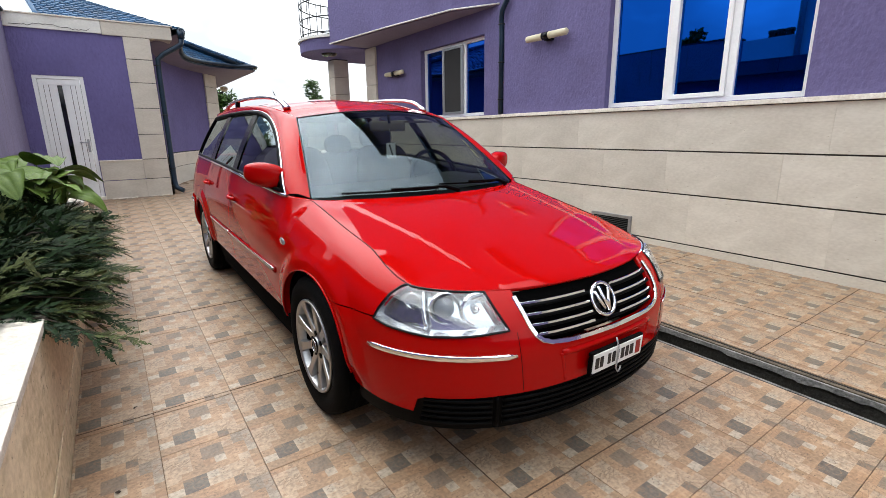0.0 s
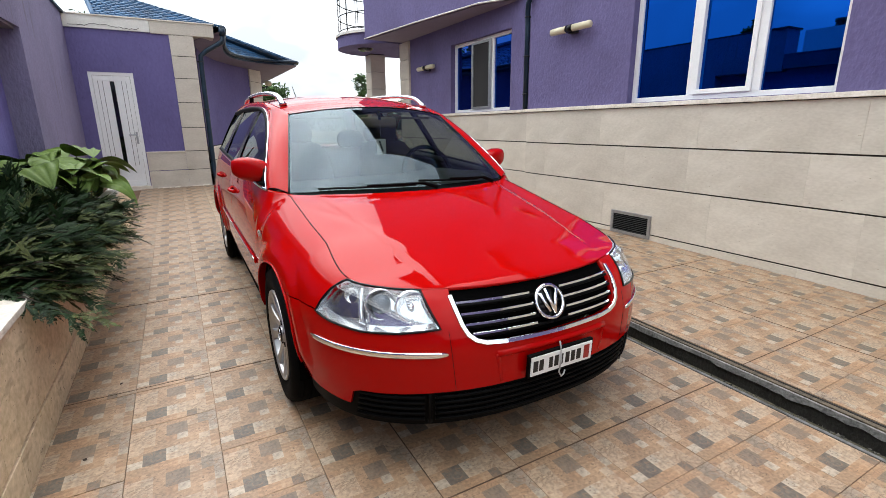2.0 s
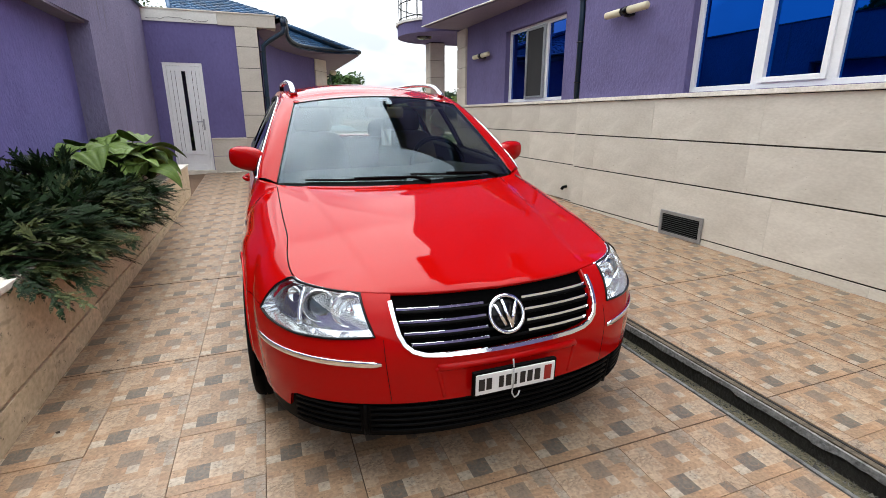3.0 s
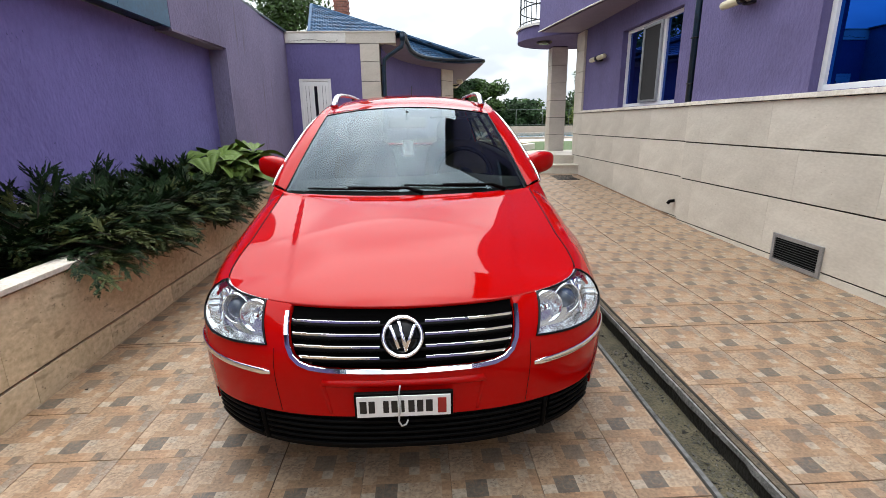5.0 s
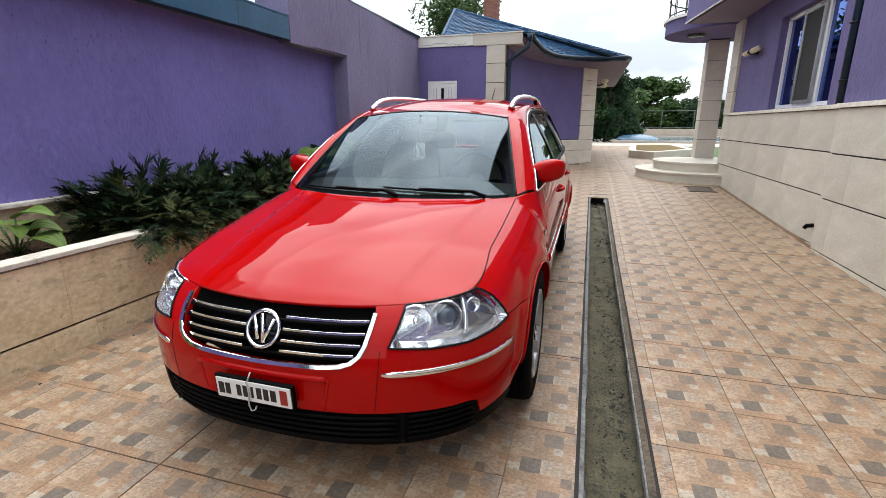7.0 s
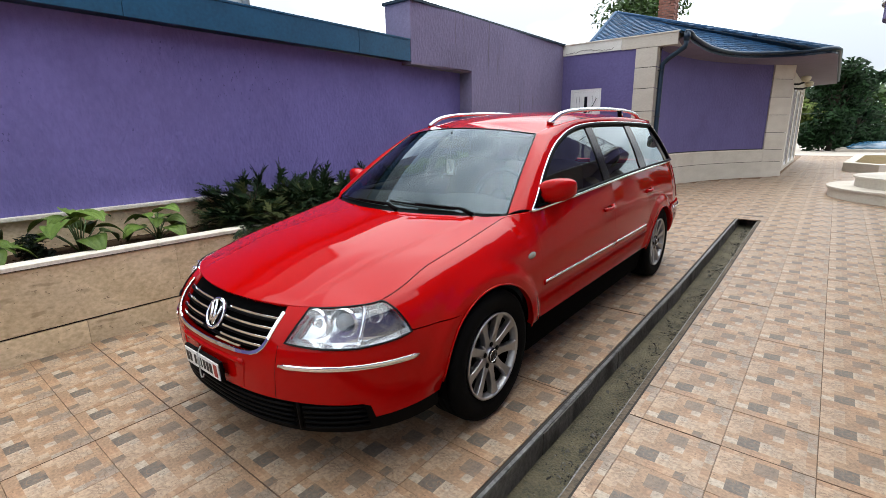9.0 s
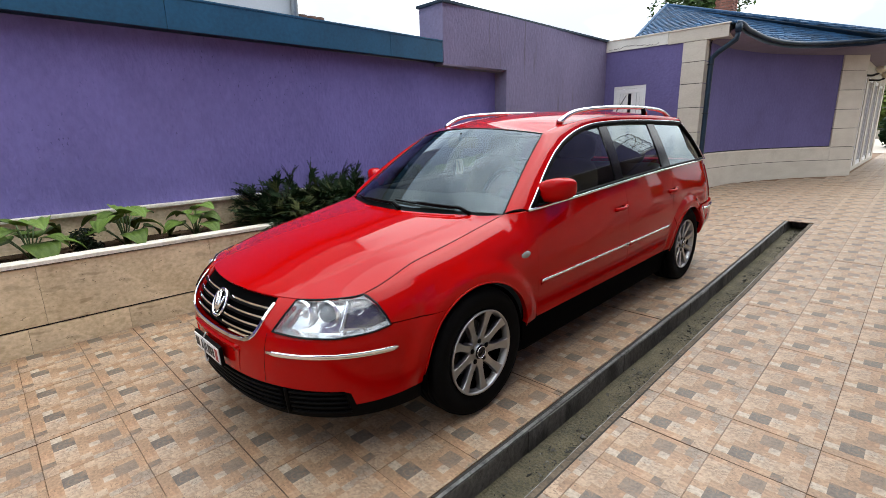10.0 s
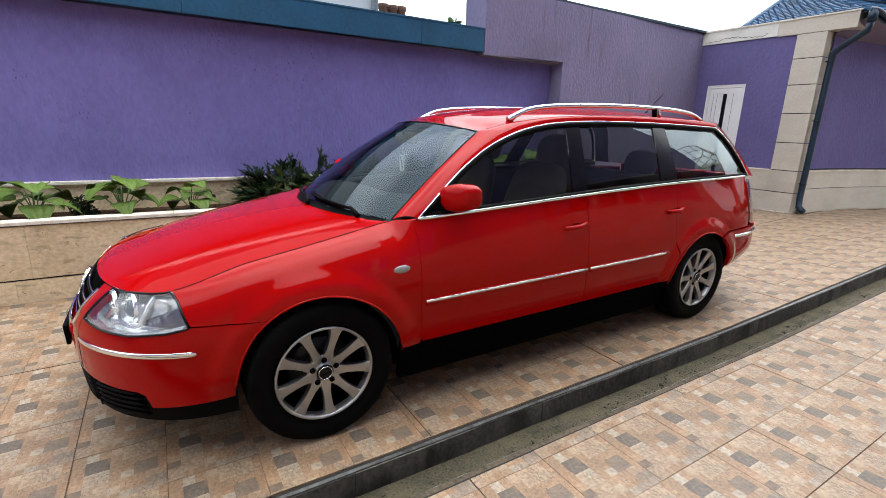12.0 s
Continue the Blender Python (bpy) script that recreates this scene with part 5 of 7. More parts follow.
    p1, p2 = (0, zs + (.35 + .3 * ro) * (zt - zs)), (ins * .45, zt - (.35 * (1 - ro) + .04 * ro) * (zt - zs))
    k = ((1 - t)**3, 3 * (1 - t)**2 * t, 3 * (1 - t) * t * t, t**3)
    return k[1] * p1[0] + k[2] * p2[0] + k[3] * ins, k[0] * zs + k[1] * p1[1] + k[2] * p2[1] + k[3] * zt


def flare(y, z):
    """The wings swell round the wheel arches."""
    f = 0.0
    for cy, cz, r in (AF, AR):
        t = max(0.0, min(1.0, (.105 - math.hypot(y - cy, z - cz) + r) / .075))
        f = max(f, t * t * (3 - 2 * t))
    k = max(0.0, min(1.0, (z - .28) / .12))
    return .019 * f * k * k * (3 - 2 * k)


def skin(s, w, out=0.0):
    x, y, nx, ny = plan(s)
    i, z = section(s, w)
    out += flare(y, z)
    return Vector((x - nx * (i - out), y - ny * (i - out), z))


def w_at(s, z):
    lo, hi = 0.0, 2.0
    for _ in range(30):
        m = (lo + hi) / 2
        lo, hi = (m, hi) if section(s, m)[1] < z else (lo, m)
    return lo


def on(s, z, out=0.0):
    return skin(s, w_at(s, z), out)


def house(y, z, out=0.0):
    """The glasshouse's side at a length and height."""
    zb = smooth(y, ZT)
    d = z - zb
    xb = plan(min(y, 3.0))[0] - smooth(y, IN)
    if y > 3.0:
        xb -= .06 * (y - 3.0) + .10 * (y - 3.0) ** 2
    return Vector((xb - .45 * d - .28 * d * d + out, y, z + out * 0.5))


def densify(poly, step):
    out = []
    for a, b in zip(poly, poly[1:] + poly[:1]):
        n = max(1, int(math.hypot(b[0] - a[0], b[1] - a[1]) / step))
        out += [(a[0] + (b[0] - a[0]) * i / n, a[1] + (b[1] - a[1]) * i / n) for i in range(n)]
    return out


def clip(poly, axis, lim, keep_less):
    out = []
    n = len(poly)
    for i in range(n):
        a, b = poly[i], poly[(i + 1) % n]
        ia, ib = (a[axis] <= lim) == keep_less or a[axis] == lim, (b[axis] <= lim) == keep_less or b[axis] == lim
        if ia:
            out.append(a)
        if ia != ib:
            t = (lim - a[axis]) / (b[axis] - a[axis])
            p = [a[0] + (b[0] - a[0]) * t, a[1] + (b[1] - a[1]) * t]
            p[axis] = lim
            out.append(tuple(p))
    return out


def sheet(outline, fn, du, dv, flange=0.014, mirrored=False, both=False, lift=0.0):
    """Verts, faces and normals of a skin piece: an outline in the plane of parameters, laid on the surface fn(u, v), with turned-in edges."""
    verts, norms, faces, index = [], [], [], {}

    def put(u, v):
        key = (round(u, 5), round(v, 5))
        if key not in index:
            e = 0.003
            p = Vector(fn(u, v))
            n = (Vector(fn(u + e, v)) - Vector(fn(u - e, v))).cross(Vector(fn(u, v + e)) - Vector(fn(u, v - e)))
            n.normalize()
            index[key] = len(verts)
            verts.append(p)
            norms.append(n)
        return index[key]

    us, vs = [p[0] for p in outline], [p[1] for p in outline]
    u0, v0 = min(us), min(vs)
    nu, nv = max(1, math.ceil((max(us) - u0) / du)), max(1, math.ceil((max(vs) - v0) / dv))
    for i in range(nu):
        strip = clip(clip(outline, 0, u0 + i * du, False), 0, u0 + (i + 1) * du, True)
        if len(strip) < 3:
            continue
        for j in range(nv):
            c = clip(clip(strip, 1, v0 + j * dv, False), 1, v0 + (j + 1) * dv, True)
            ids = []
            for p in c:
                k = put(*p)
                if not ids or (ids[-1] != k and ids[0] != k):
                    ids.append(k)
            if len(set(ids)) == len(ids) >= 3:
                faces.append(ids)
    # outward is away from the car's middle line
    norms = [n if n.dot(p - Vector((0, min(max(p.y, 0.25), 2.7), 0.4))) >= 0 else -n for p, n in zip(verts, norms)]
    fixed = []
    for q in faces:
        a = Vector((0, 0, 0))
        for k in range(len(q)):
            a += verts[q[k]].cross(verts[q[(k + 1) % len(q)]])
        fixed.append(tuple(q) if a.dot(norms[q[0]]) >= 0 else tuple(reversed(q)))
    faces = fixed
    if flange:
        ring = [put(*p) for p in outline]
        base = [(verts[k].copy(), norms[k] if norms[k].dot(verts[k] - Vector((0, 1.4, 0.5))) > 0 else -norms[k]) for k in ring]
        verts, norms = verts[:], norms[:]
        while len(norms) < len(verts):
            norms.append(base[0][1])
        o = len(verts)
        m = len(base)
        cen = sum((b[0] for b in base), Vector()) / m
        for p, n in base:
            side = (p - cen)
            side = (side - n * side.dot(n)).normalized()
            verts += [p, p - n * 0.004 + side * 0.0012, p - n * flange]
            norms += [n, (n + side).normalized(), side]
        for i in range(m):
            a, b = o + 3 * i, o + 3 * ((i + 1) % m)
            for k in (0, 1):
                q = (a + k, b + k, b + k + 1, a + k + 1)
                nrm = (verts[q[1]] - verts[q[0]]).cross(verts[q[3]] - verts[q[0]])
                faces.append(q if nrm.dot(norms[a + 1]) >= 0 else tuple(reversed(q)))
    if mirrored or both:
        mv, mn, mf = [Vector((-p.x, p.y, p.z)) for p in verts], [Vector((-n.x, n.y, n.z)) for n in norms], [tuple(reversed(q)) for q in faces]
        if mirrored:
            return mv, mf, mn
        k = len(verts)
        return verts + mv, faces + [tuple(i + k for i in q) for q in mf], norms + mn
    return verts, faces, norms


def sz(points):
    """Outline points given as (s, height) or (s, None for the top edge), as parameters of the skin."""
    dense = []
    for a, b in zip(points, points[1:] + points[:1]):
        if a[1] is None and b[1] is None:
            n = max(1, int(abs(b[0] - a[0]) / 0.03))
            dense += [(a[0] + (b[0] - a[0]) * i / n, 2.0) for i in range(n)]
        else:
            za = smooth(a[0], ZT) if a[1] is None else a[1]
            zb = smooth(b[0], ZT) if b[1] is None else b[1]
            n = max(1, int(math.hypot(b[0] - a[0], zb - za) / 0.025))
            for i in range(n):
                s = a[0] + (b[0] - a[0]) * i / n
                dense.append((s, 2.0 if (i == 0 and a[1] is None) else w_at(s, za + (zb - za) * i / n)))
    return dense


def circle_pts(cy, cz, r, a0, a1, n=22):
    return [(cy + r * math.cos(radians(a0 + (a1 - a0) * i / n)), cz + r * math.sin(radians(a0 + (a1 - a0) * i / n))) for i in range(n + 1)]


car = tagged(empty("estate_car", pose(1.433, 1.8, 0.0145, math.degrees(math.atan(0.0178)))), "shiny red estate car with silver roof rails on tiled paving", "car")


def body_piece(name, pts, mat=None, side=1, both=False, parent=None, label="", du=0.022, dv=0.045, out=0.0, flange=0.03):
    v, f, n = sheet(sz(pts), lambda s, w: skin(s, w, out), du, dv, flange, side < 0, both)
    return shell(name, v, f, mat or PAINT, parent or car, label, True, n)


AF, AR = (0.0, 0.30, 0.370), (2.70, 0.295, 0.357)


def arch_angle(c, z):
    return math.degrees(math.asin((z - c[1]) / c[2]))


GRILLE = [(-1.47, .690), (-1.05, .688), (-1.062, .655), (-1.082, .60), (-1.10, .570), (-1.125, .549), (-1.16, .537), (-1.22, .531), (-1.47, .527)]
LAMP_LOW = [(-.521, .606), (-.60, .592), (-.75, .579), (-.88, .583), (-1.009, .594)]

a1, a0 = 180 - arch_angle(AF, .60), 180 - arch_angle(AF, .297)
bumper = [(-1.47, .366), (-1.0, .362), (-.74, .350), (-.712, .338), (-.695, .282), (-.50, .29)] + circle_pts(*AF, a0, a1, 8) + [(-.30, .602)] + LAMP_LOW + [(-.97, .66), (-.941, None), (-1.05, None)] + GRILLE[1:]
front_bumper = body_piece("front_bumper", bumper, both=True)
lower = body_piece("lower_grille", [(-1.47, .222), (-.66, .215), (-.36, .215), (-.36, .30), (-.50, .295), (-.69, .29), (-.705, .342), (-.74, .352), (-1.47, .364)], BLACK, both=True, out=-0.012, label="black lower bumper grille")


def along(z, s0, s1, out, step=0.03):
    n = max(2, int(abs(s1 - s0) / step))
    return [on(s0 + (s1 - s0) * i / n, z, out) for i in range(n + 1)]


def mirror(p):
    return Vector((-p[0], p[1], p[2]))


for z in (.246, .270, .293, .316, .339):
    run = along(z, -.99, -1.47, -0.006)
    tube("slat", run + [mirror(p) for p in reversed(run[:-1])], 0.0065, BLACK, lower, sides=6)
    for m in (1, -1):
        q = along(z, -.955, -.735 + (.338 - z) * .2, -0.006)
        tube("slat", [p if m > 0 else mirror(p) for p in q], 0.0065, BLACK, lower, sides=6)
        if z == .246:
            d = [on(-.972, .228 + i * 0.025, -0.010) for i in range(6)]
            tube("divider", [p if m > 0 else mirror(p) for p in d], 0.010, BLACK, lower, sides=6)
# raised ledge round the plate
run = along(.487, -1.20, -1.47, -0.004)
tube("ledge", run + [mirror(p) for p in reversed(run[:-1])], 0.014, PAINT, front_bumper, "body-coloured ledge above the plate", 10)
for m in (1, -1):
    q = [on(-1.20 - (.487 - z) * .2, z, -0.005 - (.487 - z) * .02) for z in np.linspace(.487, .375, 8)]
    tube("ledge_end", [p if m > 0 else mirror(p) for p in q], [0.014] + [0.010] * 7, PAINT, front_bumper, "", 8)
    q = along(.508, -1.03, -.50, 0.004)
    q = [p if m > 0 else mirror(p) for p in q]
    tube("bumper_strip", q, [0.007] + [0.0115] * (len(q) - 2) + [0.007], CHROME, front_bumper, "chrome bumper strip", 10, flat=0.4)
    q = [on(-1.035 - (.585 - z) * .10, z, 0.0) for z in np.linspace(.585, .37, 12)]
    tube("panel_seam", [p if m > 0 else mirror(p) for p in q], 0.0012, BLACK, front_bumper, "fine dark seam", 5)

def flat_bar(name, path, height, lean, mat, parent, label=""):
    """A flat strip along a path on the nose: a plane face to the front, leaning back by lean, with a thin turned edge."""
    pts = [Vector(p) for p in path]
    v, f = [], []
    for i, p in enumerate(pts):
        t = (pts[min(i + 1, len(pts) - 1)] - pts[max(i - 1, 0)]).normalized()
        n = Vector((t.y, -t.x, 0)).normalized()
        if n.y > 0:
            n = -n
        up = (Vector((0, 0, 1)) - n * lean).normalized() * height / 2
        v += [p - up, p - up * .9 + n * .001, p + up * .9 + n * .001, p + up, p + up - n * .0012, p - up - n * .0012]
    for i in range(len(pts) - 1):
        for k in range(6):
            a, b = 6 * i + k, 6 * i + (k + 1) % 6
            f.append((a, b, b + 6, a + 6))
    me = bpy.data.meshes.new(name)
    me.from_pydata(v, [], f)
    bm = bmesh.new()
    bm.from_mesh(me)
    bmesh.ops.recalc_face_normals(bm, faces=bm.faces)
    bm.to_mesh(me)
    bm.free()
    return link(name, me, mat, parent, label)


def flat_frame(name, path, width, mat, parent, label=""):
    """A flat chrome band round an opening of the nose, with a plane face to the front and a thin rounded rim."""
    pts = [Vector(p) for p in path]
    v, f = [], []
    for i, p in enumerate(pts):
        t = (pts[min(i + 1, len(pts) - 1)] - pts[max(i - 1, 0)]).normalized()
        n = Vector((p.x * .55, -1, .45)).normalized()
        n = (n - t * n.dot(t)).normalized()
        w = t.cross(n) * width / 2
        v += [p - w, p - w * .75 + n * .003, p + w * .75 + n * .003, p + w, p + w - n * .004, p - w - n * .004]
    for i in range(len(pts) - 1):
        for k in range(6):
            a, b = 6 * i + k, 6 * i + (k + 1) % 6
            f.append((a, b, b + 6, a + 6))
    bm = bmesh.new()
    vs = [bm.verts.new(p) for p in v]
    for q in f:
        bm.faces.new([vs[k] for k in q])
    bmesh.ops.recalc_face_normals(bm, faces=bm.faces)
    return part(name, bm, mat, parent, label)


# grille
gr = empty("grille")
gr.parent = car
gr["label"] = "black grille with chrome bars and surround"
v, f, n = sheet(sz(GRILLE), lambda s, w: skin(s, w, -0.035), 0.05, 0.08, 0, False, True)
shell("grille_back", v, f, LINERSHADE, gr, "", True, n)
edge = []
for a, b in zip(GRILLE[1:-1], GRILLE[2:]):
    k = max(1, int(math.hypot(b[0] - a[0], b[1] - a[1]) / 0.02))
    edge += [on(a[0] + (b[0] - a[0]) * i / k, a[1] + (b[1] - a[1]) * i / k, 0.004) for i in range(k)]
edge.append(on(-1.47, .527, 0.004))
flat_frame("surround", edge + [mirror(p) for p in reversed(edge[:-1])], 0.017, CHROME, gr, "chrome grille surround")
for z in (.563, .595, .628, .662):
    s_end = interp(z, [(.537, -1.16), (.549, -1.125), (.57, -1.10), (.60, -1.082), (.655, -1.062), (.688, -1.05)])
    for m in (1, -1):
        a = along(z, s_end - 0.012, -1.39, -0.012)
        b = along(z - .012, s_end - 0.012, -1.47, -0.02)
        flat_bar("slat", [p if m > 0 else mirror(p) for p in a], 0.0085, 0.27, CHROME, gr, "thin chrome bar")
        tube("slat", [p if m > 0 else mirror(p) for p in b], 0.007, BLACK, gr, "", 6)
em = empty("emblem")
em.parent = car
em["label"] = "round chrome badge"
em.matrix_local = pose(0, -0.866, 0.622, -28, 0, 0)
v, f = lathe_data([(0.0, 0.0), (0.064, 0.0), (0.066, -0.006)], 36)
shell("badge_disc", [(b, -a, c) for a, b, c in v], f, GLOSSBLACK, em, "", True)
tube("badge_ring", [(0.063 * math.cos(a), -0.004, 0.063 * math.sin(a)) for a in [i * math.pi / 24 for i in range(48)]], 0.0075, CHROME, em, "", 8, closed=True)
for x0, z0, x1, z1 in ((-0.040, 0.036, -0.012, -0.038), (-0.012, 0.050, 0.012, -0.048), (0.040, 0.036, 0.012, -0.038)):
    tube("badge_bar", [(x0, -0.007, z0), (x1, -0.007, z1)], 0.0075, CHROME, em, "", 6)

# number plate: bars in place of the characters
pl = empty("number_plate")
pl.parent = car
pl.matrix_local = pose(0.0, -0.952, 0.425, 2, 0, 0)
pl["label"] = "white number plate with dark bars and a red mark"
box("plate_frame", -0.158, 0.158, -0.004, 0.012, -0.046, 0.046, BLACK, pl)
box("plate", -0.150, 0.150, -0.008, -0.003, -0.038, 0.038, PLATEWHITE, pl, bev=0.002)
for x0, x1 in ((-0.140, -0.118), (-0.112, -0.092), (-0.066, -0.048), (-0.040, -0.020), (-0.008, 0.002), (0.014, 0.034), (0.042, 0.062), (0.070, 0.092)):
    box("plate_bar", x0, x1, -0.0095, -0.0075, -0.022, 0.022, INK, pl, bev=0.001)
box("plate_mark", 0.108, 0.136, -0.0095, -0.0075, -0.028, 0.028, PLATERED, pl, bev=0.001)
tube("plate_cord", [(-0.016, -0.014, 0.045), (-0.012, -0.014, 0.0), (-0.018, -0.015, -0.05), (-0.008, -0.018, -0.068), (0.006, -0.016, -0.062), (0.012, -0.014, -0.048)], 0.003, CORD, pl, "white cord tied through the plate", 6)
tube("plate_cord", [(-0.014, -0.010, 0.046), (-0.010, 0.004, 0.07)], 0.003, CORD, pl, "", 6)

# headlamps
for m in (1, -1):
    hl = empty("headlight")
    hl.parent = car
    hl["label"] = "clear glass headlight with round reflectors"
    tip = [(-.521, .606), (-.535, .64), (-.565, .69), (-.60, .715)]
    rim = [(-.60, .715), (-.62, None), (-.941, None), (-.97, .66), (-1.009, .594)] + LAMP_LOW[::-1][1:]
    rim = rim + tip[1:-1]
    v, f, n = sheet(sz(rim), lambda s, w: skin(s, w, 0.002), 0.03, 0.08, 0.012, m < 0)
    shell("lens_cover", v, f, LENS, hl, "clear lens cover", True, n)
    v, f, n = sheet(sz(rim), lambda s, w: skin(s, w, -0.055), 0.03, 0.08, 0.0, m < 0)
    shell("housing", v, f, REFLECTOR, hl, "silvery lamp housing", True, n)
    ring = sz(rim)
    v, f = [], []
    for s, w in ring:
        v += [skin(s, w, 0.0), skin(s, w, -0.056)]
    k = len(ring)
    f = [(2 * i, 2 * ((i + 1) % k), 2 * ((i + 1) % k) + 1, 2 * i + 1) for i in range(k)]
    shell("bezel", [p if m > 0 else mirror(p) for p in v], f, REFLECTOR, hl, "", True)
    dark = [skin(s, w, 0.0035) for s, w in ring]
    tube("seal", [p if m > 0 else mirror(p) for p in dark], 0.0045, GLOSSBLACK, hl, "thin dark seal", 6, closed=True)
    for s, z, r, kind in ((-.788, .654, 0.053, 0), (-.905, .650, 0.055, 1)):
        c = on(s, z, -0.045)
        x, y, nx, ny = plan(s)
        face = Vector((nx * 0.45, ny - 0.3, 0.12)).normalized()
        rot = face.to_track_quat("X", "Z").to_matrix().to_4x4()
        prof = [(0.010, -0.035), (r * 0.6, -0.020), (r * 0.9, 0.002), (r, 0.016), (r + 0.003, 0.018), (r + 0.005, 0.004)]
        v, f = lathe_data(prof, 28)
        q = [Matrix.Translation(c) @ rot @ Vector(p) for p in v]
        shell("reflector_bowl", [p if m > 0 else mirror(p) for p in q], f, REFLECTOR, hl, "round chrome reflector", True)
        if kind == 0:
            v, f = lathe_data([(0.0, 0.034), (0.018, 0.031), (0.030, 0.022), (0.036, 0.008), (0.037, -0.005)], 28)
            q = [Matrix.Translation(c) @ rot @ Vector(p) for p in v]
            shell("projector_lens", [p if m > 0 else mirror(p) for p in q], f, PROJECTOR, hl, "dark projector lens", True)
        else:
            v, f = lathe_data([(0.0, 0.022), (0.010, 0.018), (0.013, 0.006), (0.013, -0.02)], 16)
            q = [Matrix.Translation(c) @ rot @ Vector(p) for p in v]
            shell("bulb_cap", [p if m > 0 else mirror(p) for p in q], f, CHROME, hl, "", True)
    cell = [(-.60, .715), (-.62, None), (-.705, None), (-.720, .65), (-.735, .60)] + [p for p in LAMP_LOW[::-1] if p[0] > -.73] + tip[1:-1]
    v, f, n = sheet(sz(cell), lambda s, w: skin(s, w, -0.046), 0.02, 0.04, 0.0, m < 0)
    shell("signal_cell", v, f, SIGNAL, hl, "grey fluted turn signal", True, n)
    c = on(-.655, .668, -0.040)
    x, y, nx, ny = plan(-.655)
    rot = Vector((nx * 0.8, ny - 0.2, 0.1)).normalized().to_track_quat("X", "Z").to_matrix().to_4x4()
    v, f = lathe_data([(0.006, -0.012), (0.016, -0.006), (0.024, 0.006), (0.027, 0.010), (0.029, 0.0)], 24)
    q = [Matrix.Translation(c) @ rot @ Vector(p) for p in v]
    shell("signal_bowl", [p if m > 0 else mirror(p) for p in q], f, REFLECTOR, hl, "small round signal reflector", True)
    # rib between the main lamps and the turn signal, and the signal's fluted bowl
    rib = [on(-.712 - (.655 - z) * .35, z, -0.03) for z in np.linspace(.592, .712, 8)]
    tube("rib", [p if m > 0 else mirror(p) for p in rib], 0.009, REFLECTOR, hl, "", 8)

# wings, doors, quarters on both sides
DF, DM = 0.470, 1.540
for m in (1, -1):
    af0, af1 = arch_angle(AF, .345), 180 - arch_angle(AF, .602)
    wing = [(-.595, .718), (-.61, None), (.40, None), (.466, None), (DF - .004, .80), (DF - .01, .55), (DF - .005, .36), (DF - .01, .346)] + circle_pts(*AF, af0, af1, 26) + [(-.30, .606), (-.515, .611), (-.53, .64), (-.56, .69)]
    w = body_piece("front_wing", wing, side=m)
    v, f = lathe_data([(0.0, 0.007), (0.012, 0.0065), (0.0175, 0.003), (0.019, 0.0)], 20)
    q = [Vector((b[0], b[1] * 2.2, b[2])) + on(.372, .724, 0.0) for b in v]
    shell("side_marker", [p if m > 0 else mirror(p) for p in q], f, MARKER, w, "clear oval side marker lamp", True)
    lip = [on(*p, 0.003) for p in circle_pts(AF[0], AF[1], AF[2] - 0.004, 6, 174, 30)]
    tube("arch_lip", [p if m > 0 else mirror(p) for p in lip], 0.0045, PAINT, w, "", 6)

    fd = [(DF, None), (DM - .003, None), (DM - .003, .60), (DM, .352), (DF + .01, .352), (DF - .004, .37), (DF - .006, .55), (DF, .80)]
    front = body_piece("front_door", fd, side=m)
    ar0 = 180 - arch_angle(AR, .50)
    rd = [(DM + .004, None), (2.382, None), (2.355, .84), (2.345, .74), (2.362, .62)] + circle_pts(*AR, ar0, 180 - arch_angle(AR, .352), 8) + [(DM + .007, .352), (DM + .004, .6)]
    rear = body_piece("rear_door", rd, side=m)
    qp = [(2.388, None), (3.30, None), (3.29, .80), (3.285, .635)] + [(2.95, .625)] + circle_pts(*AR, arch_angle(AR, .60), 180 - arch_angle(AR, .515), 18) + [(2.367, .63), (2.351, .74), (2.361, .84)]
    quarter = body_piece("rear_wing", qp, side=m)
    lip = [on(*p, 0.003) for p in circle_pts(AR[0], AR[1], AR[2] - 0.004, 6, 174, 30)]
    tube("arch_lip", [p if m > 0 else mirror(p) for p in lip], 0.0045, PAINT, quarter, "", 6)
    body_piece("tail_lamp", [(3.305, .66), (3.66, .66), (3.66, .955), (3.305, .955)], TAILRED, m, label="red tail lamp", out=0.006)
    body_piece("sill_skirt", [(.372, .155), (2.35, .155), (2.35, .346), (.372, .346)], LINERSHADE, m, label="black plastic side skirt", out=-0.022)
    # mouldings, handles, mirrors, side glass
    for door, s0, s1 in ((front, DF + .012, DM - .012), (rear, DM + .014, 2.285)):
        strip = along(.554, s0, s1, 0.004, 0.05)
        v, f = tube_data([p if m > 0 else mirror(p) for p in strip], 0.018, 10, False, 0.30)
        shell("side_moulding", v, f, PAINT, door, "", True)
        chrome = along(.560, s0, s1, 0.0105, 0.05)
        tube("moulding_strip", [p if m > 0 else mirror(p) for p in chrome], 0.0075, CHROME, door, "chrome strip on the moulding", 8, flat=0.5)
    for door, hs in ((front, 1.435), (rear, 2.345 - .005)):
        a = [on(hs - .085 + .17 * i / 8, .812 + 0.012 * i / 8, 0.006 + 0.024 * math.sin(math.pi * min(1, i / 7))) for i in range(9)]
        if door is rear:
            a = [on(hs - .085 + .17 * i / 8, .828 + 0.010 * i / 8, 0.006 + 0.024 * math.sin(math.pi * min(1, i / 7))) for i in range(9)]
        tube("door_handle", [p if m > 0 else mirror(p) for p in a], 0.0125, PAINT, door, "body-coloured pull handle", 8)
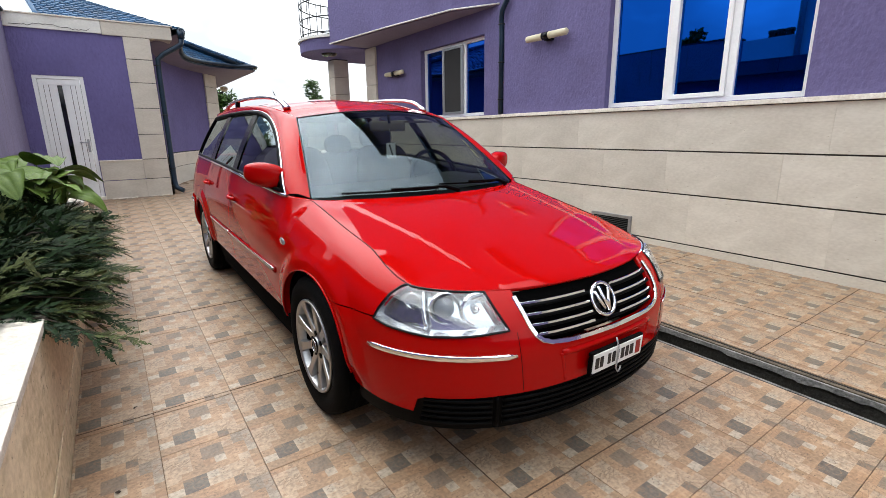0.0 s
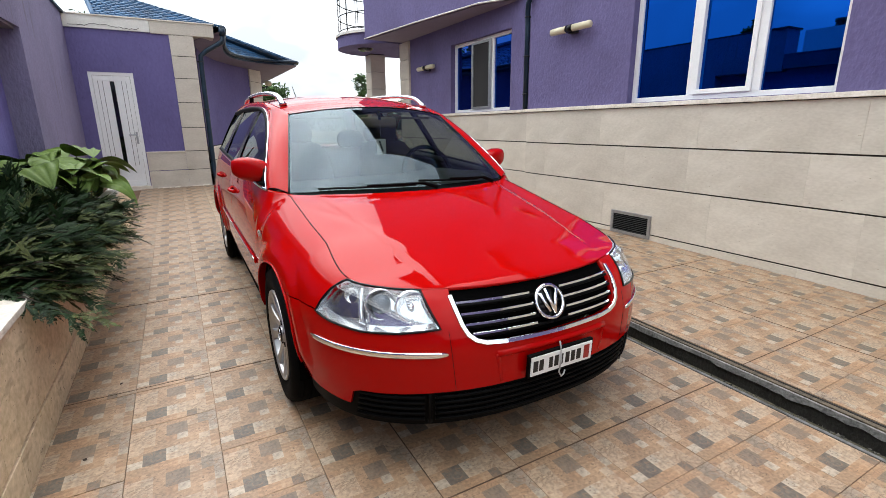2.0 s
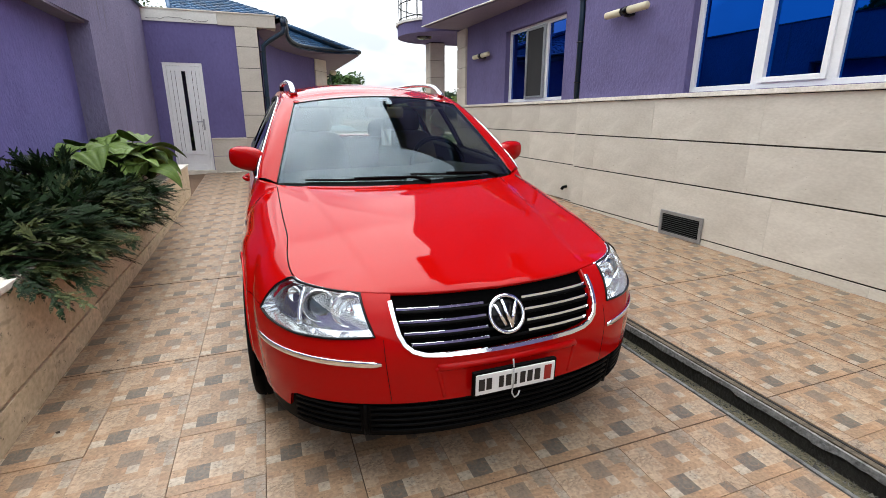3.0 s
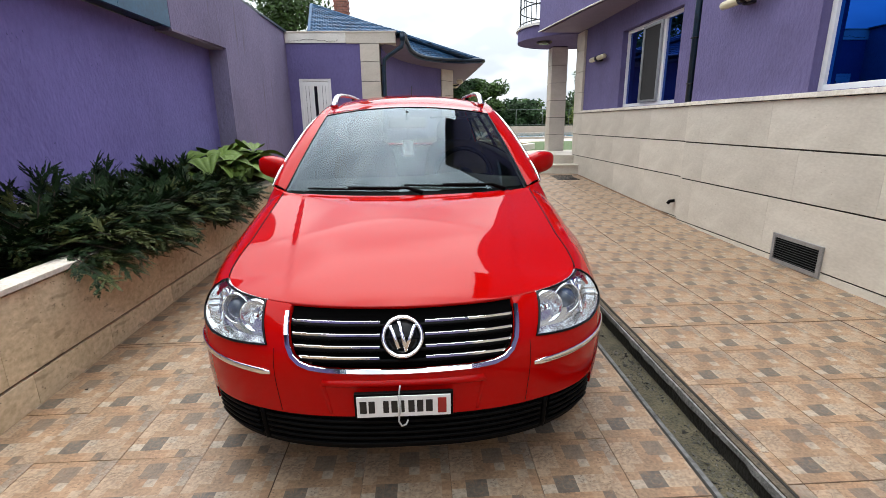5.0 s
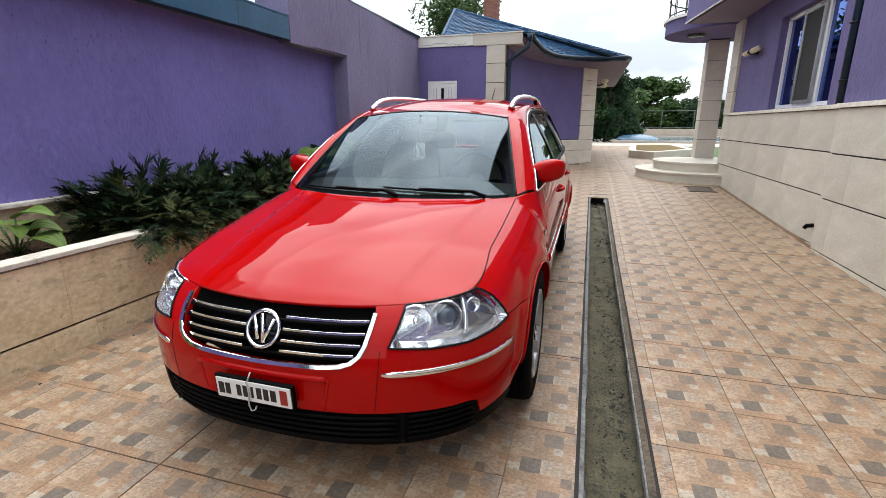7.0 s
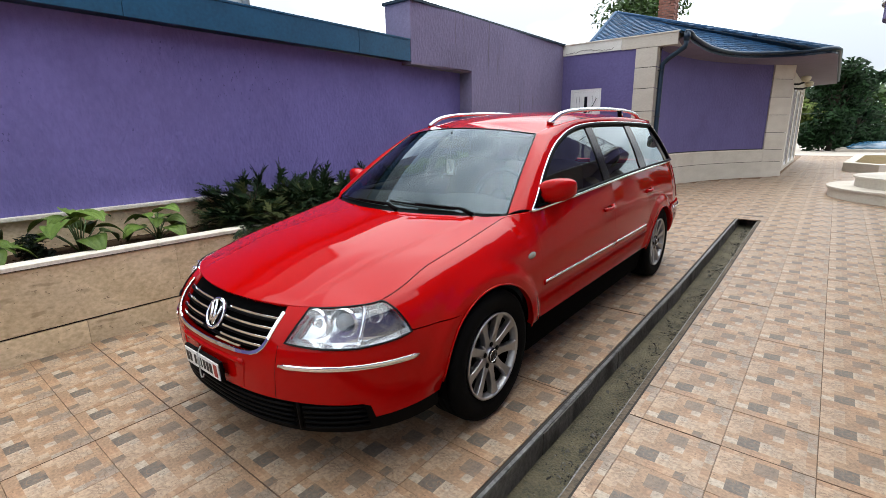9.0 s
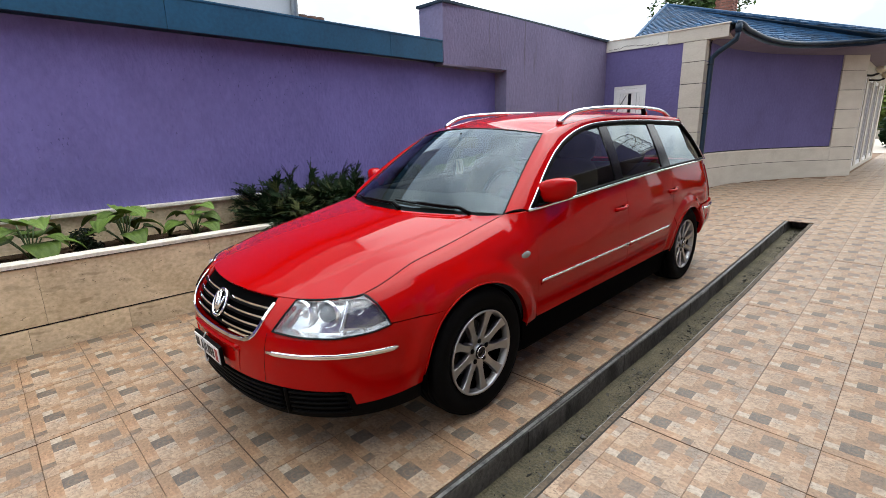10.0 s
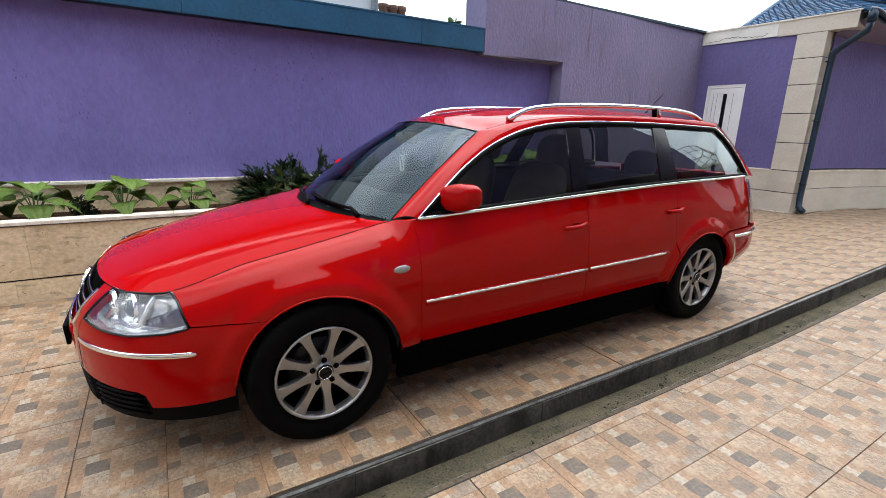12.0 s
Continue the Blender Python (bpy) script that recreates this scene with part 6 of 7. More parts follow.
        c = a[4] - Vector((0.028, 0, 0))
        v, f = lathe_data([(0.0, -0.008), (0.03, -0.006), (0.040, 0.0), (0.042, 0.003)], 20)
        q = [Vector((p[0], p[1] * 1.3, p[2] * 0.8)) + Vector((on(hs, .80).x - 0.002, hs, .80 if door is front else .815)) for p in v]
        shell("handle_cup", [p if m > 0 else mirror(p) for p in q], f, PAINT, door, "", True)

DLO = [(.489, .928), (.596, 1.012), (.709, 1.094), (.828, 1.169), (.948, 1.232), (1.074, 1.281), (1.244, 1.328), (1.462, 1.360), (1.783, 1.374), (2.194, 1.372), (2.617, 1.362), (2.90, 1.352), (3.075, 1.345)]
TAIL = [(3.095, 1.335), (3.16, 1.29), (3.232, 1.212), (3.30, 1.105), (3.356, .998)]


def dlo_top(y):
    return smooth(y, DLO)


def belt(y):
    return smooth(y, ZT)


def side_glass(y0, y1):
    """Outline of a side window between two slanted posts, in length and height."""
    lo = [(y, belt(y) + 0.008) for y in np.linspace(y0[0], y1[0], 14)]
    hi = [(y, dlo_top(y) - 0.012) for y in np.linspace(y1[1], y0[1], 14)]
    return [(float(y), float(z)) for y, z in lo + hi]


POST_B, POST_C = ((1.444, 1.549), (1.533, 1.646)), ((2.218, 2.328), (2.378, 2.438))
ROOF_Z = [(.98, 1.318), (1.2, 1.366), (1.5, 1.397), (1.9, 1.412), (2.5, 1.412), (3.0, 1.392), (3.2, 1.375)]
ROOF_X = [(.98, .530), (1.2, .535), (1.5, .545), (2.0, .550), (2.6, .548), (3.2, .535)]
WS_LOW = lambda u: Vector((.682 * u, .205 + .195 * u * u, .928 - .010 * u * u))
WS_TOP = lambda u: Vector((.530 * u, .872 + .108 * u * u, 1.362 - .046 * u * u))


def screen(u, v):
    a, b = WS_LOW(u), WS_TOP(u)
    return a.lerp(b, v) + Vector((0, -0.55, 0.83)) * (0.028 * 4 * v * (1 - v)) * (1 - 0.6 * u * u)


def roof(u, v):
    front = WS_TOP(u)
    y = front.y + (3.21 - front.y) * v
    ye = .98 + (3.2 - .98) * v
    z = smooth(ye, ROOF_Z)
    crown = interp(v, [(0, .044), (.12, .052), (.5, .060), (1, .045)])
    return Vector((smooth(ye, ROOF_X) * u, y, z + crown * (1 - abs(u) ** 2.2)))


for m in (1, -1):
    fl = (lambda p: p) if m > 0 else mirror
    gh = empty("side_window_band")
    gh.parent = car
    gh["label"] = "dark tinted side windows in a chrome surround"
    # panes
    nose = [(y, belt(y) + .008) for y in np.linspace(.56, 1.444, 14)] + [(y, dlo_top(y) - .014) for y in np.linspace(1.549, .60, 16)]
    for outl in ([(float(a), float(b)) for a, b in nose], side_glass((POST_B[1][0], POST_B[1][1]), (POST_C[0][0], POST_C[0][1])),
                 [(2.395, belt(2.4) + .01), (3.33, belt(3.33) + .012), (3.215, 1.205), (3.10, 1.325), (2.455, dlo_top(2.455) - .014)]):
        v, f, n = sheet(densify(outl, 0.04), lambda y, z: house(y, z, -0.004), 0.08, 0.08, 0, m < 0)
        shell("pane", v, f, CARGLASS, gh, "", True, n)
    # posts
    for p in (POST_B, POST_C):
        (a0_, a1_), (b0_, b1_) = p
        outl = [(a0_ - .008, belt(a0_) + .002), (b0_ + .008, belt(b0_) + .002), (b1_ + .008, dlo_top(b1_) - .004), (a1_ - .008, dlo_top(a1_) - .004)]
        v, f, n = sheet(densify(outl, 0.04), lambda y, z: house(y, z, 0.002), 0.06, 0.08, 0.01, m < 0)
        shell("post", v, f, GLOSSBLACK, gh, "gloss black post", True, n)
    tri = [(.492, .93), (.60, belt(.6) + .003), (.62, dlo_top(.62) - .006)]
    v, f, n = sheet(densify(tri, 0.03), lambda y, z: house(y, z, 0.0), 0.05, 0.05, 0.01, m < 0)
    shell("mirror_sail", v, f, BLACK, gh, "black corner trim", True, n)
    frame_in = [(y, dlo_top(y) - .012) for y in np.linspace(.52, 3.07, 50)]
    v, f = tube_data([fl(house(y, z, 0.002)) for y, z in frame_in], 0.016, 8)
    shell("window_rubber", v, f, BLACK, gh, "", True)
    seal = [(float(y), belt(float(y)) + .017) for y in np.linspace(.56, 3.31, 50)]
    v, f = tube_data([fl(house(y, z, 0.001)) for y, z in seal], 0.011, 8)
    shell("window_rubber", v, f, BLACK, gh, "", True)
    seal = [(3.065, 1.33), (3.14, 1.275), (3.205, 1.20), (3.27, 1.10), (3.315, 1.015)]
    v, f = tube_data([fl(house(y, z, 0.001)) for y, z in seal], 0.013, 8)
    shell("window_rubber", v, f, BLACK, gh, "", True)
    sill = [(float(y), belt(float(y)) + .004) for y in np.linspace(.56, 3.31, 50)]
    v, f = tube_data([fl(house(y, z, -0.034)) for y, z in sill], 0.022, 8)
    shell("door_card_top", v, f, DASH, gh, "dark inner window sill", True)
    low = [fl(house(y, belt(y) + .004, 0.008)) for y in np.linspace(.49, 3.345, 50)]
    tube("belt_strip", low, 0.0085, CHROME, gh, "chrome waist strip", 8, flat=0.6)
    up = [fl(house(float(y), dlo_top(float(y)), 0.008)) for y in np.linspace(.489, 3.075, 60)] + [fl(house(y, z, 0.008)) for y, z in TAIL]
    tube("upper_strip", up, 0.0045, CHROME, gh, "thin chrome surround", 8)
    # pillar and roof side in body colour, from the glass edge in to the roof
    v, f = [], []
    N, K = 70, 7
    ins_, outs_ = [], []
    for i in range(N + 1):
        t = i / N
        if t < .30:
            k = t / .30
            inner = screen(1, k)
            yo = .489 + (1.10 - .489) * k
        else:
            k = (t - .30) / .70
            ye = .98 + (3.2 - .98) * k
            inner = Vector((smooth(ye, ROOF_X), ye, smooth(ye, ROOF_Z)))
            yo = 1.10 + (3.085 - 1.10) * k
        ins_.append(inner)
        outs_.append(house(yo, dlo_top(yo) + .002, 0.004))
    for a, b in zip(ins_, outs_):
        for j in range(K + 1):
            u = j / K
            bulge = Vector((0.55, 0, 0.8)) * (0.020 * 4 * u * (1 - u))
            v.append(b.lerp(a, u) + bulge)
    for i in range(N):
        for j in range(K):
            q = (i * (K + 1) + j, (i + 1) * (K + 1) + j, (i + 1) * (K + 1) + j + 1, i * (K + 1) + j + 1)
            f.append(q if m > 0 else tuple(reversed(q)))
    shell("pillar_and_cant_rail", [fl(p) for p in v], f, PAINT, car, "red windscreen pillar and roof side", True)
    foot = outs_[0]
    cv = []
    for i in range(9):
        t = i / 8
        a, b = skin(.315 + .165 * t, 2.0) + Vector((0, 0, .0005)), (screen(1, 0) + Vector((-.004, -.004, -.006))).lerp(foot, t)
        cv += [a, a.lerp(b, .5) + Vector((0, 0, .003)), b]
    cf_ = [(3 * i + k, 3 * i + k + 1, 3 * i + k + 4, 3 * i + k + 3) for i in range(8) for k in (0, 1)]
    shell("pillar_foot", [fl(p) for p in cv], cf_ if m < 0 else [tuple(reversed(q)) for q in cf_], PAINT, car, "", True)
    shell("pillar_lining", [fl(p - Vector((.016, 0, .012))) for p in v], [tuple(reversed(q)) for q in f], DASH, car, "dark inner pillar lining", True)
    # rear pillar
    v, f = [], []
    tg = [(.535, 3.205, 1.378), (.56, 3.27, 1.30), (.61, 3.35, 1.20), (.665, 3.43, 1.09), (.71, 3.505, .988)]
    for (y, z), b in zip(TAIL, tg):
        a = house(y, z, 0.004)
        b = Vector(b)
        for j in range(5):
            u = j / 4
            v.append(a.lerp(b, u) + Vector((0.6, 0.5, 0.1)) * 0.018 * 4 * u * (1 - u))
    for i in range(4):
        for j in range(4):
            q = (i * 5 + j, (i + 1) * 5 + j, (i + 1) * 5 + j + 1, i * 5 + j + 1)
            f.append(q if m < 0 else tuple(reversed(q)))
    shell("rear_pillar", [fl(p) for p in v], f, PAINT, car, "", True)
    shell("pillar_lining", [fl(p - Vector((.02, .012, .004))) for p in v], [tuple(reversed(q)) for q in f], DASH, car, "dark inner pillar lining", True)
    # roof rail
    rl = [(1.20, 1.380), (1.26, 1.412), (1.36, 1.442), (1.55, 1.462), (1.9, 1.474), (2.3, 1.474), (2.65, 1.464), (2.85, 1.446), (2.95, 1.424), (3.02, 1.392)]
    pts = [fl(Vector((.515 + 0.02 * math.sin(math.pi * (y - 1.2) / 1.82), y, smooth(y, rl)))) for y in [1.20 + 1.82 * i / 46 for i in range(47)]]
    ra = empty("roof_rail")
    ra.parent = car
    ra["label"] = "silver roof rail"
    tube("bar", pts, [0.020] + [0.015] * 45 + [0.020], SATIN, ra, "", 10, flat=1.25)
    x = .535
    tube("foot", [fl(Vector((x, 2.43, 1.475))), fl(Vector((x, 2.45, 1.40)))], 0.018, BLACK, ra, "", 8)
    tube("foot", [fl(Vector((x, 2.48, 1.475))), fl(Vector((x, 2.50, 1.40)))], 0.012, SATIN, ra, "", 8)
    # mirror
    mi = empty("wing_mirror")
    mi.parent = car
    mi["label"] = "red wing mirror on a black foot"
    bm = bmesh.new()
    bmesh.ops.create_uvsphere(bm, u_segments=28, v_segments=16, radius=1)
    for vv in bm.verts:
        x, y, z = vv.co
        e = 0.62
        x, y, z = math.copysign(abs(x) ** e, x), math.copysign(abs(y) ** e, y), math.copysign(abs(z) ** e, z)
        y = y * (0.62 if y > 0 else 1.0)
        tap = 1 - 0.16 * max(0, x) - 0.10 * max(0, -x)
        vv.co = ((x * .098 + .820) * m, y * .075 * tap + .700 + .03 * x, z * .067 * tap + 1.020 + 0.012 * x)
    if m < 0:
        bmesh.ops.reverse_faces(bm, faces=bm.faces)
    part("mirror_shell", bm, PAINT, mi, "", True)
    tube("mirror_foot", [fl(Vector((.735, .60, .965))), fl(Vector((.770, .66, .985))), fl(Vector((.80, .70, 1.00)))], [0.030, 0.026, 0.03], BLACK, mi, "black mirror foot", 10)
    v, f = lathe_data([(0.0, 0), (0.9, 0), (1.0, -0.05)], 28, "z")
    q = [Vector((.820 + a * .086, .748, 1.022 + b * .050)) for a, b, c in v]
    shell("mirror_glass", [fl(p) for p in q], f, CHROME, mi, "mirror glass", True)
    # wheel wells
    for cy, cz, r in ((AF[0], AF[1], .35), (AR[0], AR[1], .345)):
        v, f = [], []
        for i in range(25):
            a = radians(-8 + 196 * i / 24)
            for x in (.845, .50):
                v.append(fl(Vector((x, cy + r * math.cos(a), cz + r * math.sin(a)))))
        f = [(2 * i, 2 * i + 2, 2 * i + 3, 2 * i + 1) for i in range(24)]
        c = len(v)
        v.append(fl(Vector((.50, cy, cz))))
        f += [(c, 2 * i + 1, 2 * i + 3) for i in range(24)]
        shell("wheel_well", v, f, LINERSHADE, car, "black wheel-well liner", True)

# bonnet, roof, glass, tail
HOOD_C = [(-.84, .688), (-.81, .702), (-.77, .722), (-.70, .742), (-.6, .770), (-.45, .807), (-.3, .839), (0, .887), (.2, .913), (.42, .937)]
HOOD_E = [(p.y, p.x, p.z) for p in [skin(-1.47 + 1.86 * i / 120, 2.0) for i in range(121)]]


def bonnet(x, y):
    xe, ze = interp(y, [(a, b) for a, b, c in HOOD_E]), interp(y, [(a, c) for a, b, c in HOOD_E])
    zc = smooth(y, HOOD_C)
    u = min(1.0, abs(x) / max(xe, 1e-3))
    crest = interp(y, [(-.75, .40), (.30, .56)])
    k = max(0.0, min(1.0, (crest + .018 - abs(x)) / .036))
    k = k * k * (3 - 2 * k)
    fade = max(0.0, min(1.0, (y + .80) / .25))
    return Vector((x, y, zc - (zc - ze) * u ** 2.1 + (.006 * k - .002) * fade * (1 - u ** 6)))


rim = [(p.x - .005, p.y + .005) for p in [skin(-1.47 + 1.85 * i / 74, 2.0) for i in range(75)]]
back = [(.66 * (1 - i / 14), .365 - .195 * (1 - (1 - i / 14) ** 2)) for i in range(15)]
outl = [(max(0.0, x), y) for x, y in rim] + back
v, f, n = sheet(outl, bonnet, 0.018, 0.04, 0.016, False, True)
hood = shell("bonnet", v, f, PAINT, car, "red bonnet with soft creases", True, n)
for m in (1, -1):
    q = [skin(-.60 + .98 * i / 40, 2.0) + Vector((-.002, 0, .0004)) for i in range(41)]
    # black bead added in place of the shade inside the bonnet's side gap
    tube("shut_line", [p if m > 0 else mirror(p) for p in q], 0.0022, BLACK, hood, "black bead standing for the shade in the gap beside the bonnet", 5)
outl = densify([(-1, 0), (1, 0), (1, 1), (-1, 1)], 0.05)
v, f, n = sheet(outl, roof, 0.1, 0.05, 0.0)
shell("roof", v, f, PAINT, car, "red roof panel", True, n)
v, f, n = sheet(outl, screen, 0.05, 0.05, 0.0)
shell("windscreen", v, f, SCREEN, car, "windscreen", True, n)
for ed in ([screen(1, k) for k in np.linspace(0, 1, 20)], [screen(u, 1) for u in np.linspace(1, -1, 30)], [screen(-1, k) for k in np.linspace(1, 0, 20)]):
    tube("windscreen_seal", ed, 0.0045, GLOSSBLACK, car, "black windscreen seal", 6)
v = []
for i in range(31):
    u = (-1 + 2 * i / 30) * .955
    a = WS_LOW(u) + Vector((0, .012, .002))
    b = bonnet(.66 * u, .365 - .195 * (1 - u * u)) + Vector((0, -0.02, -0.012))
    v += [a, a.lerp(b, .5) + Vector((0, 0, -.012)), b]
f = [(3 * i + k, 3 * i + k + 1, 3 * i + k + 4, 3 * i + k + 3) for i in range(30) for k in (0, 1)]
shell("cowl_panel", v, f, BLACK, car, "black scuttle panel", True)


def wiper(base, tip, name_label):
    w = empty("wiper")
    w.parent = car
    w["label"] = name_label
    pts = [screen(base[0] + (tip[0] - base[0]) * i / 16, base[1] + (tip[1] - base[1]) * i / 16) + Vector((0, -.007, .009)) for i in range(17)]
    tube("blade", pts[3:], 0.0055, BLACK, w, "", 6)
    arm = [screen(base[0], base[1] - .03) + Vector((0, -.02, .010))] + [p + Vector((0, -.009, .010)) for p in pts[2:11]]
    tube("arm", arm, [0.013, 0.010] + [0.0065] * (len(arm) - 2), BLACK, w, "", 6)


wiper((.12, .005), (-.80, .015), "black wiper at rest on the windscreen")
wiper((.78, .005), (-.02, .045), "black wiper at rest on the windscreen")
tg = lambda u, v: Vector((.535 * u, 3.205, 1.42 - .042 * u * u)).lerp(Vector((.71 * u, 3.63 - .125 * u * u, .985)), v) + Vector((0, .6, .5)) * .03 * 4 * v * (1 - v)
v, f, n = sheet(outl, tg, 0.1, 0.1, 0.0)
shell("tailgate_glass", v, f, CARGLASS, car, "tinted tailgate glass", True, n)
body_piece("tailgate", [(3.67, .50), (4.22, .50), (4.22, None), (3.67, None)], both=True)
ar = arch_angle(AR, .352)
body_piece("rear_bumper", circle_pts(*AR, arch_angle(AR, .595), ar, 8) + [(3.3, .34), (4.22, .36), (4.22, .49), (3.67, .49), (3.66, .63), (2.95, .62)], both=True, out=0.016)
body_piece("rear_valance", [(3.02, .20), (4.22, .20), (4.22, .37), (3.02, .37)], LINERSHADE, both=True, label="black lower edge of the rear bumper", out=-0.008)
for m in (1, -1):
    q = along(.585, 3.05, 3.8, 0.021)
    tube("bumper_strip", [p if m > 0 else mirror(p) for p in q], 0.012, CHROME, car, "chrome rear bumper strip", 8, flat=0.6)
tube("aerial", [(0, 3.02, 1.43), (0, 3.05, 1.45), (0, 3.27, 1.62)], [0.012, 0.006, 0.003], BLACK, car, "short black roof aerial", 6)

# underside and cabin
bm = bmesh.new()
box_bm(bm, -.45, .45, -.62, 3.3, .15, .22)
box_bm(bm, -.80, .80, .42, 2.32, .155, .24)
part("underbody", bm, LINERSHADE, car, "dark underbody")
cab = empty("cabin")
cab.parent = car
cab["label"] = "dark cabin with grey-beige seats"
bm = bmesh.new()
box_bm(bm, -.72, .72, .40, 3.1, .24, .28)
box_bm(bm, -.62, .62, 2.55, 3.2, .60, .64)
part("inner_panel", bm, DASH, cab, "dark inner panels")
for m in (1, -1):
    v = []
    for i in range(21):
        y = .50 + 2.75 * i / 20
        t = house(y, belt(y))
        v += [(m * (t.x - .012), y, t.z + .012), (m * (t.x - .045), y, t.z + .010), (m * (t.x - .055), y, t.z - .03), (m * (t.x - .06), y, .60), (m * (t.x - .04), y, .26)]
    f = [(5 * i + k, 5 * i + k + 1, 5 * i + k + 6, 5 * i + k + 5) for i in range(20) for k in range(4)]
    shell("door_lining", v, f, DASH, cab, "dark door lining", True)
v, f = [], []
prof = [(.34, .90), (.42, .950), (.55, .965), (.68, .945), (.74, .88), (.72, .70), (.60, .50)]
for i in range(21):
    u = -1 + i / 10
    for y, z in prof:
        v.append((.66 * u, y + .08 * u * u * (1 if y < .5 else 0.2), z - .012 * u * u + (.025 * math.exp(-((u - .45) / .22) ** 2) if .5 < y < .72 else 0)))
k = len(prof)
f = [(i * k + j, i * k + j + 1, (i + 1) * k + j + 1, (i + 1) * k + j) for i in range(20) for j in range(k - 1)]
shell("dashboard", v, f, DASH, cab, "grey dashboard", True)
tube("steering_wheel", [(.36 + .18 * math.cos(a), .83 + .06 * math.sin(a), .93 + .17 * math.sin(a)) for a in [i * math.pi / 20 for i in range(40)]], 0.015, BLACK, cab, "black steering wheel", 8, closed=True)
tube("steering_boss", [(.36, .70, .88), (.36, .83, .93)], [.04, .06], BLACK, cab, "", 12)
for a in (0, math.pi, -math.pi / 2):
    tube("steering_spoke", [(.36, .83, .93), (.36 + .17 * math.cos(a), .83 + .06 * math.sin(a), .93 + .16 * math.sin(a))], .013, BLACK, cab, "", 6)


def pad(name, x0, x1, y0, y1, z0, z1, lean, mat, parent):
    bm = bmesh.new()
    box_bm(bm, x0, x1, y0, y1, z0, z1, min(x1 - x0, y1 - y0, z1 - z0) * 0.38)
    for q in bm.verts:
        q.co.y += lean * (q.co.z - z0)
    return part(name, bm, mat, parent, "", True)


def pillow(name, x, y, z, w, d, h, lean, mat, parent, power=3.2):
    """A padded block with rounded edges, w, d and h to each side of its middle."""
    bm = bmesh.new()
    bmesh.ops.create_uvsphere(bm, u_segments=28, v_segments=18, radius=1.0)
    for q in bm.verts:
        c = q.co.copy()
        k = (abs(c.x) ** power + abs(c.y) ** 2.4 + abs(c.z) ** power) ** (-1 / power)
        q.co = Vector((x + c.x * k * w * (1 - .12 * max(0.0, c.z * k)), y + c.y * k * d + lean * (c.z * k * h), z + c.z * k * h))
    return part(name, bm, mat, parent, "", True)


for x in (-.36, .36):
    st = empty("front_seat")
    st.parent = cab
    pad("cushion", x - .25, x + .25, 1.0, 1.48, .38, .55, 0, SEATCLOTH, st)
    pillow("backrest", x, 1.53, .80, .255, .085, .32, .28, SEATCLOTH, st, 5.0)
    pillow("headrest", x, 1.71, 1.19, .145, .055, .105, .12, SEATCLOTH, st)
    tube("headrest_post", [(x - .05, 1.64, 1.05), (x - .05, 1.70, 1.15)], .008, CHROME, st, "", 6)
    tube("headrest_post", [(x + .05, 1.64, 1.05), (x + .05, 1.70, 1.15)], .008, CHROME, st, "", 6)
rb = empty("rear_bench")
rb.parent = cab
pad("cushion", -.66, .66, 1.98, 2.42, .38, .56, 0, SEATCLOTH, rb)
pad("backrest", -.64, .64, 2.38, 2.52, .52, 1.02, .25, SEATCLOTH, rb)
for x in (-.38, .38):
    pillow("headrest", x, 2.57, 1.09, .135, .05, .09, .12, SEATCLOTH, rb)
pad("rear_mirror", -.12, .12, .80, .845, 1.235, 1.30, 0.1, SEATCLOTH, cab)
tube("mirror_stem", [(0, .80, 1.285), (0, .815, 1.335)], .010, BLACK, cab, "", 6)
for x in (-.32, .32):
    pad("sun_visor", x - .17, x + .15, 1.02, 1.16, 1.29, 1.304, 0, SEATCLOTH, cab)
v, f, n = sheet(outl, lambda u, q: roof(u * .97, .02 + .96 * q) - Vector((0, 0, .02)), 0.15, 0.1, 0.0)
shell("headlining", v, f, SEATCLOTH, cab, "pale roof lining", True, [-k for k in n])
fr = empty("air_freshener")
fr.parent = cab
fr["label"] = "white card air freshener hung from the mirror"
tube("string", [(0.0, .80, 1.25), (0.0, .79, 1.165)], .0015, CORD, fr, "", 5)
box("card", -.032, .032, .788, .791, 1.065, 1.165, CARD, fr, bev=0.001)
for dz in range(4):
    box("card_bar", -.016 + dz * .006, -.004 + dz * .006, .7862, .7878, 1.085 + .018 * (3 - dz), 1.10 + .018 * (3 - dz), INK, fr, bev=0)


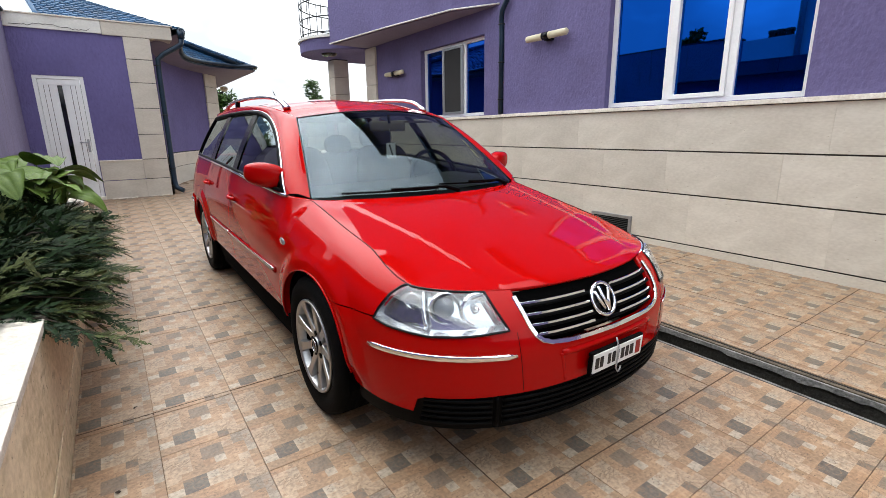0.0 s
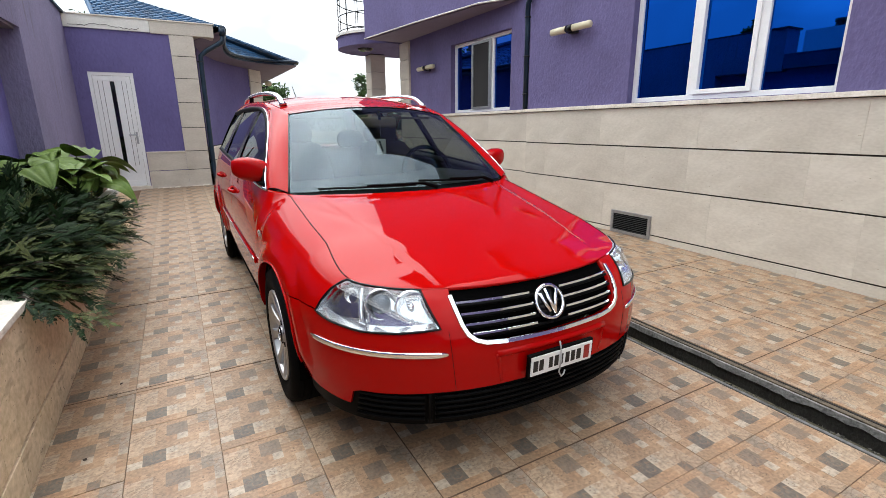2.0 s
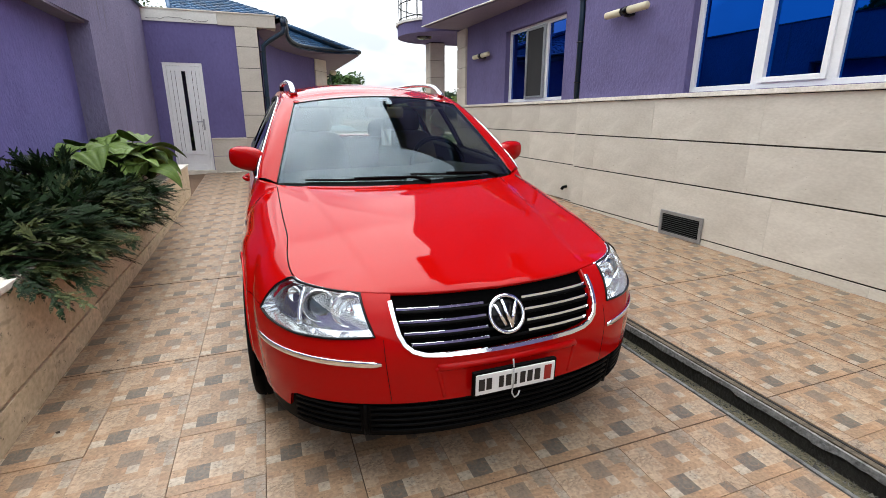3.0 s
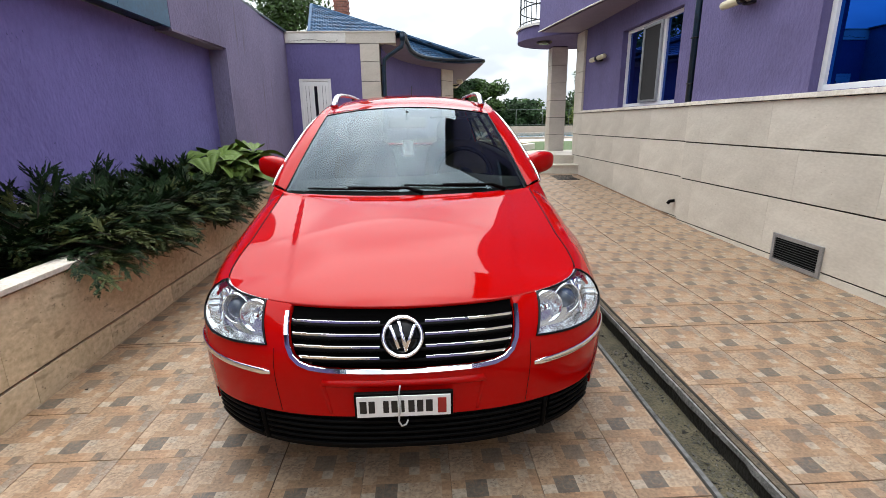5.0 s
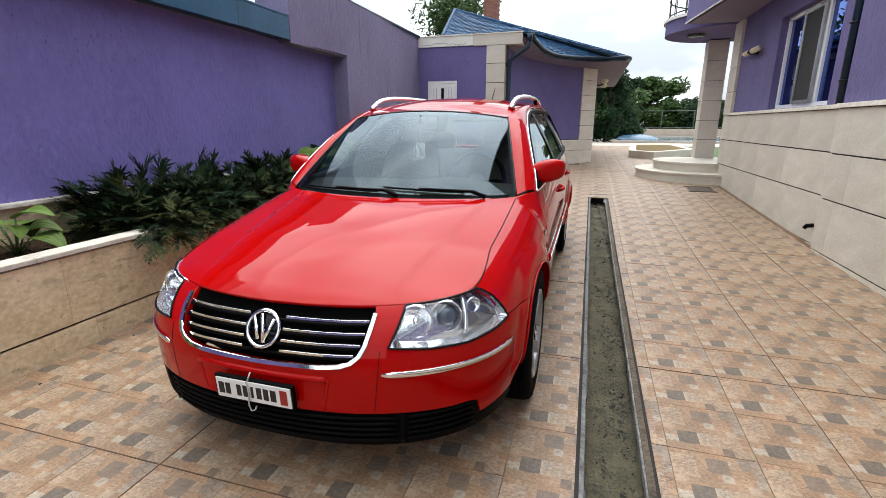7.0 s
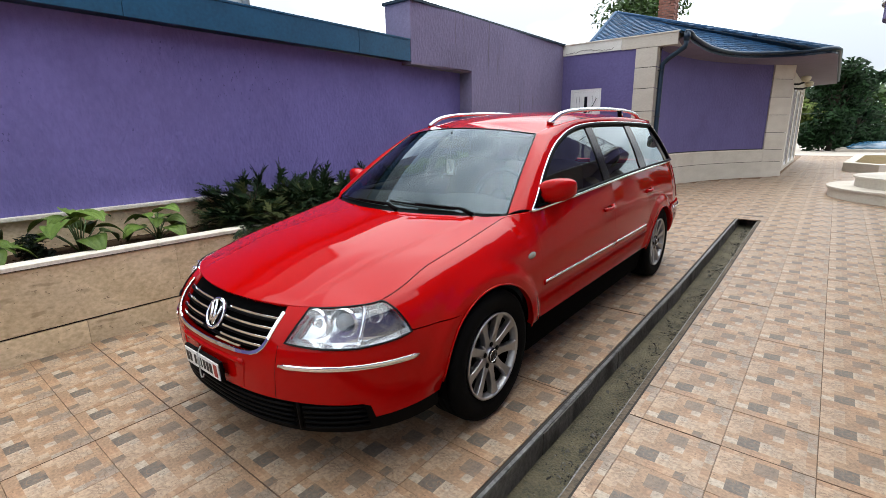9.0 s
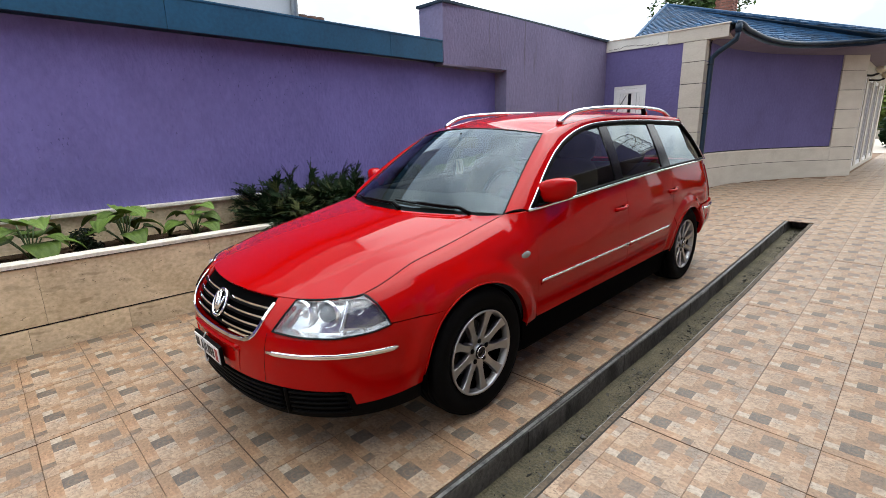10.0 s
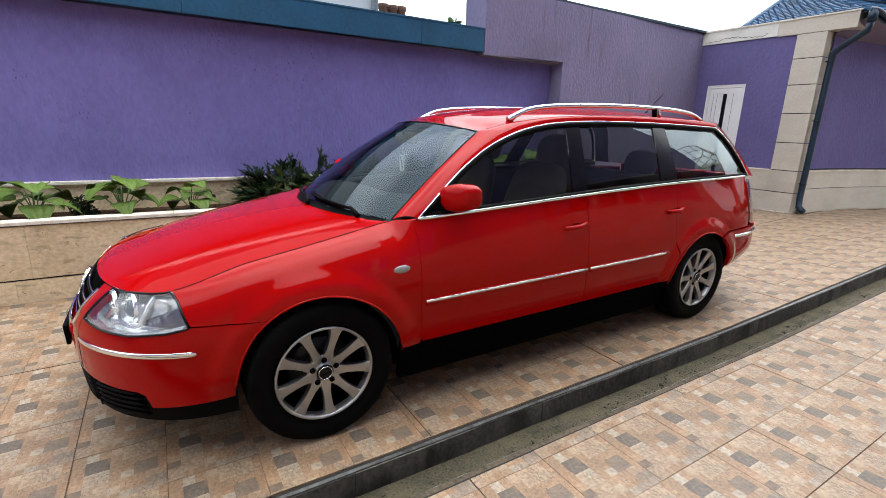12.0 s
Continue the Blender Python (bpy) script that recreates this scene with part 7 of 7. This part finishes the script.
# wheels
def wheel(m):
    w = empty("wheel")
    w["label"] = "nine-spoke silver alloy wheel with a black tyre"
    w.parent = car
    R, hw = 0.320, 0.102
    prof = [(0.207, -hw * .80), (0.235, -hw * .98), (0.27, -hw * 1.03), (0.298, -hw * .98), (0.312, -hw * .86)]
    for g in (-.055, -.019, .019, .055):
        prof += [(R, g - .012), (R, g - .004), (R - .008, g - .003), (R - .008, g + .003), (R, g + .004)]
    prof += [(0.312, hw * .86), (0.298, hw * .98), (0.27, hw * 1.03), (0.235, hw * .98), (0.207, hw * .80)]
    v, f = lathe_data(prof, 64)
    shell("tyre", v, f, RUBBER, w, "black road tyre", True)
    rim_o = empty("rim")
    rim_o.parent = w
    v, f = lathe_data([(0.209, hw * .84), (0.213, hw * .95), (0.210, hw * 1.0), (0.203, hw * .99), (0.199, hw * .90), (0.194, hw * .6)], 64)
    shell("rim_barrel", v, f, ALLOY, rim_o, "", True)
    for i in range(9):
        a = 2 * math.pi * i / 9 - .12
        v = []
        for r, hwid, x0, dep in ((0.040, .022, .074, .03), (0.068, .0235, .0775, .03), (0.080, .0205, .0792, .03), (0.095, .0180, .0812, .03), (0.12, .0172, .0844, .03), (0.15, .0185, .0882, .03), (0.175, .0215, .0912, .03), (0.192, .0265, .0936, .026), (0.203, .036, .0952, .024)):
            for t, x in ((-1, x0 - dep), (-.97, x0 - .004), (-.88, x0), (.88, x0), (.97, x0 - .004), (1, x0 - dep)):
                v.append((x, r * math.cos(a) - t * hwid * math.sin(a), r * math.sin(a) + t * hwid * math.cos(a)))
        f = [(i2 * 6 + k, i2 * 6 + k + 1, (i2 + 1) * 6 + k + 1, (i2 + 1) * 6 + k) for i2 in range(8) for k in range(5)]
        shell("spoke", v, f, ALLOY, rim_o, "", False)
    v, f = lathe_data([(0.0, .088), (0.034, .087), (0.036, .083), (0.037, .074), (0.058, .075), (0.072, .076), (0.078, .066), (0.080, .03)], 40)
    shell("hub", v, f, ALLOY, rim_o, "", True)
    v, f = lathe_data([(0.0, .0925), (0.033, .092), (0.037, .086)], 24)
    shell("hub_cap", v, f, GLOSSBLACK, rim_o, "dark round hub cap", True)
    tube("hub_ring", [(.0925, .029 * math.cos(t), .029 * math.sin(t)) for t in [k * math.pi / 12 for k in range(24)]], .0022, CHROME, rim_o, "", 6, closed=True)
    for i in range(5):
        a = 2 * math.pi * i / 5 + .3
        tube("wheel_bolt", [(.060, .054 * math.cos(a), .054 * math.sin(a)), (.0805, .054 * math.cos(a), .054 * math.sin(a))], .0125, BLACK, rim_o, "dark wheel bolt", 10)
    v, f = lathe_data([(0.07, .012), (0.135, .012), (0.137, .008), (0.137, 0.0)], 40)
    shell("brake_disc", v, f, IRON, w, "", True)
    # added near-black disc: stands for the shade seen between the spokes
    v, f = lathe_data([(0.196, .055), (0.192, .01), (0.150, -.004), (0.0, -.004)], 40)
    shell("shade_disc", v, f, LINERSHADE, w, "", True)
    return w


base = wheel(1)
base.matrix_local = pose(.765, 0, .318)
for x, y, turn in ((.765, 2.703, 0), (-.765, 0, 180), (-.765, 2.703, 180)):
    c = copy_thing(base, pose(x, y, .318, 23 * (1 if y else .4), 0, turn))
    c.parent = car


# ---- planting ----
def spray(rnd, start, heading, length, droop, v, f, width=0.022, side=None):
    """A flat feathery juniper twig: a stem with short tapering scale-leaf fingers on both sides."""
    d = Vector(heading).normalized()
    if side is None:
        side = d.cross(Vector((rnd.gauss(0, .3), rnd.gauss(0, .3), 1)))
    if side.length < 0.1:
        side = Vector((1, 0, 0))
    side.normalize()
    p = Vector(start)
    n = max(5, int(length / 0.0105))
    for i in range(n):
        t = i / n
        d = (d + Vector((0, 0, -droop / n)) + Vector((rnd.gauss(0, .03), rnd.gauss(0, .03), rnd.gauss(0, .03)))).normalized()
        q = p + d * (length / n)
        for s in (-1, 1):
            w = width * (1.1 - .8 * t) * rnd.uniform(.6, 1.3)
            e = p + d * w * 1.0 + side * s * w * .62 + Vector((0, 0, rnd.uniform(-.2, .35) * w))
            m = p.lerp(e, .5)
            k = len(v)
            h = side * s * .0046 + d * -.0040
            v += [p, m + h, e, m - h + Vector((0, 0, .0015))]
            f.append((k, k + 1, k + 2, k + 3))
        p = q
    k = len(v)
    v += [p - side * .003, p + d * .014, p + side * .003]
    f.append((k, k + 1, k + 2))
    return p


def frond(rnd, start, heading, length, droop, v, f):
    """A plume of sprays: a leading spray with side sprays that lean forward, alternating in one plane."""
    d = Vector(heading).normalized()
    side = d.cross(Vector((rnd.gauss(0, .25), rnd.gauss(0, .25), 1)))
    if side.length < 0.1:
        side = Vector((1, 0, 0))
    side.normalize()
    spray(rnd, start, d, length, droop, v, f, .026, side.copy())
    for k in range(4):
        t = .12 + .17 * k + rnd.uniform(-.04, .04)
        s = 1 if k % 2 else -1
        p = Vector(start) + d * length * t + Vector((0, 0, -droop * .5 * length * t * t))
        spray(rnd, p, d + side * s * rnd.uniform(.45, .75) + Vector((0, 0, rnd.uniform(-.1, .15))), length * (.62 - .38 * t) * rnd.uniform(.8, 1.15), droop, v, f, .022, side.copy())


def juniper(y0, y1, seed, label):
    rnd = random.Random(seed)
    cy = (y0 + y1) / 2
    e = tagged(empty("juniper", pose(-0.80, cy, 0.545)), label, "shrub", group="spreading junipers")
    dark, tips, wood = ([], []), ([], []), ([], [])
    half = (y1 - y0) / 2

    def branch(c, hd, out, sag, count, pick):
        mid = c + hd * out * .55 + Vector((0, 0, .03 * out))
        end = c + hd * out + Vector((0, 0, -sag * out))
        end.x = max(end.x, -.28)
        mid.x = max(mid.x, -.27)
        merge(wood, tube_data([c - Vector((0, 0, .06)), mid, end], [.006, .004, .002], 4, caps=False))
        for k in range(count):
            t = .22 + .78 * (k + rnd.random()) / count
            p = c.lerp(mid, t * 2) if t < .5 else mid.lerp(end, t * 2 - 1)
            h2 = (end - c).normalized() + Vector((rnd.gauss(0, .40), rnd.gauss(0, .40), rnd.gauss(.06, .22)))
            frond(rnd, p, h2, rnd.uniform(.11, .20), rnd.uniform(-.1, .6), *(tips if pick(p) else dark))

    for i in range(230):
        b = rnd.uniform(-1, 1)
        c = Vector((rnd.uniform(-.14, .20), b * half * .78, rnd.uniform(.02, .15)))
        a = rnd.uniform(0, 2 * math.pi)
        hd = Vector((math.cos(a) + .30, math.sin(a) * .95 + .20, rnd.uniform(.04, .38)))
        if hd.x < -.2:
            hd.x *= .35
        branch(c, hd.normalized(), rnd.uniform(.26, .50) * (1 - .2 * abs(b)), .12, 9, lambda p: rnd.random() < .22 and p.z < .34)
    for i in range(3):
        b = rnd.uniform(-.8, .8)
        branch(Vector((rnd.uniform(-.16, .0), b * half, .10)), Vector((rnd.uniform(-.2, .2), rnd.uniform(.2, .8), 1)).normalized(), rnd.uniform(.26, .40), .0, 7, lambda p: False)
    for i in range(52):
        b = rnd.uniform(-.98, .98)
        c = Vector((rnd.uniform(.05, .28), b * half, rnd.uniform(.03, .13)))
        branch(c, Vector((1, rnd.uniform(-.6, .7), rnd.uniform(-.22, .20))).normalized(), rnd.uniform(.20, .46), .16, 8, lambda p: rnd.random() < .45)
    shell("wood", *wood, TWIG, e, "thin brown branches")
    shell("foliage", *dark, JUNIPER, e, "dark feathery foliage")
    shell("young_growth", *tips, JUNIPERTIP, e, "olive shoot tips")


juniper(2.02, 3.15, 11, "dark green spreading juniper spilling over the planter edge")
juniper(2.70, 3.95, 12, "dark green spreading juniper with upright feathery shoots")
juniper(3.70, 4.72, 13, "dark green spreading juniper against the violet wall")


def hosta_leaf():
    v, f = [], []
    n, k = 14, 12
    for i in range(n + 1):
        t = i / n
        w = .5 * math.sin(math.pi * t ** .72) ** .72 * (1 - .22 * t)
        for j in range(k + 1):
            u = -1 + 2 * j / k
            z = .22 * math.sin(t * 2.4) - .38 * t * t + .16 * abs(u) * w + .032 * math.cos(u * 12.5) * math.sin(math.pi * t) - .10 * u * u * w
            v.append((u * w * .98, t, z))
    for i in range(n):
        for j in range(k):
            f.append((i * (k + 1) + j, i * (k + 1) + j + 1, (i + 1) * (k + 1) + j + 1, (i + 1) * (k + 1) + j))
    me = bpy.data.meshes.new("leaf")
    me.from_pydata(v, [], f)
    me.polygons.foreach_set("use_smooth", [True] * len(me.polygons))
    me.materials.append(HOSTA)
    return me


LEAF_MESH = hosta_leaf()


def hosta(x, y, seed, size, count, label, spread=1.0):
    rnd = random.Random(seed)
    e = tagged(empty("hosta", pose(x, y, 0.545)), label, "plant", group="broad-leaved hostas")
    count = int(count * 1.1)
    for i in range(count):
        a = 360 * i * .381 + rnd.uniform(-15, 15)
        t = (i + .5) / count
        r = size * (.12 + .42 * (1 - t)) * spread
        z = size * (.44 + .56 * t) * rnd.uniform(.85, 1.1)
        bx, by = math.sin(radians(a)) * -r, math.cos(radians(a)) * r
        o = new("leaf", LEAF_MESH)
        o.parent = e
        s = size * rnd.uniform(.55, 1.0)
        o.matrix_local = pose(bx, by, z, rnd.uniform(-26, 4) + 16 * t - 4, rnd.uniform(-16, 16), a) @ Matrix.Diagonal((s, s, s, 1))
        tube("stalk", [(0, 0, 0), (bx * .5, by * .5, z * .6), (bx, by, z)], .004 + .012 * size * .3, STALK, e, sides=5)


hosta(-.72, .40, 1, .27, 10, "bright green hosta with broad ribbed leaves")
hosta(-.72, .98, 2, .28, 12, "bright green hosta with broad ribbed leaves beside a dark plant")
hosta(-.74, 1.50, 3, .22, 10, "small bright green hosta beside the juniper")
hosta(-.70, -.25, 6, .20, 9, "bright green hosta at the near end of the bed")
for i, (x, y, s) in enumerate(((-.84, 4.85, .40), (-.62, 5.15, .42), (-.88, 5.45, .47), (-.64, 5.60, .46), (-.82, 5.95, .42))):
    hosta(x, y, 20 + i, s, 13, "large leafy hosta clump at the far end of the planter", 1.1)


def dark_plant(x, y):
    rnd = random.Random(9)
    e = tagged(empty("dark_leaf_plant", pose(x, y, .545)), "small dark crinkly-leaved plant in the bed", "plant")
    leaf_cloud("foliage", BLOSSOMLEAF, [((0, 0, .10), (.09, .09, .10), 320), ((.05, .05, .05), (.08, .08, .06), 160)], .020, rnd, e)
    tube("stem", [(0, 0, 0), (.01, 0, .08)], .006, TWIG, e, sides=5)


dark_plant(-.72, .70)

# fallen scraps on the paving
DRY_LEAF = LEAF_MESH.copy()
DRY_LEAF.name = "dry_leaf"
DRY_LEAF.materials.clear()
DRY_LEAF.materials.append(TWIG)
rnd = random.Random(31)
for x, y in ((-.16, 1.12), (-.20, 1.7), (-.12, 2.3), (.35, 9.1)):
    o = new("fallen_leaf", DRY_LEAF)
    o.matrix_world = pose(x, y, gz(y) + .004, 4, 3, rnd.uniform(0, 360)) @ Matrix.Diagonal((.017, .022, .012, 1))
    tagged(o, "small dry brown leaf on the paving", "leaf", group="fallen leaves")
v, f = [], []
for i in range(14):
    x = .0 + rnd.uniform(-.1, .75)
    q = tube_data([(x, 9.30 + rnd.uniform(-.06, .05), gz(9.3) + .012), (x + rnd.uniform(-.12, .12), 9.30 + rnd.uniform(-.08, .05), gz(9.3) + .014)], rnd.uniform(.004, .012), 5)
    merge((v, f), q)
tagged(shell("rubble", v, f, LEDGE), "pale chips and scraps at the foot of the annex", "rubble", kind="stuff")


# ---- stone cladding, piece by piece ----
def panel_mesh(w, h, d, ax):
    bm = bmesh.new()
    dims = (d, w, h) if ax == "x" else (w, d, h)
    bmesh.ops.create_cube(bm, size=1.0, matrix=Matrix.Diagonal((*dims, 1)))
    bmesh.ops.bevel(bm, geom=bm.edges[:], offset=.0015, segments=1, affect="EDGES")
    return bm


def clad(parent, x, y0, y1, zs, mat, seed, gap=.014, holes=(), zmin=None):
    rnd = random.Random(seed)
    for j in range(len(zs) - 1):
        y = y0
        while y < y1 - .02:
            w = rnd.uniform(.75, 1.35)
            b = min(y + w, y1)
            if y1 - b < .25:
                b = y1
            spans = [(y, b)]
            for hy0, hy1, hz0, hz1 in holes:
                if hz0 < zs[j + 1] and hz1 > zs[j]:
                    cut = []
                    for a, c in spans:
                        if c <= hy0 or a >= hy1:
                            cut.append((a, c))
                        else:
                            cut += [(a, hy0)] if hy0 - a > .02 else []
                            cut += [(hy1, c)] if c - hy1 > .02 else []
                    spans = cut
            for a, c in spans:
                o = part("stone_panel", panel_mesh(c - a - .0004, zs[j + 1] - zs[j] - gap, .02, "x"), mat, parent)
                o.location = (x + .01 + rnd.uniform(-.0006, .0006), (a + c) / 2, (zs[j] + zs[j + 1]) / 2)
            y = b


cl = tagged(empty("plinth_cladding"), "beige limestone plinth cladding with dark horizontal joints", "cladding", kind="structure")
clad(cl, HX, -7.9, 5.13, COURSES, STONE, 1)
cf = tagged(empty("plinth_cladding_far"), "beige limestone plinth cladding set back past the downpipe", "cladding", kind="structure")
clad(cf, HR, 5.135, 9.62, COURSES, STONE, 2)
cp = tagged(empty("planter_cladding"), "stained limestone cladding of the raised planter", "cladding", kind="structure")
rnd = random.Random(6)
for j, (h0, h1) in enumerate(((-.08, .163), (.177, .575))):
    y = -7.9
    while y < 7.15:
        b = min(y + rnd.uniform(.55, .8) * (1 if j == 0 else 1.8), 7.2)
        o = part("stone_panel", panel_mesh(b - y - .0016, h1 - h0, .022, "x"), PLANTSTONE, cp)
        o.location = (PX - .001 + rnd.uniform(-.0006, .0006), (y + b) / 2, (h0 + h1) / 2)
        y = b


# ---- paving, tile by tile ----
P, TW = .33, .3277
PRINT = {"P": (.87, .555, .325), "O": (.81, .485, .27), "C": (.94, .665, .435), "L": (.96, .715, .49), "W": (1.0, .82, .61), "D": (.32, .260, .200), "M": (.47, .345, .245), "S": (.44, .33, .24), "G": (.68, .525, .385)}
PLAN = [
    "PPOOPSCC",
    "WDDLLCCP",
    "PDDWLCCO",
    "CPPPPPLP",
    "CCPOWPPW",
    "CCPMMPOG",
    "CLPMMCGG",
    "OPPOOPGG"]


def tile_mesh():
    """One tile: its printed patches as faces, each run of equal letters one patch, 10 mm thick."""
    xs = [0, .052, .092, .132, .172, .212, .253, .294, TW]
    ys = [0, .048, .090, .131, .172, .214, .256, .298, TW]
    v, f, c = [], [], []
    done = set()
    for j in range(8):
        for i in range(8):
            if (i, j) in done:
                continue
            k, i1, j1 = PLAN[j][i], i + 1, j + 1
            while i1 < 8 and PLAN[j][i1] == k and (i1, j) not in done:
                i1 += 1
            while j1 < 8 and all(PLAN[j1][q] == k and (q, j1) not in done for q in range(i, i1)):
                j1 += 1
            done |= {(p, q) for p in range(i, i1) for q in range(j, j1)}
            n = len(v)
            v += [(xs[i], ys[j], 0), (xs[i1], ys[j], 0), (xs[i1], ys[j1], 0), (xs[i], ys[j1], 0)]
            f.append((n, n + 1, n + 2, n + 3))
            jit = 1.0 if k in "DM" else .93 + .12 * ((i * 7 + j * 13) % 5) / 4
            c.append(tuple(q * jit for q in PRINT[k]))
    k = len(v)
    v += [(0, 0, 0), (TW, 0, 0), (TW, TW, 0), (0, TW, 0), (0, 0, -.01), (TW, 0, -.01), (TW, TW, -.01), (0, TW, -.01)]
    for a, b in ((0, 1), (1, 2), (2, 3), (3, 0)):
        f.append((k + b, k + a, k + a + 4, k + b + 4))
        c.append(PRINT["P"])
    return v, f, c


TV, TF, TC = tile_mesh()


def paint(me, cols, faces):
    at = me.color_attributes.new("print", "FLOAT_COLOR", "CORNER")
    at.data.foreach_set("color", [q for fc, cc in zip(faces, cols) for _ in fc for q in (*cc, 1.0)])


TILE_ME = bpy.data.meshes.new("tile")
TILE_ME.from_pydata(TV, [], TF)
paint(TILE_ME, TC, TF)
TILE_ME.materials.append(TILE)


def cut_tile(x0, x1):
    """A tile cut to the strip x0..x1 of its width."""
    v, f, c = [], [], []
    for face, col in zip(TF, TC):
        q = [TV[i] for i in face]
        if all(abs(p[2]) < 1e-6 for p in q):
            q = clip(clip([(p[0], p[1]) for p in q], 0, x0, False), 0, x1, True)
            if len(q) < 3:
                continue
            k = len(v)
            v += [(a, b, 0) for a, b in q]
            f.append(tuple(range(k, k + len(q))))
            c.append(col)
    k = len(v)
    e = TW
    v += [(x0, 0, 0), (x1, 0, 0), (x1, e, 0), (x0, e, 0), (x0, 0, -.01), (x1, 0, -.01), (x1, e, -.01), (x0, e, -.01)]
    for a, b in ((0, 1), (1, 2), (2, 3), (3, 0)):
        f.append((k + b, k + a, k + a + 4, k + b + 4))
        c.append(PRINT["P"])
    return v, f, c


def paving(name, x_min, x_max, x_ref, y_ref, y_min, y_max, near, label, skip=None):
    e = tagged(empty(name), label, "paving", kind="structure")
    rest = ([], [], [])
    i0, i1 = math.floor((x_min - x_ref) / P), math.ceil((x_max - x_ref) / P)
    j0, j1 = math.floor((y_min - y_ref) / P), math.ceil((y_max - y_ref) / P)
    rnd = random.Random(len(name))
    for j in range(j0, j1):
        y = y_ref + j * P
        a0 = gz(y)
        tilt = math.degrees(math.atan((gz(y + P) - a0) / P))
        for i in range(i0, i1):
            x = x_ref + i * P
            if skip and skip(x, y):
                continue
            lo, hi = max(0, x_min - x), min(TW, x_max - x)
            if hi - lo < .012:
                continue
            dz = rnd.uniform(-.0012, .0012)
            whole = lo == 0 and hi == TW
            if near[0] < x < near[1] and near[2] < y < near[3]:
                if whole:
                    o = new("tile", TILE_ME)
                else:
                    v, f, c = cut_tile(lo, hi)
                    me = bpy.data.meshes.new("tile")
                    me.from_pydata(v, [], f)
                    paint(me, c, f)
                    me.materials.append(TILE)
                    o = new("tile", me)
                o.parent = e
                o.matrix_local = pose(x, y, a0 + dz, tilt, 0, 0)
            else:
                v, f, c = (TV, TF, TC) if whole else cut_tile(lo, hi)
                k = len(rest[0])
                s = (gz(y + P) - a0) / P
                rest[0].extend([(x + p[0], y + p[1], a0 + dz + p[2] + s * p[1]) for p in v])
                rest[1].extend([tuple(q + k for q in face) for face in f])
                rest[2].extend(c)
    if rest[0]:
        ob = shell("tiles", rest[0], rest[1], TILE, e, "mosaic-print tiles further off")
        paint(ob.data, rest[2], rest[1])
        tagged(ob, kind="stuff")
    return e


paving("pavement_drive", PX + .012, DX0 - .028, .93 - 6 * P, .517, -7.9, 24.4, (-.5, 2.6, -.3, 9.0), "peach and grey mosaic-print tiles under the car", lambda x, y: y > 9.2 and x < .9 or y > 10 and x < min(2.5, 1.5 + (y - 12.0) * .6))
paving("pavement_walk", DX1 + .055, HX + .002, 2.877, 2.20, -7.9, 24.4, (2.6, 4.8, -.7, 12.6), "peach and grey mosaic-print tiles along the house", lambda x, y: y > 8.9 and (x - 4.6) ** 2 + (y - 10.45) ** 2 < .8)
paving("pavement_end", DX0 - .028, DX1 + .055, 2.877 - P, 2.20, DY1 + .04, 24.4, (9, 9, 9, 9), "tiles at the end of the channel")


def wide_joint(x0, x1, y0, y1):
    """A joint of dark brown mortar, wider than the others, flush with the tiles."""
    tagged(slope_box("grout_joint", x0, x1, y0, y1, -.008, .0022, DARKGROUT), "wide dark brown mortar joint", "joint", group="wide joints of the paving", kind="structure")


for y in (.847, 2.197, 3.487, -.473):
    wide_joint(PX + .014, DX0 - .03, y - .002, y + .002)
wide_joint(.9265, .9305, -7.9, 9.0)
for y in (2.199, .879):
    wide_joint(DX1 + .056, HX, y - .002, y + .002)
for x in (3.5365, 4.1965):
    wide_joint(x - .0015, x + .0015, -7.9, 8.9)
